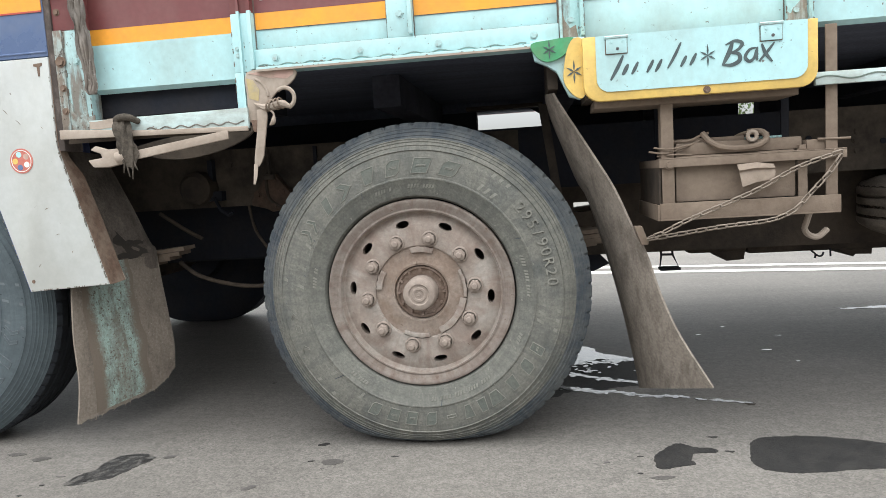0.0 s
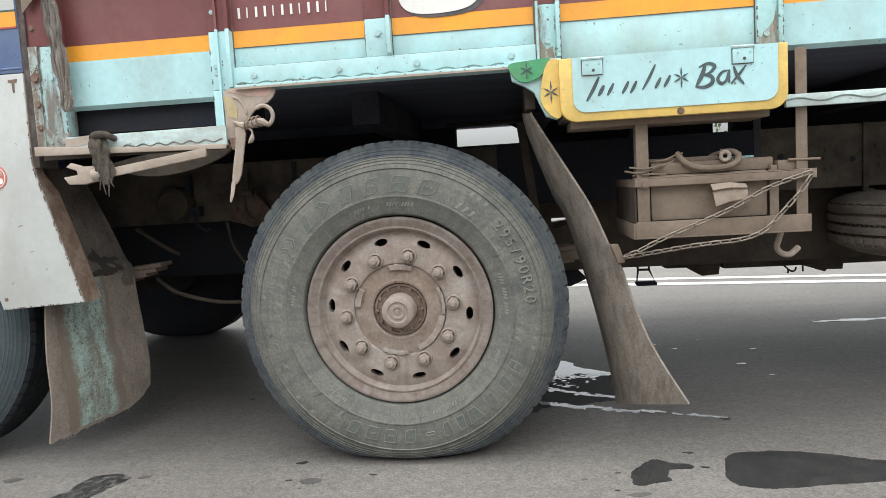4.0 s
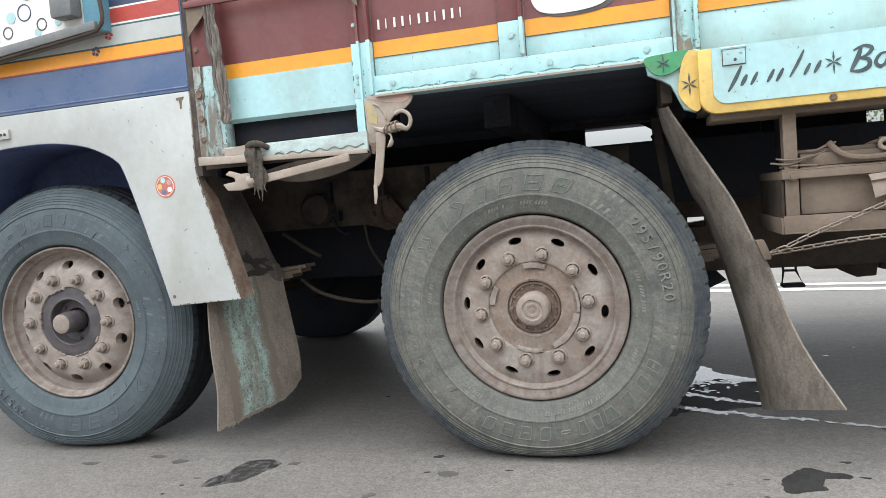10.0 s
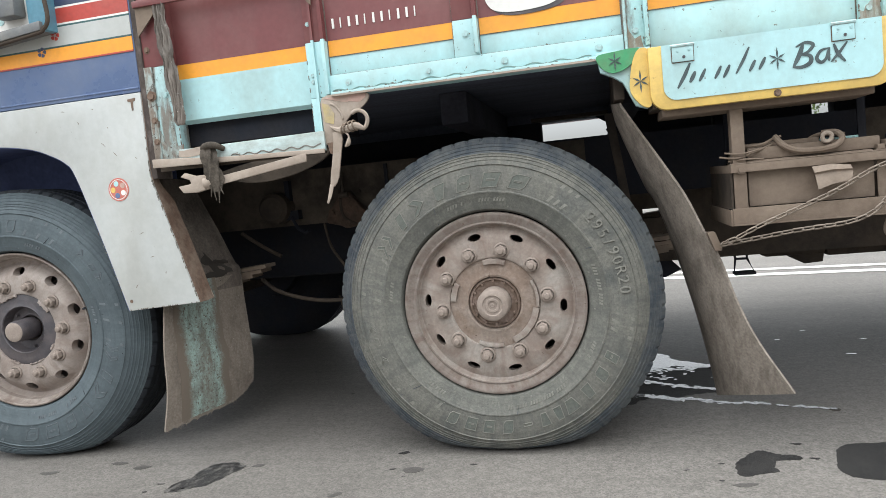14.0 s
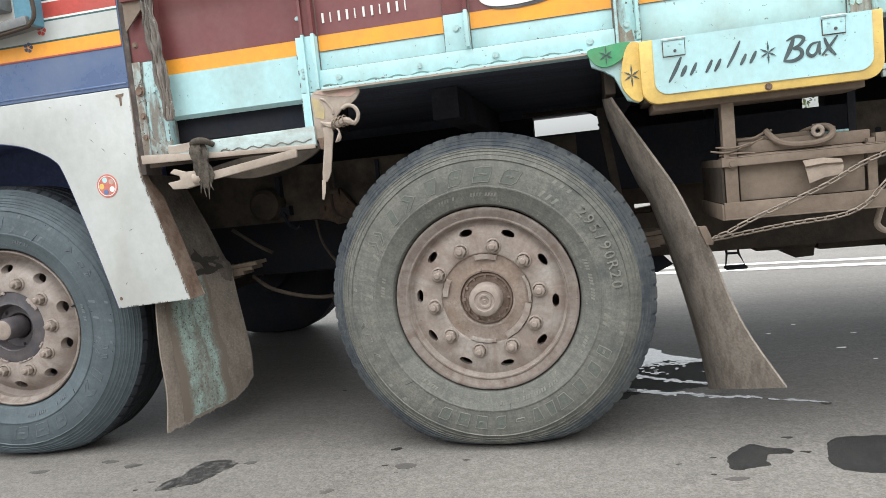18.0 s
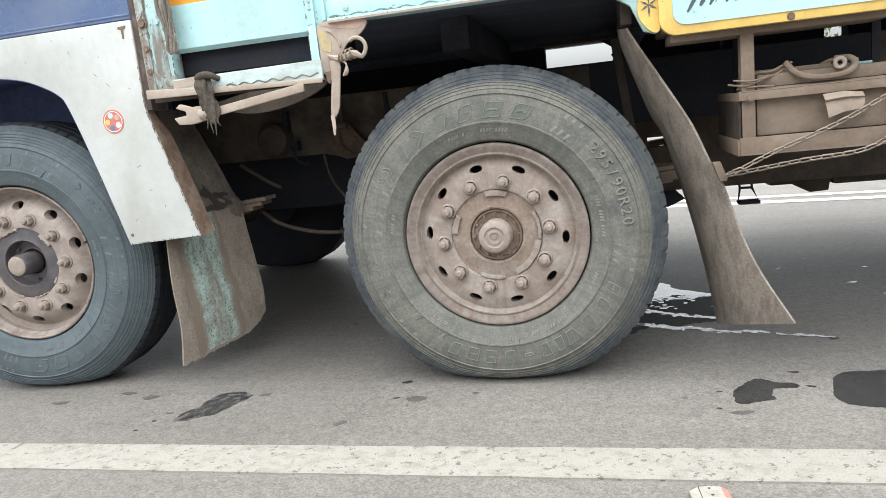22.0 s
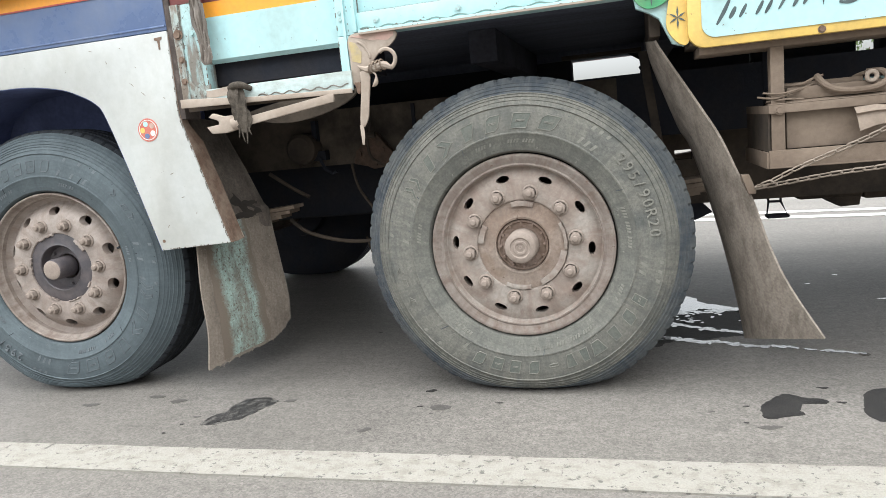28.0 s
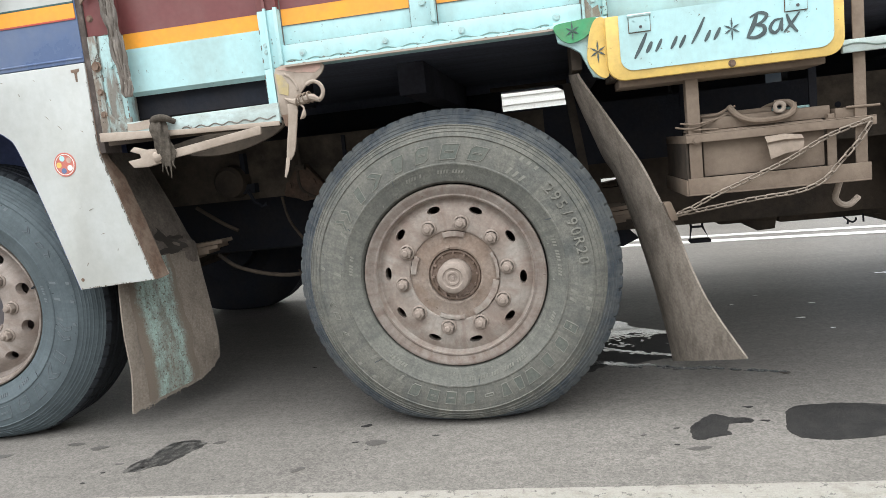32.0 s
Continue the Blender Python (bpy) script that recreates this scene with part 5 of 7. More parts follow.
def post(x0, x1, y, z0, material, label, flange=0.014, top=1.95, z_paint=Z_OR1):
    p = part("post", Geo().box(x0, x1, y, y + 0.05, z0, z_paint), material, truck, label, bevel=0.003)
    part("post_top", Geo().box(x0, x1, y, y + 0.05, z_paint, top), M_maroon, p, "maroon upper half", bevel=0.003)
    if flange:
        part("flange", Geo().box(x1 - 0.012, x1, y - flange, y - 0.0005, z0 + 0.005, z_paint + 0.004), material, p, "raised edge of the post", bevel=0.002)
        part("flange_top", Geo().box(x1 - 0.012, x1, y - flange, y - 0.0005, z_paint + 0.004, top), M_maroon, p, "maroon raised edge", bevel=0.002)
    return p


side_panel(-0.985, -0.515, 0.005, 1.150, rounded=True)
side_panel(-0.448, -0.046, -0.012, 1.236)
side_panel(0.030, 0.442, -0.012, 1.236)
side_panel(0.512, 1.046, -0.012, 1.176)
side_panel(1.112, 8.6, -0.004, 1.172, rounded=True)
M_teal_corner = mat("weathered_teal_paint", (0.35, 0.50, 0.50), 0.55, grime=(0.17, 0.145, 0.12), amount=0.95, scale=17, fine=80, bump=0.3, detail=0.14, streak=(1.6, 1, 0.26), edge=(0.455, 0.58), chips=(0.09, 0.065, 0.05), chip_at=0.60)
p1 = post(-1.088, -0.985, -0.024, 1.035, M_teal_corner, "rusty teal steel post behind the cab", 0)
part("rust_strip", Geo().box(-1.0885, -1.060, -0.030, -0.0245, 1.035, 1.345), M_flange_rust, p1, "rusted flange with some paint left", bevel=0.002)
part("rust_run", Geo().plate(wobbly([(-1.012, 1.17), (-1.004, 1.16), (-1.000, 1.10), (-0.992, 1.06), (-1.010, 1.06), (-1.016, 1.11)], 0.006, 9.0, 5), -0.0262, -0.0242), M_smear, p1, "brown run of rust", smooth=0)
part("rust_foot", Geo().plate(wobbly([(-1.060, 1.036), (-0.986, 1.036), (-0.986, 1.084), (-1.00, 1.076), (-1.02, 1.088), (-1.035, 1.080), (-1.048, 1.10), (-1.060, 1.14)], 0.010, 3.0, 6), -0.0265, -0.0242), M_smear, p1, "rust eating up from the foot", smooth=0)
for z in (1.25, 1.40, 1.17, 1.10):
    rivet(p1, -1.071, -0.030 if z < 1.35 else -0.024, z, 0.014 if z == 1.25 else 0.009, M_rust)
rivet(p1, -1.022, -0.024, 1.249, 0.009, M_bolt)
p2 = post(-0.515, -0.448, -0.030, 1.173, M_teal, "teal steel angle post with bolts", 0.012)
part("post_foot", Geo().box(-0.515, -0.4795, -0.030, 0.020, 1.045, 1.1725), M_teal, p2, "narrow foot of the post", bevel=0.003)
part("inner_edge", Geo().box(-0.492, -0.484, -0.040, -0.0305, 1.06, 1.348), M_teal, p2, "raised seam")
part("inner_edge_top", Geo().box(-0.492, -0.484, -0.040, -0.0305, 1.348, 1.95), M_maroon, p2, "maroon raised seam")
for z in (1.222, 1.242, 1.40):
    rivet(p2, -0.470 - 0.03, -0.030, z, 0.006)
p3 = post(-0.046, 0.030, -0.028, 1.236, M_teal, "teal steel post with one bolt", 0.016)
rivet(p3, -0.008, -0.028, 1.30, 0.0095)
p4 = post(0.442, 0.512, -0.028, 1.19, M_teal_rust, "rust-stained teal post", 0.016)
for z in (1.24, 1.39):
    rivet(p4, 0.475, -0.028, z, 0.008)
part("post_seam", Geo().tube([(0.448, -0.034, 1.19), (0.448, -0.034, 1.352)], 0.0045), M_bolt, p4, "bare steel seam")
p5 = post(1.046, 1.112, -0.028, 1.176, M_teal_rust, "rust-stained teal post", 0.012)
rivet(p5, 1.07, -0.028, 1.215, 0.009)
part("rust_run", Geo().plate(wobbly([(1.049, 1.178), (1.098, 1.178), (1.098, 1.30), (1.090, 1.262), (1.083, 1.235), (1.066, 1.222), (1.058, 1.205), (1.049, 1.212)], 0.006, 12.0, 6), -0.0298, -0.0279), M_stain, p5, "brown rust stain above the flap door", smooth=0)
part("rust_run", Geo().plate(wobbly([(0.447, 1.192), (0.494, 1.192), (0.490, 1.225), (0.474, 1.218), (0.460, 1.238), (0.450, 1.27)], 0.005, 14.0, 6), -0.0298, -0.0279), M_stain, p4, "brown rust stain at the foot", smooth=0)
rail = part("side_rail", Geo().box(-0.452, 0.442, -0.030, 0.04, 1.182, 1.236), M_teal, truck, "teal bottom rail with round bolts and chipped paint", bevel=0.003)
for x in (-0.385, -0.130, 0.101, 0.372):
    rivet(rail, x, -0.030, 1.207, 0.0095)
ledge = part("ledge", Geo().box(-0.44, 0.40, -0.052, 0.02, 1.170, 1.181), M_teal, truck, "pale ledge with a painted wavy line", bevel=0.002)


def wave(parent, x0, x1, y, z, amp, pitch, material):
    n = int((x1 - x0) / 0.008)
    part("painted_wave", Geo().tube([(x0 + (x1 - x0) * i / n, y, z + amp * math.sin(2 * math.pi * i * (x1 - x0) / n / pitch + 0.6 * math.sin(i * 0.05))) for i in range(n + 1)], 0.0022, 5), material, parent, "thin wavy line")


wave(rail, -0.44, 0.35, -0.0305, 1.187, 0.0035, 0.075, mat("grey_green_line_paint", (0.16, 0.24, 0.22), 0.5, bump=0.05))
part("ledge_lip", Geo().box(-0.44, 0.36, -0.054, -0.046, 1.168, 1.174), M_dust_light, ledge, "dusty chipped lip")



def chipped_edges(parent, edges, seed, label):
    """Ragged flakes where paint has come off along an edge: rows of x0, z0, x1, z1, y, width, how many."""
    r, g = random.Random(seed), Geo()
    for x0, z0, x1, z1, y, width, count in edges:
        for _ in range(count):
            t, w, h = r.random(), r.uniform(0.3, 1.0) * width, r.uniform(0.25, 0.7) * width
            if abs(z1 - z0) > abs(x1 - x0):
                w, h = h * 0.6, w * 1.5
            x, z = x0 + (x1 - x0) * t, z0 + (z1 - z0) * t
            pts = [(x + w * math.cos(a) * r.uniform(0.5, 1.1), z + h * math.sin(a) * r.uniform(0.5, 1.1)) for a in (0.7 * k for k in range(9))]
            g.plate(pts, y - 0.0009 - 0.0006 * r.random(), y + 0.002)
    return tagged(part("chipped_paint", g, M_flake, parent, label, smooth=0), label, kind="stuff")


M_flake = mat("rust_under_flaked_paint", (0.13, 0.10, 0.08), 0.8, grime=(0.25, 0.26, 0.235), amount=0.8, scale=60, fine=150, bump=0.4, detail=0.25, spec=0.25)
chipped_edges(rail, [(-0.44, 1.184, 0.43, 1.184, -0.030, 0.008, 26), (-0.44, 1.185, -0.22, 1.185, -0.030, 0.010, 12)], 3, "rusty flakes along the rail's edges")
chipped_edges(ledge, [(-0.43, 1.172, 0.39, 1.172, -0.052, 0.008, 26)], 4, "rusty flakes along the ledge")
chipped_edges(p1, [(-1.058, 1.05, -1.058, 1.34, -0.0262, 0.007, 16), (-0.988, 1.05, -0.988, 1.17, -0.0240, 0.006, 10), (-1.05, 1.345, -1.01, 1.345, -0.0240, 0.005, 4)], 8, "rusty flakes along the post's edges")
chipped_edges(p3, [(-0.046, 1.24, -0.046, 1.34, -0.028, 0.004, 7), (0.016, 1.24, 0.016, 1.34, -0.028, 0.004, 6), (-0.02, 1.30, 0.004, 1.30, -0.028, 0.007, 4)], 9, "small chips along the post's edges")
chipped_edges(p4, [(0.443, 1.20, 0.443, 1.60, -0.028, 0.007, 22), (0.497, 1.20, 0.497, 1.50, -0.028, 0.006, 16), (0.511, 1.20, 0.511, 1.5, -0.044, 0.005, 14)], 10, "rusty flakes along the post's edges")
chipped_edges(p5, [(1.047, 1.18, 1.047, 1.60, -0.028, 0.007, 20), (1.098, 1.18, 1.098, 1.45, -0.028, 0.006, 14), (1.111, 1.18, 1.111, 1.45, -0.040, 0.006, 18)], 11, "rusty flakes along the post's edges")
chipped_edges(p2, [(-0.514, 1.05, -0.514, 1.29, -0.030, 0.006, 14), (-0.478, 1.05, -0.478, 1.27, -0.030, 0.005, 8), (-0.510, 1.050, -0.45, 1.050, -0.030, 0.010, 6)], 5, "rusty flakes along the post's edges")

chipped_edges(fender, [(-1.110, 0.985, -0.992, 0.566, -0.036, 0.006, 34), (-1.255, 0.545, -0.995, 0.558, -0.036, 0.005, 22), (-1.111, 1.25, -1.111, 1.0, -0.036, 0.004, 12), (-1.27, 0.585, -1.34, 0.82, -0.036, 0.004, 8)], 15, "flaked and rusty paint along the fender's edges")

# grime caught in the seams between boards, rail and posts
for x0, x1, y, z in ((-0.447, -0.047, -0.0135, 1.2375), (0.031, 0.441, -0.0135, 1.2375), (0.513, 1.045, -0.0135, 1.1815), (-0.447, -0.047, -0.0140, 1.2945), (0.031, 0.441, -0.0140, 1.2945), (0.513, 1.045, -0.0140, 1.2945)):
    part("seam", Geo().box(x0, x1, y - 0.0006, y + 0.002, z - (0.0018 if z < 1.29 else 0.0008), z + (0.0018 if z < 1.29 else 0.0008)), M_seam, rail, "thin line of grime")
for x, z0 in ((-0.4465, 1.237), (-0.0475, 1.237), (0.0315, 1.237), (0.4405, 1.237), (0.5135, 1.182), (1.0445, 1.182)):
    part("seam", Geo().box(x - 0.0016, x + 0.0016, -0.0148, -0.0115, z0, 1.94), M_seam, rail, "thin line of grime")
# painted lettering on the maroon boards: unreadable at this distance, so plain bars
for x0, n, z, h, w in ((-0.425, 11, 1.394, 0.030, 0.012), (-0.355, 7, 1.496, 0.034, 0.013)):
    for i in range(n):
        x = x0 + i * (0.0265 if n == 11 else 0.03)
        part("number_bar" if n == 11 else "lettering_bar", Geo().box(x, x + w * (0.28 if i % 3 == 1 else 0.55), -0.0165, -0.0132, z - h / 2, z + h / 2, Matrix.Translation((0, 0, 0))), M_cream, p2, "white painted bar")


def big_letter(x, z, w, h):
    """A thick rounded white shape with a dark shadow edge."""
    o = smooth_loop([(x - w, z + h), (x - w, z + 0.1), (x - w * 0.9, z + 0.03), (x - w * 0.6, z + 0.004), (x, z), (x + w * 0.55, z + 0.012), (x + w * 0.85, z + 0.05), (x + w, z + 0.1), (x + w, z + h)], 4)
    part("letter_shadow", Geo().plate([(a + 0.012, max(b - 0.010, Z_OR1 - 0.01)) for a, b in o], -0.0150, -0.0130), M_dark_hub, p3, "dark shadow of the lettering", smooth=0)
    part("letter_shape", Geo().plate(o, -0.0170, -0.0150), M_cream, p3, "large white painted shape", smooth=0)
    i = smooth_loop([(x - w * 0.45, z + h), (x - w * 0.42, z + 0.11), (x - w * 0.2, z + 0.082), (x + w * 0.15, z + 0.082), (x + w * 0.42, z + 0.11), (x + w * 0.45, z + h)], 4)
    part("letter_inside", Geo().plate(i, -0.0185, -0.0170), M_dark_hub, p3, smooth=0)
    j = [(x + (a - x) * 0.72 + 0.006, b + 0.014) for a, b in i]
    part("letter_ground", Geo().plate(j, -0.0200, -0.0185), M_maroon, p3, smooth=0)


big_letter(0.185, 1.347, 0.135, 0.25)
big_letter(0.73, 1.42, 0.15, 0.25)

# corner pieces: green leaf, yellow leaf with black stars
green = part("green_leaf", Geo().plate(smooth_loop([(0.362, 1.178), (0.41, 1.186), (0.478, 1.188), (0.468, 1.160), (0.442, 1.137), (0.405, 1.128), (0.376, 1.144)], 4), -0.058, -0.032), M_green, truck, "green painted leaf-shaped plate")
part("leaf_backing", Geo().plate([(0.36, 1.19), (0.51, 1.19), (0.51, 1.03), (0.492, 1.02), (0.462, 1.03), (0.448, 1.06), (0.43, 1.10), (0.405, 1.118), (0.37, 1.135)], -0.045, -0.020), M_teal, truck, "teal corner plate behind the leaves", bevel=0.002)
yellow = part("yellow_leaf", Geo().plate(smooth_loop([(0.478, 1.184), (0.500, 1.182), (0.508, 1.15), (0.509, 1.07), (0.502, 1.026), (0.484, 1.024), (0.462, 1.045), (0.448, 1.075), (0.452, 1.12), (0.462, 1.16)], 4), -0.062, -0.045), M_yellow, truck, "yellow painted leaf-shaped plate")


def painted_star(parent, x, y, z, r, n=6):
    """Brush strokes crossing at the middle, the upright one longest."""
    for k in range(n):
        a = 2 * math.pi * k / n + math.pi / 2
        l = r * (1.15 if k % (n // 2) == 0 else 0.85)
        c, d, w = math.cos(a), math.sin(a), 0.10 * r
        y -= 0.0002
        part("star_ray", Geo().plate([(x, z), (x + 0.45 * l * c - w * d, z + 0.45 * l * d + w * c), (x + l * c, z + l * d), (x + 0.45 * l * c + w * d, z + 0.45 * l * d - w * c)], y - 0.0012, y), M_black, parent, smooth=0)


painted_star(green, 0.412, -0.058, 1.160, 0.024)
painted_star(yellow, 0.477, -0.062, 1.095, 0.028)


# tool box with its painted flap door
def rounded_door(x0, x1, z0, z1, r):
    pts = [(x0, z1)]
    pts += [(x0 + r - r * math.cos(radians(a)), z0 + r - r * math.sin(radians(a))) for a in range(0, 91, 15)]
    pts += [(x1 - r + r * math.sin(radians(a)), z0 + r - r * math.cos(radians(a))) for a in range(0, 91, 15)]
    return pts + [(x1, z1)]


tool_box = part("tool_box", Geo().box(0.505, 1.10, -0.055, 0.14, 1.015, 1.172), M_dust_dark, truck, "brown steel tool box under the body", bevel=0.004)
part("box_floor", Geo().box(0.53, 1.07, -0.045, 0.12, 0.990, 1.014), M_dust, tool_box, "dusty box floor", bevel=0.003)
door = part("tool_box_door", Geo().plate(rounded_door(0.500, 1.105, 1.006, 1.180, 0.045), -0.085, -0.058), M_yellow, truck, "tool box flap with yellow border and painted lettering", bevel=0.003)
part("door_field", Geo().plate(rounded_door(0.535, 1.078, 1.030, 1.179, 0.035), -0.0885, -0.0855), M_teal, door, "teal field")
for x0, x1, z in ((0.562, 0.617, 1.130), (0.960, 1.013, 1.132)):
    h = part("hinge", Geo().box(x0, x1, -0.094, -0.089, z, z + 0.040), M_teal, door, "painted strap hinge", bevel=0.0015)
    # rust-coloured rim round each hinge, standing for the shadow it throws
    part("hinge_shadow", Geo().box(x0 - 0.002, x1 + 0.002, -0.0895, -0.0887, z - 0.002, z + 0.04), M_rust, door, "dark edge drawn round the hinge as its shadow")
    part("hinge_pin", Geo().tube([(x0 - 0.003, -0.092, z + 0.043), (x1 + 0.003, -0.092, z + 0.043)], 0.005), M_bolt, door)
    for dx, dz in ((0.014, 0.030), (0.045, 0.030), (0.030, 0.012)):
        rivet(door, x0 + dx, -0.094, z + dz, 0.0034, M_dark_hub if dz < 0.02 else M_teal)
for x, z in ((0.823, 1.017),):
    rivet(door, x, -0.085, z, 0.008, M_rust)


STROKES = []


def stroke(pts, width, parent=None, y=-0.0886):
    """A brush stroke: a flat ribbon, thick in the middle, along points in x and z."""
    STROKES.append(1)
    y -= 0.00008 * len(STROKES)
    line = curve([(x, 0, z) for x, z in pts], 5)
    n = len(line)
    left, right = [], []
    for i, p in enumerate(line):
        d = line[min(i + 1, n - 1)] - line[max(i - 1, 0)]
        d.normalize()
        w = width * (0.35 + 0.65 * math.sin(math.pi * (i + 0.5) / n)) / 2
        left.append((p.x - d.z * w, p.z + d.x * w))
        right.append((p.x + d.z * w, p.z - d.x * w))
    g = Geo()
    v = [(x, y - 0.0006, z) for x, z in left] + [(x, y - 0.0006, z) for x, z in right]
    g.add(v, [(i, i + 1, n + i + 1, n + i) for i in range(n - 1)])
    g.add([(x, y, z) for x, _, z in v], [(i, n + i, n + i + 1, i + 1) for i in range(n - 1)])
    return part("brush_stroke", g, M_black, parent or door, smooth=0)


# the first word is a maker's name, so plain slanted strokes; the second word is written
for x, z0, z1, w in ((0.572, 1.060, 1.124, 0.010), (0.604, 1.072, 1.100, 0.011), (0.628, 1.072, 1.104, 0.009), (0.668, 1.074, 1.106, 0.009), (0.690, 1.074, 1.106, 0.009), (0.722, 1.080, 1.146, 0.008), (0.756, 1.082, 1.110, 0.009), (0.780, 1.084, 1.114, 0.009)):
    stroke([(x, z0), (x + 0.30 * (z1 - z0), (z0 + z1) / 2), (x + 0.55 * (z1 - z0), z1)], w)
painted_star(door, 0.826, -0.0886, 1.106, 0.026)
stroke([(0.865, 1.080), (0.880, 1.108), (0.890, 1.136)], 0.012)
stroke([(0.872, 1.129), (0.896, 1.138), (0.914, 1.130), (0.902, 1.114), (0.884, 1.108)], 0.009)
stroke([(0.884, 1.108), (0.905, 1.103), (0.906, 1.086), (0.886, 1.076), (0.862, 1.079)], 0.011)
stroke([(0.949, 1.116), (0.932, 1.112), (0.921, 1.094), (0.931, 1.082), (0.943, 1.090), (0.948, 1.110)], 0.009)
stroke([(0.952, 1.118), (0.9495, 1.100), (0.951, 1.083)], 0.008)
stroke([(0.963, 1.125), (0.972, 1.100), (0.989, 1.077)], 0.009)
stroke([(0.995, 1.127), (0.977, 1.104), (0.955, 1.080)], 0.007)

# rear sill with a painted wave
sill = part("rear_sill", Geo().box(1.108, 4.5, -0.058, -0.041, 1.010, 1.044), M_pale_teal, truck, "pale steel sill with a wavy line", bevel=0.003)
wave(sill, 1.11, 2.4, -0.0585, 1.028, 0.005, 0.13, mat("faded_line_paint", (0.13, 0.17, 0.145), 0.6, bump=0.05))

# lower frame in front: rail, gusset, lifting ring
low = part("step_rail", Geo().plate([(-1.082, 1.042), (-0.98, 1.036), (-0.80, 1.023), (-0.478, 1.013), (-0.478, 0.999), (-1.082, 1.013)], -0.058, -0.0505), M_dust_light, truck, "dusty bent lower rail", bevel=0.003)
face = part("painted_face", Geo().plate([(-0.985, 1.064), (-0.478, 1.068), (-0.478, 1.008), (-0.80, 1.018), (-0.985, 1.030)], -0.050, -0.036), M_pale_teal, low, "chipped pale teal face", bevel=0.001)
part("bare_patch", Geo().plate(wobbly([(-0.984, 1.062), (-0.90, 1.063), (-0.868, 1.058), (-0.872, 1.038), (-0.984, 1.039)], 0.006, 8.0, 4), -0.0515, -0.0498), M_dust_light, low, "worn patch with dusty primer", smooth=0)
wave(low, -0.80, -0.49, -0.0505, 1.026, 0.004, 0.05, M_seam)
# dark strip whose colour gives the rail its inner shade
part("rail_shadow_box", Geo().box(-1.07, -0.482, -0.034, -0.028, 1.0, 1.03), M_dust_dark, low, "dark strip behind the rail, standing for its shade")
gus = part("gusset", Geo().plate(smooth_loop([(-0.476, 1.170), (-0.40, 1.174), (-0.330, 1.169), (-0.326, 1.150), (-0.349, 1.126), (-0.377, 1.115), (-0.403, 1.090), (-0.420, 1.064), (-0.438, 1.040), (-0.450, 1.026), (-0.478, 1.026), (-0.480, 1.10)], 3), -0.040, -0.030), M_dust_light, truck, "dusty tan gusset plate, dented", bevel=0.002)
part("pink_paint", Geo().plate(wobbly([(-0.472, 1.168), (-0.40, 1.170), (-0.332, 1.166), (-0.332, 1.154), (-0.352, 1.142), (-0.40, 1.146), (-0.44, 1.158)], 0.004, 15.0, 4), -0.0412, -0.0402), M_pink, gus, "faded pink paint", smooth=0)
part("yellow_paint", Geo().plate(wobbly([(-0.474, 1.152), (-0.455, 1.146), (-0.440, 1.118), (-0.446, 1.085), (-0.474, 1.095)], 0.005, 16.0, 4), -0.0412, -0.0402), mat("faded_yellow_paint", (0.42, 0.33, 0.16), 0.6, grime=(0.33, 0.28, 0.22), amount=0.8, scale=25, bump=0.2), gus, "faded yellow paint", smooth=0)
part("dent_fold", Geo().tube(curve([(-0.452, -0.040, 1.150), (-0.432, -0.0405, 1.138), (-0.416, -0.040, 1.112), (-0.414, -0.040, 1.095)], 4), [0.001] + [0.0042] * 11 + [0.001], 8), M_dust_light, gus, "folded dent", smooth=60)
ringpts = [(-0.361 + 0.029 * math.cos(a), -0.048, 1.087 + 0.030 * math.sin(a)) for a in np.linspace(-1.2, 2.3, 18)]
part("lifting_ring", Geo().tube(ringpts, [0.0063] * 18), M_dust_light, gus, "dusty open steel ring")
part("wrapped_bar", Geo().tube(curve([(-0.455, -0.046, 1.077), (-0.424, -0.054, 1.064), (-0.397, -0.058, 1.064), (-0.370, -0.056, 1.071), (-0.346, -0.052, 1.060)], 4), [0.003, 0.004, 0.006, 0.008, 0.010, 0.012, 0.0105, 0.0125, 0.011, 0.013, 0.011, 0.013, 0.011, 0.012, 0.009, 0.008, 0.005]), M_dust_light, gus, "bent bar end under the ring")
for k, x in enumerate((-0.408, -0.396, -0.383, -0.371)):
    part("wire_turn", Geo().tube([(x + 0.003 * math.cos(a) + 0.004 * math.sin(a + k), -0.058 + 0.0145 * math.cos(a), 1.066 + 0.002 * k + 0.0155 * math.sin(a)) for a in np.linspace(0, 2 * math.pi, 15)], 0.0026, 6), M_dust, gus, "turn of rusty wire")
part("wire_end", Geo().tube(curve([(-0.402, -0.062, 1.052), (-0.393, -0.064, 1.042), (-0.396, -0.064, 1.020), (-0.409, -0.062, 1.010)], 4), [0.003] * 6 + [0.0055, 0.007, 0.0075, 0.007, 0.005, 0.003, 0.001], 8), M_dust_light, gus, "curled end of wire")
part("lug", Geo().plate([(-0.472, 1.030), (-0.452, 1.030), (-0.449, 1.016), (-0.456, 0.993), (-0.466, 0.996), (-0.468, 1.010)], -0.046, -0.038), M_rust, gus, "bent rusty lug", bevel=0.002)

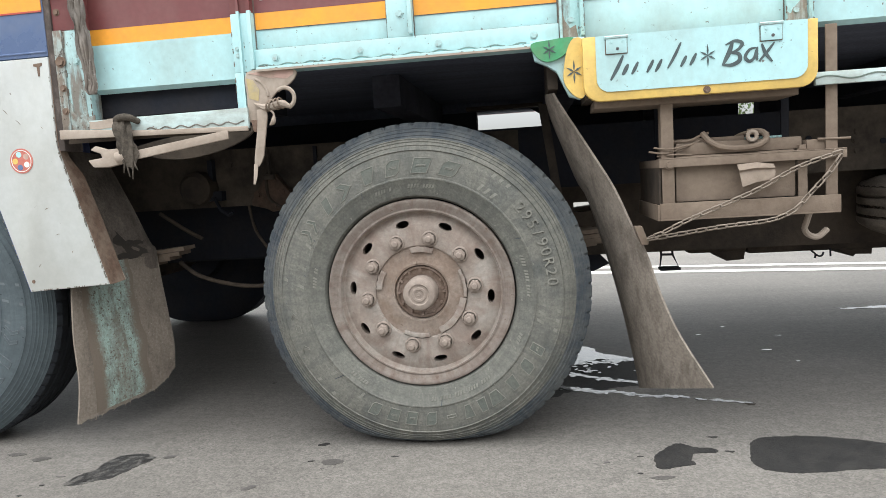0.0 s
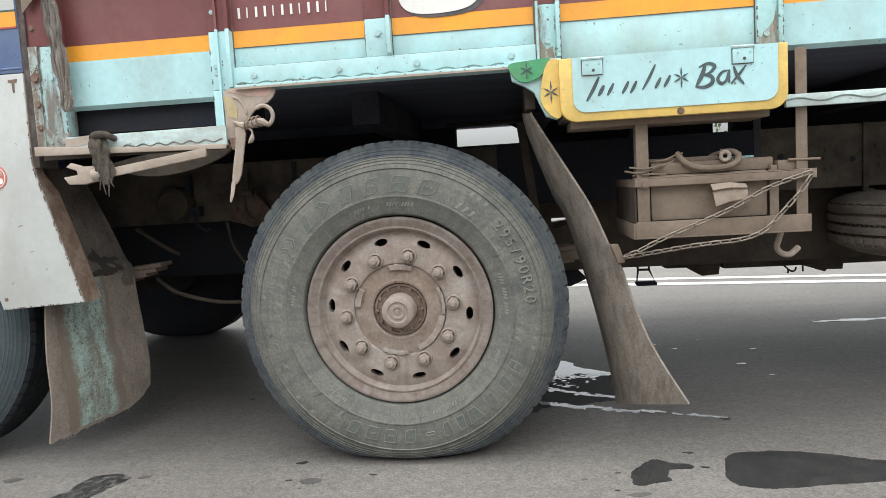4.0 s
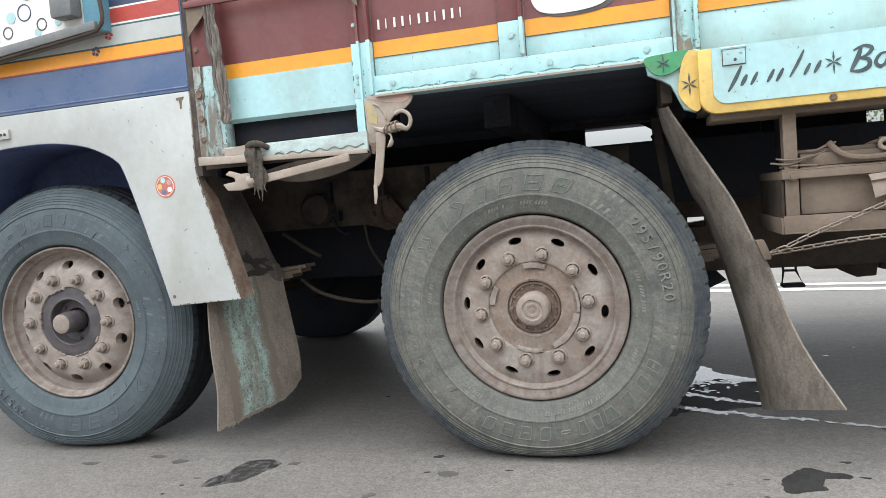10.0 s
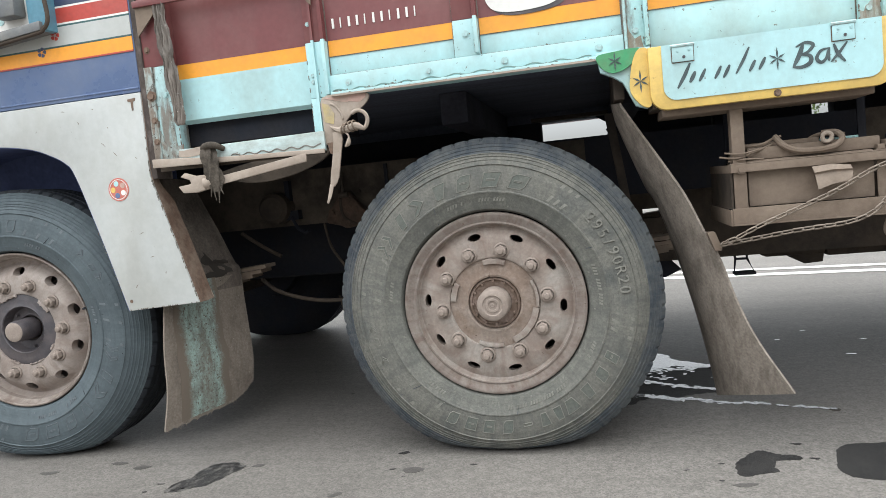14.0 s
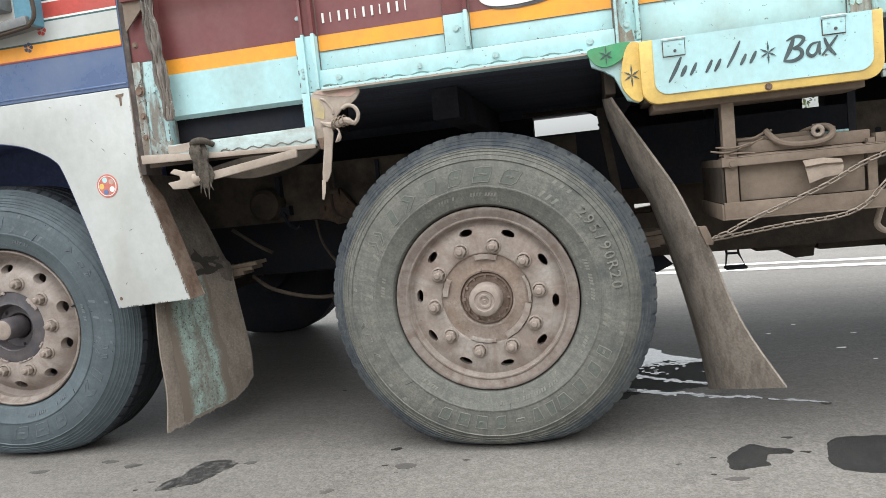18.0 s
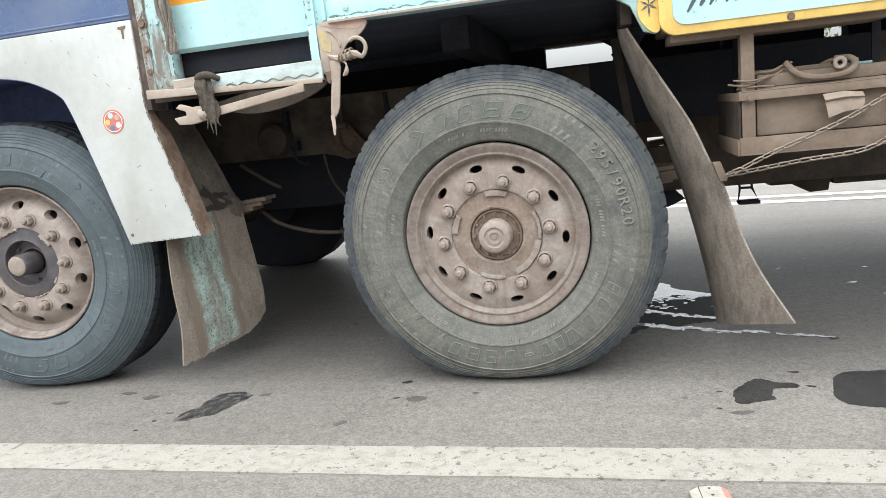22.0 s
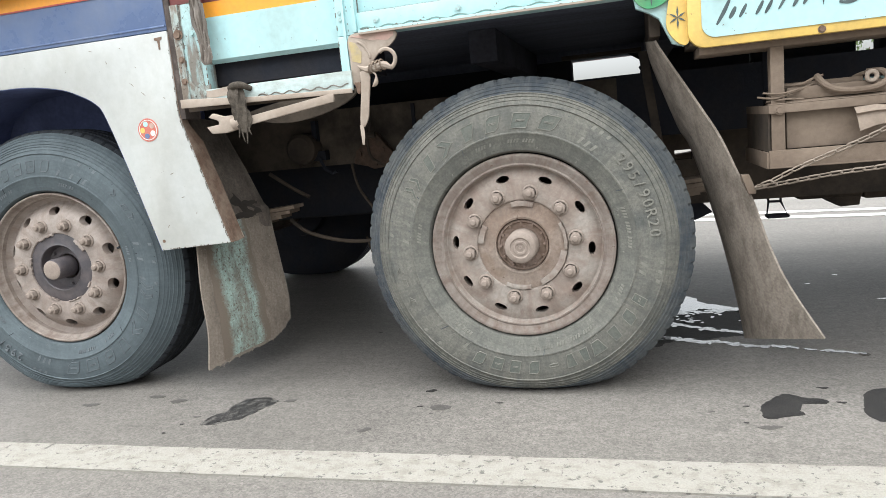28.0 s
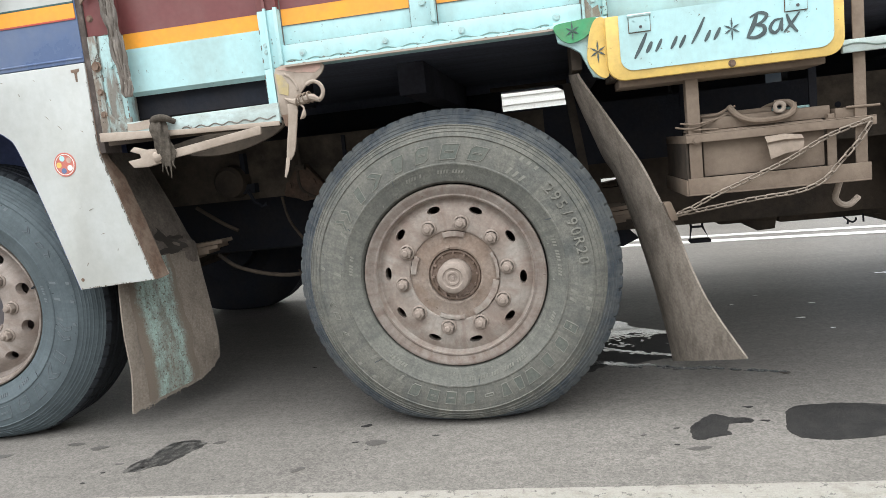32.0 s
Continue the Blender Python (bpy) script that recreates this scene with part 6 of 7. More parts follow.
# upper brackets near the cab
br = part("upper_bracket", Geo().plate([(-1.085, 1.532), (-1.085, 1.553), (-0.82, 1.560), (-0.46, 1.562), (-0.46, 1.540), (-0.82, 1.531)], -0.055, -0.040), M_maroon, truck, "dusty maroon steel strap", bevel=0.003)
part("bracket_gusset", Geo().plate([(-1.082, 1.44), (-1.003, 1.519), (-1.0, 1.532), (-1.082, 1.532)], -0.045, -0.040), M_dust, br)
part("bracket_gusset", Geo().plate([(-0.476, 1.452), (-0.560, 1.541), (-0.476, 1.541)], -0.045, -0.040), M_dust, br)
tarp = Geo()
rows = []
for k, p in enumerate(curve([(-0.998, 0, 1.66), (-0.994, 0, 1.50), (-0.986, 0, 1.39), (-0.977, 0, 1.31), (-0.967, 0, 1.20), (-0.965, 0, 1.142)], 10)):
    w = 0.0235 + 0.004 * math.sin(k * 0.45) - 0.011 * max(0, k - 38) / 12
    rows.append([(p.x + w * u + 0.003 * noise.noise(Vector((k * 0.4, 7, u))), -0.048 + 0.008 * noise.noise(Vector((u * 3.6 + k * 0.10, k * 0.14, 2))) + 0.0045 * noise.noise(Vector((u * 8 + k * 0.22, k * 0.2, 5))), p.z) for u in np.linspace(-1, 1, 25)])
tarp.sheet(rows, 0.003)
thing("plastic_strip", tarp, M_tarp, "crumpled grey plastic strip tied along the post", "plastic wrapping")

# under the body: floor, bearers, chassis
part("body_floor", Geo().box(-1.09, 8.6, 0.04, 2.42, 1.20, 1.235), M_floor, truck, "dark plank floor seen from below")
# solid block in the recess, its near-black colour standing for the shade inside
part("recess_filler", Geo().box(-1.06, -0.52, 0.045, 0.42, 1.08, 1.95), M_under, truck, "near-black block standing for the shaded recess behind the cab")
for x0, x1 in ((-0.20, -0.10), (0.43, 0.52), (0.955, 1.05), (1.78, 1.88), (2.4, 2.5), (3.2, 3.3)):
    part("cross_bearer", Geo().box(x0, x1, 0.42, 2.40, 1.085, 1.199), M_bearer, truck, "dark cross bearer", bevel=0.004)
part("far_runner", Geo().box(-3.0, 8.6, 1.62, 1.70, 1.149, 1.198), M_floor, truck, "dark body runner")
part("shelf_plate", Geo().box(0.06, 0.41, 1.20, 1.26, 1.122, 1.138), M_dust_dark, truck, "grimy plate over the opening", bevel=0.002)
part("shelf_plate", Geo().box(-0.296, -0.205, 1.20, 1.26, 1.131, 1.160), M_dust_dark, truck, "grimy plate", bevel=0.002)
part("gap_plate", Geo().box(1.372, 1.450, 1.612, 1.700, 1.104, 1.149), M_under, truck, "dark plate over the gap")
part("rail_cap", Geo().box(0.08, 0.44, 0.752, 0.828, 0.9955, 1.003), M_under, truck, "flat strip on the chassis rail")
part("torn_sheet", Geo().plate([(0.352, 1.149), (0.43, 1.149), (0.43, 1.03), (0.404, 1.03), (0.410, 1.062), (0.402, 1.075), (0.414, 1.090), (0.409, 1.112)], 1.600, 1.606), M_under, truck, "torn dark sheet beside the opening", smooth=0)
part("headboard", Geo().box(-1.058, -1.030, 0.421, 2.419, 1.236, 1.95), M_maroon, truck, "plain maroon headboard")
part("tailboard", Geo().box(8.601, 8.64, -0.004, 2.46, 1.18, 1.95), M_maroon, truck, "plain maroon tailboard", bevel=0.004)
part("far_side_board", Geo().box(-0.5, 8.6, 2.42, 2.46, 1.20, 1.95), M_maroon, truck, "far side board")
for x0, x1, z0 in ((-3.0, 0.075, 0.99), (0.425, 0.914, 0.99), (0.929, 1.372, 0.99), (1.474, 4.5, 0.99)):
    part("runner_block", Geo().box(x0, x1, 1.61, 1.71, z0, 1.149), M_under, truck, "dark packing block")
# the middle stretch and far rail carry their shade in the near-black colour
for y, x0, x1, mt, label in ((0.75, -3.0, 0.30, M_chassis, "dust-coated steel chassis rail"), (0.75, 0.3001, 1.2999, M_under, "stretch of chassis rail coloured near black for shade"), (0.75, 1.30, 4.5, M_chassis, "dust-coated steel chassis rail"), (1.62, -3.0, 4.5, M_under, "far chassis rail")):
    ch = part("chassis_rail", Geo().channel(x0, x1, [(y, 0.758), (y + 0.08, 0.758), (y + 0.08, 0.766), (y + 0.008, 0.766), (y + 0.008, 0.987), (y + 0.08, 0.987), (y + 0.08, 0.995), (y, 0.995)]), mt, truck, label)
    if y > 1 or mt is M_under:
        continue
    for x, z in ((1.552, 0.902), (1.548, 0.868), (1.552, 0.832), (1.735, 0.905), (1.745, 0.868), (1.748, 0.830), (2.0, 0.93), (2.0, 0.85), (-0.62, 0.80), (-0.66, 0.88), (-0.90, 0.93), (-0.52, 0.93), (-0.52, 0.82)):
        if x0 < x < x1:
            rivet(ch, x, y, z, 0.0105, M_chassis)
    if x0 > 1:
        for x, z in ((1.384, 0.887), (1.646, 0.862)):
            part("bolt_hole", Geo().lathe([(0.0001, y - 0.0025), (0.011, y - 0.0025), (0.011, y)], 14, (x, 0, z)), M_under, ch, "dark bolt hole")
        part("joint_plate", Geo().box(1.68, 1.70, y - 0.012, y - 0.0005, 0.735, 0.998), M_chassis, ch, "riveted joint plate", bevel=0.002)
        part("stud", Geo().box(1.672, 1.71, y - 0.03, y - 0.0125, 0.738, 0.747).box(1.682, 1.70, y - 0.028, y - 0.014, 0.722, 0.7375), M_chassis, ch, "bolt under the joint")
for x in (-2.6, -0.95, 0.8, 2.4):
    part("cross_member", Geo().box(x, x + 0.12, 0.76, 1.62, 0.80, 0.93), M_dust_dark, truck, "grimy cross member", bevel=0.004)
for x in (-1.76, 0.0):
    part("axle", Geo().tube([(x, 0.25, 0.47), (x, 0.5, 0.42), (x, 1.9, 0.42), (x, 2.1, 0.47)], 0.055, 10), M_dust_dark, truck, "grimy axle beam")
    for y in (0.45, 1.86):
        leaves = [(0.56, 0.590), (0.54, 0.572), (0.50, 0.554), (0.44, 0.536), (0.36, 0.518)]
        mid = x + 0.12 if x == 0.0 else x + 0.24
        first = None
        for k, (half, z) in enumerate(leaves):
            g = Geo()
            g.sheet([[(mid + half * t, yy, z + 0.03 * t * t) for t in np.linspace(-1, 1, 9)] for yy in (y - 0.045, y + 0.045)], 0.014)
            if first is None:
                first = part("leaf_spring", g, M_dust, truck, "dusty leaf spring pack")
            else:
                part("leaf", g, M_dust, first)
part("spring_bracket", Geo().plate([(-0.80, 0.757), (-0.74, 0.742), (-0.715, 0.728), (-0.66, 0.735), (-0.62, 0.79), (-0.655, 0.83), (-0.694, 0.882), (-0.735, 0.872), (-0.775, 0.820), (-0.80, 0.778)], 0.70, 0.748), M_bracket, truck, "rusty spring bracket with bolts", bevel=0.006)
for x, z in ((-0.772, 0.800), (-0.667, 0.808), (-0.70, 0.862), (-0.705, 0.752)):
    rivet(truck, x, 0.70, z, 0.014, M_bracket, "bracket_bolt")
part("bracket_rod", Geo().tube([(-0.70, 0.66, 0.985), (-0.70, 0.66, 0.87)], 0.006).tube([(-0.72, 0.66, 0.87), (-0.68, 0.66, 0.87)], 0.012), M_chassis, truck, "short rod with a nut")
part("rail_strut", Geo().box(-0.986, -0.966, 0.715, 0.748, 0.80, 0.955).box(-1.0, -0.93, 0.705, 0.748, 0.785, 0.825).tube([(-0.96, 0.70, 0.80), (-0.93, 0.69, 0.745), (-0.90, 0.69, 0.725), (-0.88, 0.69, 0.735)], 0.007), M_under, truck, "dark strut with a hooked rod on the chassis rail")
part("rail_strut", Geo().box(-0.536, -0.522, 0.735, 0.748, 0.83, 0.985), M_under, truck, "dark upright strip on the chassis rail")
part("brake_pot", Geo().lathe([(0.0001, 0.66), (0.05, 0.66), (0.066, 0.675), (0.07, 0.72), (0.07, 0.749)], 24, (-1.03, 0, 0.84)), M_dust_dark, truck, "round brake chamber")
for pts, r in (((( -1.03, 0.5, 0.56), (-0.95, 0.5, 0.50), (-0.80, 0.52, 0.455), (-0.66, 0.55, 0.45), (-0.4, 0.6, 0.47)), 0.008), (((-0.78, 0.62, 0.76), (-0.76, 0.62, 0.66), (-0.70, 0.62, 0.56), (-0.68, 0.62, 0.49)), 0.006), (((-0.72, 0.70, 0.95), (-0.73, 0.70, 0.85), (-0.72, 0.70, 0.78), (-0.66, 0.70, 0.74), (-0.64, 0.70, 0.75)), 0.007), (((-0.90, 1.0, 0.40), (-0.88, 1.0, 0.32), (-0.84, 1.0, 0.22)), 0.005), (((-1.15, 0.6, 0.75), (-1.05, 0.6, 0.68), (-0.98, 0.6, 0.64)), 0.008)):
    part("brake_hose", Geo().tube(curve(pts), r), M_dust_dark, truck, "thin dusty hose")
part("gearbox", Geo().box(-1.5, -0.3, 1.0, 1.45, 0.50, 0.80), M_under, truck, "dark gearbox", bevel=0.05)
part("prop_shaft", Geo().tube([(-0.3, 1.2, 0.56), (4.2, 1.2, 0.52)], 0.05, 12), M_dust_dark, truck, "propeller shaft")

# tanks and steel under the middle
tank = part("air_tank", Geo().box(1.0, 1.244, 1.05, 1.35, 0.432, 0.74).box(1.245, 2.1, 1.05, 1.35, 0.421, 0.74), M_dust_dark, truck, "dark tank under the chassis", bevel=0.015)
part("tank_foot", Geo().plate([(1.10, 0.434), (1.161, 0.393), (1.232, 0.397), (1.238, 0.434)], 1.06, 1.3), M_dust_dark, tank, "slanted tank foot", bevel=0.003)
part("tank_foot", Geo().plate([(1.61, 0.425), (1.672, 0.388), (1.682, 0.399), (1.745, 0.397), (1.748, 0.425)], 1.06, 1.3), M_dust_dark, tank, "slanted tank foot", bevel=0.003)
part("under_beam", Geo().box(0.12, 0.515, 0.95, 1.02, 0.46, 0.775).box(0.585, 2.2, 0.95, 1.02, 0.46, 0.775).box(0.515, 0.585, 0.95, 1.02, 0.46, 0.645).box(0.515, 0.585, 0.95, 1.02, 0.686, 0.775), M_dust_dark, truck, "dark under beam")
part("skid_plate", Geo().plate([(0.40, 0.50), (0.583, 0.495), (0.664, 0.409), (0.595, 0.378), (0.40, 0.38)], 1.03, 1.05), M_under, truck, "dark pointed plate", bevel=0.002)
for k in range(4):
    part("rear_leaf", Geo().box(0.40, 0.598 - 0.012 * k, 0.56, 0.63, 0.548 + 0.0155 * k, 0.5605 + 0.0155 * k), M_dust, truck, "dusty spring leaf end", bevel=0.002)
st = part("foot_stirrup", Geo().tube([(0.875, 1.0, 0.462), (0.878, 1.0, 0.441), (0.870, 1.0, 0.384), (0.950, 1.0, 0.382), (0.924, 1.0, 0.440), (0.924, 1.0, 0.462)], 0.005).tube([(0.878, 1.0, 0.441), (0.924, 1.0, 0.440)], 0.005), M_under, truck, "small steel stirrup step")
part("tread_pad", Geo().box(0.868, 0.952, 0.97, 1.03, 0.374, 0.387), M_under, st, "ribbed tread", bevel=0.003)
for pts in (((1.49, 1.02, 0.43), (1.492, 1.02, 0.425), (1.506, 1.02, 0.412), (1.504, 1.02, 0.395)), ((1.506, 1.02, 0.412), (1.522, 1.02, 0.402), (1.535, 1.02, 0.408), (1.538, 1.02, 0.42)), ((1.565, 1.02, 0.435), (1.566, 1.02, 0.400))):
    part("loose_wire", Geo().tube(curve(pts, 3), 0.004, 6), M_under, tank, "loose hanging wire")
part("hook", Geo().tube(curve([(1.150, 0.10, 0.665), (1.140, 0.10, 0.635), (1.134, 0.10, 0.61), (1.148, 0.10, 0.592), (1.172, 0.10, 0.588), (1.198, 0.10, 0.610)]), [0.009] * 25 + [0.007]), M_dust_light, truck, "bare steel hook")

# battery cage with its battery boxes
cage = part("battery_cage", Geo().box(0.708, 0.742, -0.040, -0.034, 0.672, 1.00).box(0.708, 0.714, -0.034, 0.0, 0.672, 1.00), M_dust, truck, "dusty steel angle cage", bevel=0.0015)
part("cage_post", Geo().box(1.140, 1.170, -0.040, -0.034, 0.672, 1.17).box(1.164, 1.170, -0.034, 0.0, 0.672, 1.17), M_dust, cage, bevel=0.0015)
part("cage_post", Geo().box(1.072, 1.096, -0.030, -0.024, 0.70, 0.845), M_dust, cage, bevel=0.0015)
part("cage_sill", Geo().box(0.700, 1.176, -0.047, -0.041, 0.671, 0.716).box(0.700, 1.176, -0.047, 0.32, 0.667, 0.672), M_dust, cage, "front sill angle", bevel=0.0015)
part("cage_side", Geo().box(0.694, 0.700, -0.045, 0.32, 0.667, 0.712), M_dust, cage, bevel=0.0015)
part("cage_rail", Geo().box(0.700, 1.190, -0.050, -0.042, 0.815, 0.840).box(0.700, 1.190, -0.050, -0.02, 0.836, 0.841), M_dust, cage, "upper rail", bevel=0.0015)
part("cage_rail", Geo().box(0.700, 0.706, -0.042, 0.32, 0.815, 0.838), M_dust, cage, bevel=0.0015)
# side panel darker than the cage: its shade is put into the colour
part("cage_panel", Geo().box(0.7005, 0.7065, -0.03, 0.31, 0.713, 0.834), M_dust_dark, cage, "dusty side panel, coloured darker for its shade")
rivet(cage, 0.727, -0.050, 0.822, 0.010, M_dust)
rivet(cage, 1.166, -0.050, 0.828, 0.011, M_dust)
# hangers take the near-black colour for the shade behind the cage
for x in (0.76, 1.15):
    part("cage_hanger", Geo().box(x - 0.012, x + 0.012, 0.30, 0.308, 0.67, 1.19), M_under, cage, bevel=0.0015)
bat = thing("battery", Geo().box(0.748, 1.068, -0.022, 0.29, 0.716, 0.845), M_dust, "dust-covered battery standing in the steel cage", "battery", bevel=0.006)
part("battery_lid", Geo().box(0.752, 1.090, -0.010, 0.29, 0.8455, 0.880), M_dust, bat, "dusty lid", bevel=0.006)
part("terminal", Geo().tube([(0.957 + 0.012 * math.cos(a), -0.016, 0.889 + 0.012 * math.sin(a)) for a in np.linspace(0, 6.28, 17)], 0.006, 8), M_dust_light, bat, "round clamp")
for pts, r in ((((0.828, 0.0, 0.905), (0.846, -0.02, 0.878), (0.879, -0.03, 0.861), (0.934, -0.03, 0.857), (0.973, -0.03, 0.864), (0.994, -0.02, 0.882), (0.985, 0.0, 0.900), (0.955, 0.02, 0.902)), 0.0085), (((0.745, 0.0, 0.886), (0.79, -0.01, 0.887), (0.82, 0.0, 0.898), (0.845, 0.0, 0.905)), 0.0035), (((0.68, -0.01, 0.862), (0.72, -0.045, 0.855), (0.77, -0.02, 0.868), (0.82, 0.0, 0.885)), 0.0028), (((0.69, -0.03, 0.872), (0.73, -0.05, 0.866), (0.78, -0.03, 0.874)), 0.0025), (((0.70, -0.02, 0.848), (0.74, -0.05, 0.850), (0.79, -0.03, 0.847)), 0.0025), (((0.93, 0.05, 0.890), (0.96, 0.04, 0.900), (1.02, 0.05, 0.894)), 0.006)):
    part("battery_cable", Geo().tube(curve(pts), r), M_dust, bat, "dusty cable")
part("clamp_bar", Geo().box(0.755, 0.95, 0.03, 0.05, 0.8805, 0.893), M_dust, bat, "dusty clamp bar", bevel=0.002)
for x0, x1, z in ((1.075, 1.092, 0.856), (1.094, 1.145, 0.868)):
    part("cage_ledge", Geo().box(x0, x1, -0.032, 0.02, 0.8415, z), M_dust, cage, bevel=0.001)
part("cage_rod", Geo().tube([(1.12, -0.036, 0.868), (1.20, -0.046, 0.866)], 0.0035), M_dust, cage, "thin rod")
part("battery_strap", Geo().box(0.90, 1.06, 0.06, 0.10, 0.881, 0.888), M_teal_rust, bat, bevel=0.002)
card = Geo().sheet([[(0.905, -0.052, 0.812), (0.955, -0.054, 0.815), (1.000, -0.052, 0.808)], [(0.909, -0.060, 0.796), (0.955, -0.061, 0.801), (1.002, -0.061, 0.798)], [(0.911, -0.052, 0.791), (0.955, -0.0525, 0.796), (1.003, -0.055, 0.795)], [(0.912, -0.058, 0.780), (0.955, -0.056, 0.784), (1.003, -0.060, 0.786)], [(0.918, -0.056, 0.750), (0.955, -0.060, 0.762), (1.000, -0.056, 0.768)]], 0.003)
thing("card_scrap", card, M_paper, "torn dusty card stuck on the battery cage", "litter")


# unseen blocks along the far side, added to shade the road under the truck
part("far_side_blocker", Geo().box(0.66, 2.2, 2.10, 2.43, 0.78, 0.985).box(2.26, 4.4, 2.12, 2.43, 0.78, 0.985), M_under, truck, "unseen far side block, added to shade the road")
part("far_low_blocker", Geo().box(-1.18, -0.58, 1.95, 2.40, 0.46, 0.96), M_under, truck, "unseen lower far side block, added to shade the road", bevel=0.03)
# spare tyre lying flat under the chassis
SPARE_AT = pose(2.075, 0.66, 0.515, 90, 0, 0) @ Matrix.Diagonal((1, 0.74, 1, 1))
spare = part("spare_tyre", TYRE_FREE, M_flap, truck, "spare tyre lying flat under the chassis", m=SPARE_AT)
part("spare_hub", Geo().lathe([(0.0001, 0.1), (0.28, 0.1), (0.28, 0.2), (0.0001, 0.2)], 24), M_dust_dark, spare)
for dy, amp in ((0.0, 0.012), (0.098, 0.003), (-0.049, 0.003)):
    part("tread_groove", Geo().tube([(0.5085 * math.sin(a), 0.1475 + dy + amp * (1 if k % 2 else -1), 0.5085 * math.cos(a)) for k, a in enumerate(np.linspace(0, 2 * math.pi, 140))], 0.004, 5), M_dust_dark, spare, "zigzag groove")


# rear mudflap of the second wheel, drawn back by a chain
def rear_flap():
    near = curve([(x, 0.03, z) for x, z in ((0.420, 1.05), (0.442, 1.009), (0.527, 0.866), (0.585, 0.763), (0.630, 0.655), (0.668, 0.573), (0.709, 0.440), (0.761, 0.316), (0.851, 0.160))], 4)
    far = curve([(x, 0.36, z) for x, z in ((0.424, 1.08), (0.439, 0.98), (0.494, 0.801), (0.533, 0.724), (0.581, 0.561), (0.606, 0.466), (0.634, 0.345), (0.664, 0.190), (0.684, 0.060))], 4)
    g = Geo()
    g.sheet([[a.lerp(b, t) - Vector(((0.020 + 0.0006 * i) * math.sin(math.pi * t) + 0.0016 * math.sin(t * 31) * max(0, 1 - abs(t - 0.5) * 3.2) * (0.3 + 0.7 * math.sin(min(i / 9, 3.14))), 0, 0)) for t in np.linspace(0, 1, 41)] for i, (a, b) in enumerate(zip(near, far))], 0.007)
    f = part("mudflap", g, M_flap_rear, truck, "worn brown rubber mudflap, curved backwards", smooth=60)
    part("flap_clip", Geo().plate([(0.634, 0.652), (0.656, 0.652), (0.673, 0.606), (0.672, 0.596), (0.653, 0.596)], 0.002, 0.030), M_dust, f, "steel clip holding the chain", bevel=0.003)
    return f


rear_flap()
part("flap_hanger", Geo().box(0.405, 0.435, 0.02, 0.42, 1.06, 1.20), M_dust_dark, truck, "dark flap hanger", bevel=0.003)
part("flap_stay", Geo().plate([(0.38, 1.06), (0.41, 1.06), (0.45, 0.74), (0.42, 0.74)], 0.45, 0.462), M_dust_dark, truck, "dusty riveted stay", bevel=0.002)


# chain from the flap clip to the cage
def chain_along(pts, n, name):
    line = curve(pts, 12)
    length = [0.0]
    for a, b in zip(line, line[1:]):
        length.append(length[-1] + (b - a).length)
    out = []
    for i in range(n):
        s = length[-1] * (i + 0.5) / n
        k = next(j for j in range(1, len(length)) if length[j] >= s)
        u = (s - length[k - 1]) / max(length[k] - length[k - 1], 1e-9)
        out.append((line[k - 1].lerp(line[k], u), (line[k] - line[k - 1]).normalized()))
    return out


a, b = 0.0105, 0.0062
LINK = Geo().tube([(a * (1 if math.cos(t) > 0 else -1) * 0.8 + b * math.cos(t), b * math.sin(t), 0) for t in np.linspace(0.01, 2 * math.pi - 0.01, 13)], 0.0025, 6, closed=True).mesh("link", M_chain, smooth=60)
chain = tagged(new("chain"), "dusty steel chain from mudflap to battery cage", "chain")
for run in (chain_along([(0.668, -0.02, 0.619), (0.695, -0.056, 0.632), (0.775, -0.064, 0.670), (0.949, -0.062, 0.739), (1.06, -0.064, 0.796), (1.172, -0.064, 0.832)], 20, ""), chain_along([(0.668, -0.02, 0.615), (0.75, -0.04, 0.628), (0.832, -0.05, 0.640), (0.885, -0.062, 0.647), (0.977, -0.064, 0.655), (1.029, -0.064, 0.670), (1.062, -0.064, 0.692), (1.089, -0.064, 0.722), (1.14, -0.064, 0.778), (1.170, -0.064, 0.822)], 22, "")):
    for i, (p, d) in enumerate(run):
        ob = new("link", LINK)
        ob.parent = chain
        ob.matrix_local = Matrix.Translation(p) @ d.to_track_quat("X", "Z").to_matrix().to_4x4() @ pose(0, 0, 0, 90 * (i % 2) + 35)

# spanner tied under the step rail with a rag
sp = thing("spanner", Geo().plate([(-0.880, 0.932), (-0.870, 0.960), (-0.540, 1.006), (-0.542, 0.979)], -0.060, -0.048), M_dust_light, "long dusty spanner tied under the rail", "spanner", bevel=0.003)
part("jaw", Geo().plate([(-0.87, 0.930), (-0.86, 0.960), (-0.890, 0.974), (-0.93, 0.973), (-0.968, 0.986), (-0.984, 0.974), (-0.950, 0.961), (-0.948, 0.949), (-0.995, 0.944), (-0.978, 0.921), (-0.93, 0.919)], -0.064, -0.044), M_dust_light, sp, "open jaw", bevel=0.004)
part("collar", Geo().tube([(-0.900, -0.055, 0.945), (-0.862, -0.055, 0.952)], 0.020, 14), M_dust_light, sp, "round collar")
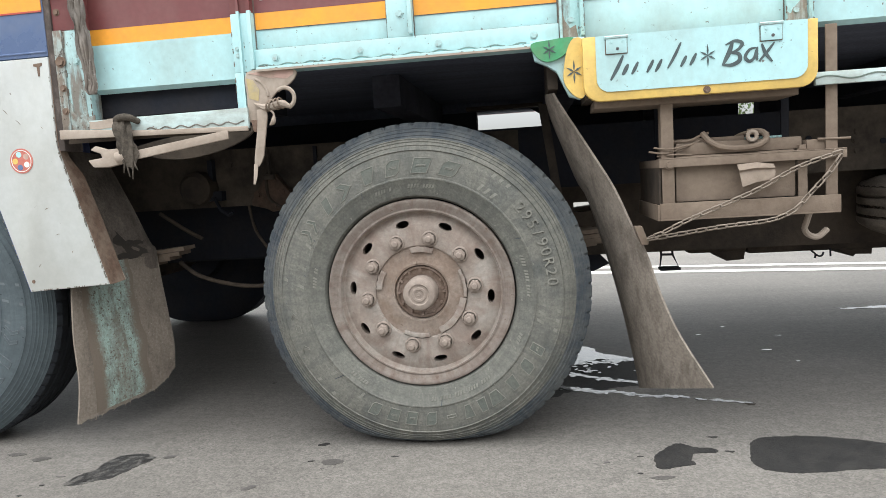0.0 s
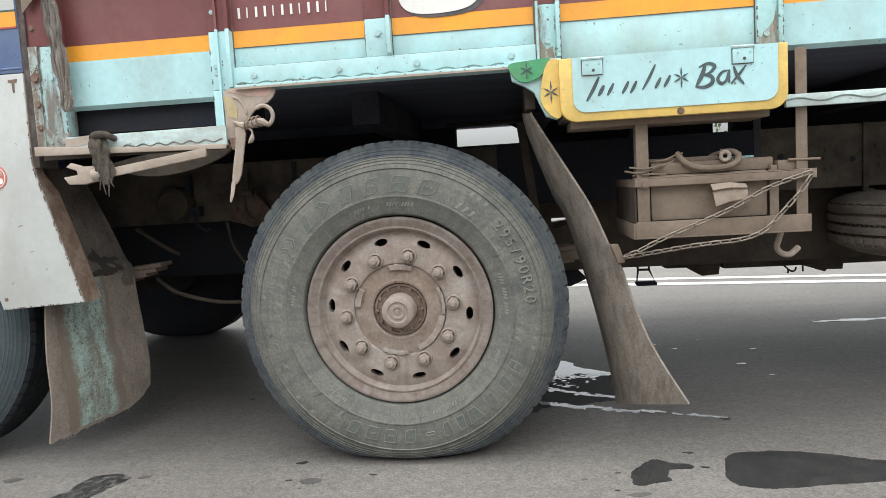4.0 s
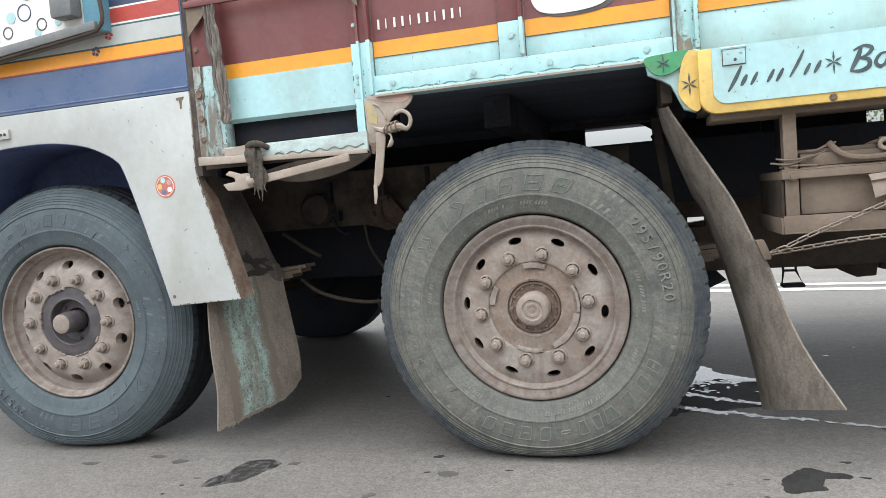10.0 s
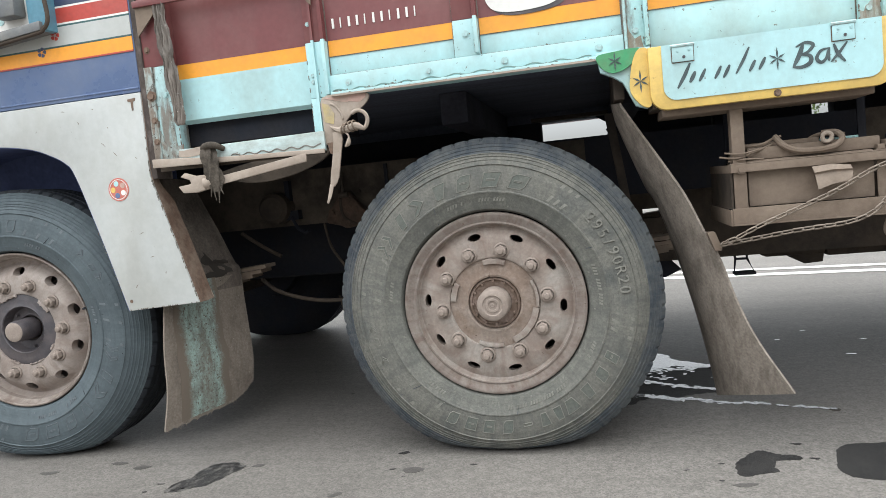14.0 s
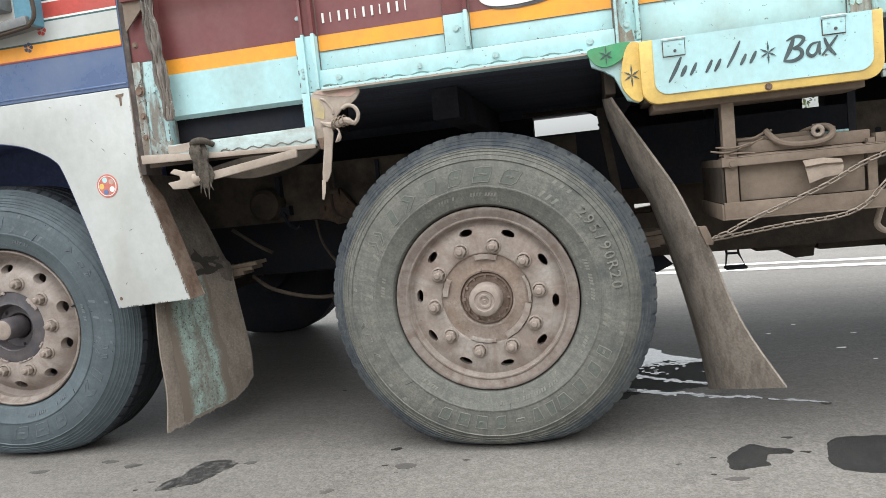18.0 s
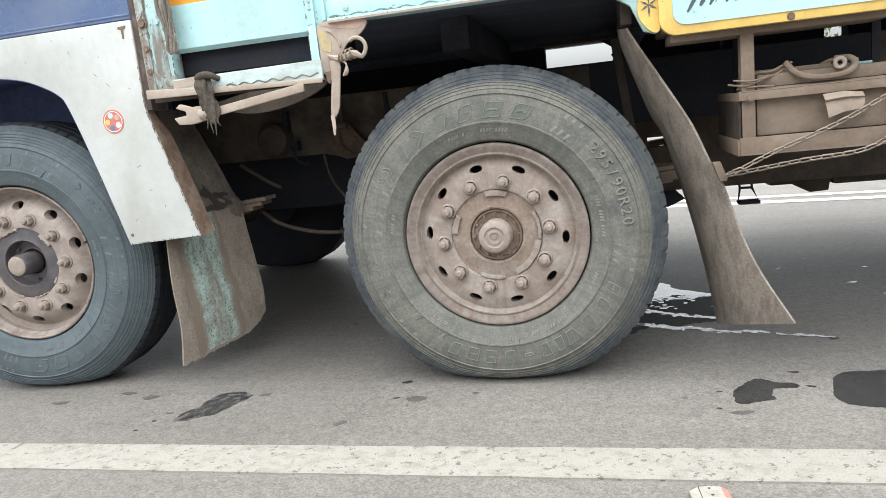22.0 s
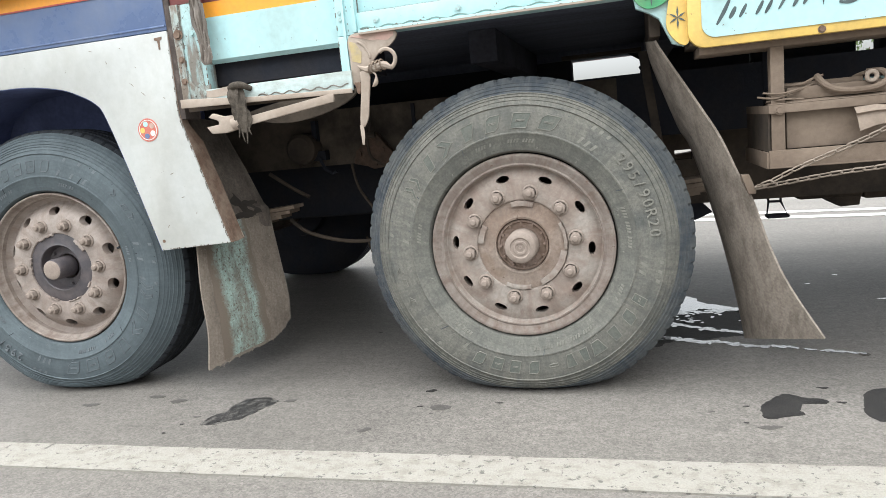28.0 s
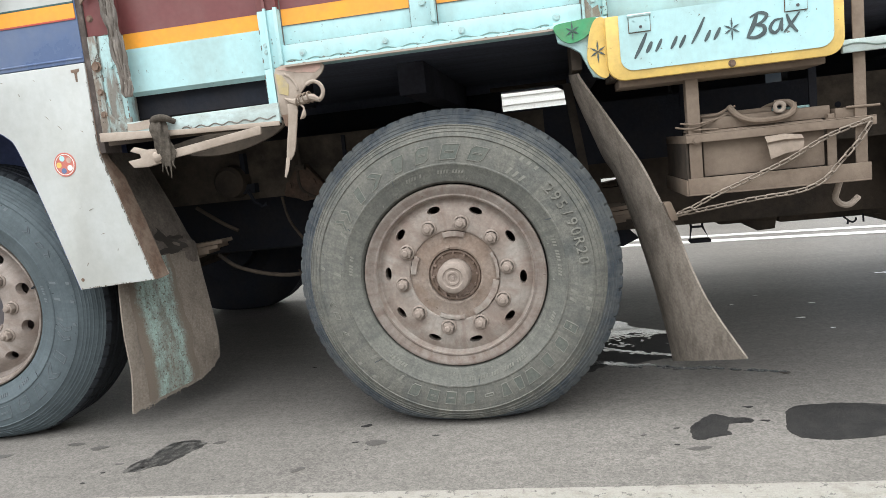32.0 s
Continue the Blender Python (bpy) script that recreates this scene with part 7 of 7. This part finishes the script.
def folded_tube(path, radii, folds, seed, seg=26):
    """A hank of cloth: a tube whose wall is drawn into folds along its length."""
    g, line = Geo(), curve(path, 5)
    rings = []
    for i, p in enumerate(line):
        r = float(np.interp(i / (len(line) - 1), np.linspace(0, 1, len(radii)), radii))
        for k in range(seg):
            a = 2 * math.pi * k / seg
            q = r * (1 + 0.32 * math.sin(folds * a + 0.35 * i + seed) + 0.3 * noise.noise(Vector((math.cos(a) * 2, math.sin(a) * 2, i * 0.35 + seed))))
            rings.append((p.x + q * math.cos(a), p.y + 0.5 * q * math.sin(a), p.z))
    n = len(line)
    return g.add(rings, [(i * seg + k, i * seg + (k + 1) % seg, (i + 1) * seg + (k + 1) % seg, (i + 1) * seg + k) for i in range(n - 1) for k in range(seg)] + [tuple(range(seg)), tuple(range(n * seg - 1, (n - 1) * seg - 1, -1))])


rag = thing("rag", folded_tube([(-0.872, -0.062, 1.062), (-0.868, -0.070, 1.03), (-0.862, -0.070, 0.99), (-0.858, -0.068, 0.955), (-0.854, -0.066, 0.915)], [0.020, 0.025, 0.024, 0.025, 0.012], 6, 1.0), M_rag, "dark knotted rag binding the spanner to the rail", "rag", smooth=60)
knot = Geo()
knot.tube(curve([(-0.893, -0.045, 1.047), (-0.886, -0.066, 1.060), (-0.855, -0.076, 1.064), (-0.836, -0.070, 1.060), (-0.824, -0.050, 1.050)]), [0.009, 0.0095, 0.010, 0.0105, 0.011, 0.0115, 0.0115, 0.011, 0.0105, 0.010, 0.0095, 0.009], 9)
part("knot", knot, M_rag, rag, "thick knot round the rail", smooth=60)
for dx, l, lean in ((-0.016, 0.030, -0.2), (-0.008, 0.045, 0.1), (0.002, 0.028, 0.25), (0.010, 0.052, -0.1), (0.016, 0.024, 0.3)):
    part("frayed_end", Geo().tube(curve([(-0.856 + dx, -0.068, 0.930), (-0.856 + dx + 0.3 * lean * l, -0.070, 0.930 - 0.5 * l), (-0.856 + dx + lean * l, -0.068, 0.930 - l)], 4), [0.0035, 0.003, 0.0026, 0.002, 0.0016, 0.0012], 6), M_rag, rag, "frayed thread")
part("tray", Geo().plate(smooth_loop([(-0.90, 0.985), (-0.60, 1.03), (-0.51, 1.02), (-0.54, 0.985), (-0.64, 0.950), (-0.76, 0.935), (-0.86, 0.95)], 4), 0.06, 0.075), M_chassis, truck, "rusty curved tray behind the spanner")


# front mudflap, which sways in the wind
def front_flap():
    near = curve([(-1.148, 0.02, 0.60), (-1.153, 0.01, 0.527), (-1.157, 0.0, 0.377), (-1.156, 0.0, 0.226), (-1.177, 0.0, 0.090)], 6)
    far = curve([(-1.037, 0.345, 0.61), (-1.033, 0.348, 0.53), (-1.020, 0.35, 0.40), (-1.008, 0.35, 0.27), (-1.015, 0.35, 0.13)], 6)
    g = Geo()
    rows = []
    for i, (a, b) in enumerate(zip(near, far)):
        row = [a.lerp(b, t) for t in np.linspace(0, 1, 25)]
        low = max(0.0, i / (len(near) - 1) - 0.72) / 0.28
        row = [p + Vector((0, 0, low * (0.052 * max(0.0, (j / 24 - 0.68) / 0.32) ** 2 + 0.010 * noise.noise(Vector((j * 0.9, 4, 1)))))) for j, p in enumerate(row)]
        rows.append(row)
    g.sheet(rows, 0.008)
    f = part("mudflap", g, M_flap, truck, "brown rubber mudflap with flaking teal paint", smooth=60)
    g = Geo()
    rows = []
    for i in range(len(near)):
        k = i / (len(near) - 1)
        u0 = 0.13 + 0.10 * k + 0.025 * noise.noise(Vector((k * 7, 1, 1)))
        u1 = 0.56 + 0.10 * k + 0.03 * noise.noise(Vector((k * 7, 5, 1)))
        rows.append([near[i].lerp(far[i], t) + Vector((0.006, -0.0035, 0.004 + 0.008 * k)) for t in np.linspace(u0 - 0.06, u1 + 0.06, 17)])
    g.sheet(rows, 0.002)
    patch = part("paint_patch", g, M_flap_teal, f, "flaking teal paint", smooth=60)
    wear = patch.data.attributes.new("wear", "FLOAT", "POINT")
    spread = []
    for i in range(len(patch.data.vertices)):
        k, u = i // 17 % len(near) / (len(near) - 1), i % 17 / 16
        streams = 0.60 * math.exp(-((u - 0.30) / 0.14) ** 2) + 0.58 * math.exp(-((u - 0.74) / 0.13) ** 2) + 0.30 * math.exp(-((u - 0.52) / 0.12) ** 2)
        even = 0.56 * min(1, u / 0.22, (1 - u) / 0.18)
        spread.append(even + (min(streams, 0.62) - even) * min(1, max(0, (k - 0.30) / 0.35)))
    wear.data.foreach_set("value", spread)
    r = random.Random(21)
    for _ in range(20):
        u = r.random()
        a = near[-1].lerp(far[-1], u) + Vector((0.003, -0.002, 0.052 * max(0.0, (u - 0.68) / 0.32) ** 2))
        l = r.uniform(0.004, 0.012)
        part("frayed_thread", Geo().tube([a, a + Vector((r.uniform(-0.3, 0.3) * l, -0.2 * l, -0.6 * l)), a + Vector((r.uniform(-0.8, 0.8) * l, -0.3 * l, -l))], [0.0013, 0.0010, 0.0006], 5), M_dust_light, f)
    return f


flap = front_flap()


def upper_flap():
    left = curve([(-1.30, 0.06, 1.02), (-1.25, 0.06, 0.87), (-1.19, 0.05, 0.70), (-1.150, 0.03, 0.56)], 10)
    right = curve([(-1.20, 0.34, 0.98), (-1.143, 0.34, 0.855), (-1.108, 0.34, 0.779), (-1.056, 0.34, 0.655), (-1.036, 0.34, 0.627), (-1.037, 0.34, 0.56)], 6)
    at = lambda u, v: left[round(v * 30)].lerp(right[round(v * 30)], u)
    g = Geo()
    g.sheet([[at(u, k / 30) for u in np.linspace(0, 1, 9)] for k in range(31)], 0.008)
    top = part("flap_top", g, M_flap_top, truck, "brown rubber upper mudguard with an oil stain", smooth=60)
    blot = wobbly([(0.56, 0.59), (0.63, 0.56), (0.70, 0.61), (0.84, 0.60), (0.93, 0.59), (0.85, 0.64), (0.79, 0.67), (0.86, 0.76), (0.90, 0.82), (0.79, 0.84), (0.71, 0.89), (0.62, 0.85), (0.52, 0.86), (0.52, 0.80), (0.63, 0.78), (0.60, 0.71), (0.52, 0.68)], 0.03, 2.0, 3)
    pts = []
    for u, v in blot:
        w = min(max(v, 0), 0.99) * 30
        p = left[int(w)].lerp(left[int(w) + 1], w % 1).lerp(right[int(w)].lerp(right[int(w) + 1], w % 1), u)
        pts.append(p + Vector((0.0055, -0.003, 0.001)))
    part("oil_blot", Geo().add(pts, [tuple(range(len(pts)))]), M_oil, top, "dark oil blot", smooth=0)
    return top


flap_top = upper_flap()

strap = thing("strap", Geo().plate([(-0.447, 1.03), (-0.446, 1.058), (-0.418, 1.060), (-0.415, 1.038), (-0.426, 0.981), (-0.437, 0.923), (-0.445, 0.905), (-0.455, 0.892), (-0.468, 0.894), (-0.4655, 0.92), (-0.459, 0.955), (-0.451, 0.995)], -0.058, -0.050), M_dust_light, "dusty strap with a loose thin end hanging from the gusset", "strap", bevel=0.002)
strap_end = part("strap_end", Geo().plate([(-0.468, 0.900), (-0.456, 0.899), (-0.458, 0.880), (-0.462, 0.861), (-0.470, 0.839), (-0.476, 0.841), (-0.472, 0.868)], -0.0615, -0.0585), M_dust_light, strap, "loose thin end", bevel=0.001)

# ---- beyond the road ----
bus = tagged(new("bus"), "white ribbed bus passing on the far lane", "bus")
part("body", Geo().box(-11.0, 0.0, 5.0, 7.4, 0.35, 3.1), M_bus, bus, "white ribbed body", bevel=0.12)
for z in (0.72, 0.84, 0.96, 1.08, 1.18, 1.28, 1.36):
    part("rib", Geo().box(-10.8, -1.0, 4.985, 5.0, z, z + 0.03), M_bus, bus, "pressed rib")
for i in range(6):
    part("window", Geo().box(-10.4 + 1.55 * i, -9.05 + 1.55 * i, 4.985, 5.0, 1.46, 2.5), M_bus_glass, bus, "dark side window", bevel=0.01)
part("window", Geo().box(-1.28, -0.12, 4.985, 5.0, 1.12, 2.45), M_bus_glass, bus, "dark driver's window", bevel=0.01)
part("windscreen", Geo().box(-0.02, 0.012, 5.2, 7.2, 1.15, 2.6), M_bus_glass, bus, "dark windscreen", bevel=0.005)
part("mirror", Geo().box(-0.10, 0.10, 4.72, 4.80, 1.22, 1.52).tube([(-0.05, 5.0, 1.7), (0.0, 4.76, 1.62)], 0.015), M_bus_glass, bus, "black mirror", bevel=0.02)
for x in (-1.9, -8.6):
    part("wheel", Geo().lathe([(0.0001, 5.02), (0.25, 5.02), (0.28, 5.0), (0.48, 5.0), (0.5, 5.03), (0.5, 5.3)], 32, (x, 0, 0.5)), M_tread, bus, "bus wheel")


def far_tree(x, y, h, seed):
    rnd = random.Random(seed)
    t = tagged(new("tree"), "distant leafy roadside tree", "tree", "trees beyond the road")
    t.location = (x, y, 0)
    g = Geo()
    g.tube([(0, 0, 0), (0.1, 0.05, h * 0.25), (0.0, 0, h * 0.55)], [0.16, 0.12, 0.05], 7)
    for k in range(6):
        a = k * 1.05 + rnd.random()
        g.tube([(0, 0, h * (0.25 + 0.05 * k)), (0.12 * h * math.cos(a), 0.12 * h * math.sin(a), h * (0.42 + 0.06 * k))], [0.06, 0.02], 5)
    part("trunk", g, M_bark, t, "brown trunk")
    g = Geo()
    for _ in range(420):
        u, v = rnd.random() * 6.283, rnd.random()
        rr = h * 0.30 * (0.45 + 0.55 * rnd.random()) * (1 + 0.3 * math.sin(3 * u + seed))
        c = Vector((rr * math.cos(u) * math.sin(v * 3.1), rr * math.sin(u) * math.sin(v * 3.1), h * 0.62 + 0.36 * h * math.cos(v * 3.1) * (0.7 + 0.3 * rnd.random())))
        s = 0.10 + 0.12 * rnd.random()
        q = Euler((rnd.random() * 6, rnd.random() * 6, rnd.random() * 6)).to_matrix()
        g.add([c + q @ Vector(p) * s for p in ((-1, 0, 0), (0, -0.5, 0.1), (1, 0, 0), (0, 0.5, 0.1))], [(0, 1, 2, 3)])
    part("crown", g, M_leaf, t, "loose green leaves", smooth=0)


M_bark = mat("brown_bark", (0.12, 0.09, 0.06), 0.9)
M_leaf = mat("green_leaves", (0.06, 0.10, 0.03), 0.6, grime=(0.10, 0.12, 0.04), amount=0.8, scale=2)
for i, (x, y, h) in enumerate(((14.0, 45.0, 5.0), (21.0, 48.0, 6.0), (30.0, 52.0, 5.5), (7.5, 50.0, 3.2), (42.0, 60.0, 6.5), (-30.0, 55.0, 6.0), (-55.0, 60.0, 7.0))):
    far_tree(x, y, h, i)


def sway(deg):
    """The flap turned about its top edge."""
    return pose(-1.055, 0.17, 0.60) @ pose(0, 0, 0, 0, deg, 0) @ pose(1.055, -0.17, -0.60)


def hang(deg):
    return pose(-0.457, -0.053, 1.055) @ pose(0, 0, 0, 0, deg, 0) @ pose(0.457, 0.053, -1.055)


def dangle(deg):
    """The strap's thin end turned about the joint above it."""
    return pose(-0.462, -0.06, 0.895) @ pose(0, 0, 0, 0, deg, 0) @ pose(0.462, 0.06, -0.895)


def motions():
    walk(bus, [(t, pose(2.7 - 12.0 * (32.0 - t), 0, 0)) for t in (0.0, 8.0, 16.0, 24.0, 30.0, 31.0, 31.5, 32.0)])
    walk(flap, [(t, sway(a)) for t, a in SWAY])
    walk(strap, [(t, hang(0.45 * a)) for t, a in HANG])
    walk(strap_end, [(t, dangle(2.4 * a)) for t, a in HANG])


SWAY = [(0.0, 0.00), (0.5, -0.43), (1.0, 0.53), (2.0, 1.95), (3.0, 1.06), (5.5, -0.78), (6.0, -1.52), (6.5, -1.25), (7.0, -0.96), (7.5, -1.00), (8.0, 1.66), (8.5, 5.31), (9.0, 2.27), (9.5, 1.47), (10.0, -2.62), (10.5, 3.22), (11.0, -1.32), (11.5, -2.20), (12.0, 2.06), (12.5, -1.74), (13.0, 5.38), (13.5, 2.83), (14.0, 3.99), (14.5, 2.98), (16.5, -2.62), (17.0, -0.50), (17.5, -0.83), (18.0, -1.13), (18.5, -0.62), (19.0, -0.42), (19.5, -0.61), (20.0, -0.42), (20.5, -0.95), (21.0, -0.40), (21.5, -0.91), (22.0, -1.15), (22.5, -1.06), (23.0, -0.80), (23.5, -1.57), (24.0, -0.44), (24.5, -1.41), (25.0, -1.02), (25.5, -1.48), (28.0, -0.24), (29.0, -0.50), (30.0, -0.60), (31.0, -0.30), (32.0, -0.35)]
HANG = [(0.0, -0.3), (0.5, 2.0), (1.0, -0.6), (1.5, 0.3), (2.0, 3.1), (2.5, 2.5), (3.0, -0.3), (3.5, 1.1), (5.5, 0.0), (6.0, -2.2), (6.5, -1.1), (7.0, 1.7), (7.5, 0.3), (8.0, -1.1), (8.5, 2.2), (9.0, 6.4), (9.5, -1.7), (10.0, -2.2), (10.5, 4.7), (11.0, 2.5), (11.5, 0.0), (12.0, 0.6), (12.5, 4.7), (13.0, 0.3), (13.5, -2.2), (14.0, 3.1), (14.5, 3.1), (16.5, 3.6), (17.0, 0.6), (17.5, -1.4), (18.0, -0.6), (18.5, 1.1), (19.0, 3.1), (19.5, 3.1), (20.0, -7.0), (20.5, -1.4), (21.0, 5.0), (21.5, 1.7), (22.0, -3.4), (22.5, -1.4), (23.0, 3.4), (23.5, 1.4), (24.0, -2.2), (24.5, -1.7), (25.0, -0.8), (25.5, -1.4), (28.0, -3.4), (32.0, 2.0)]
motions()
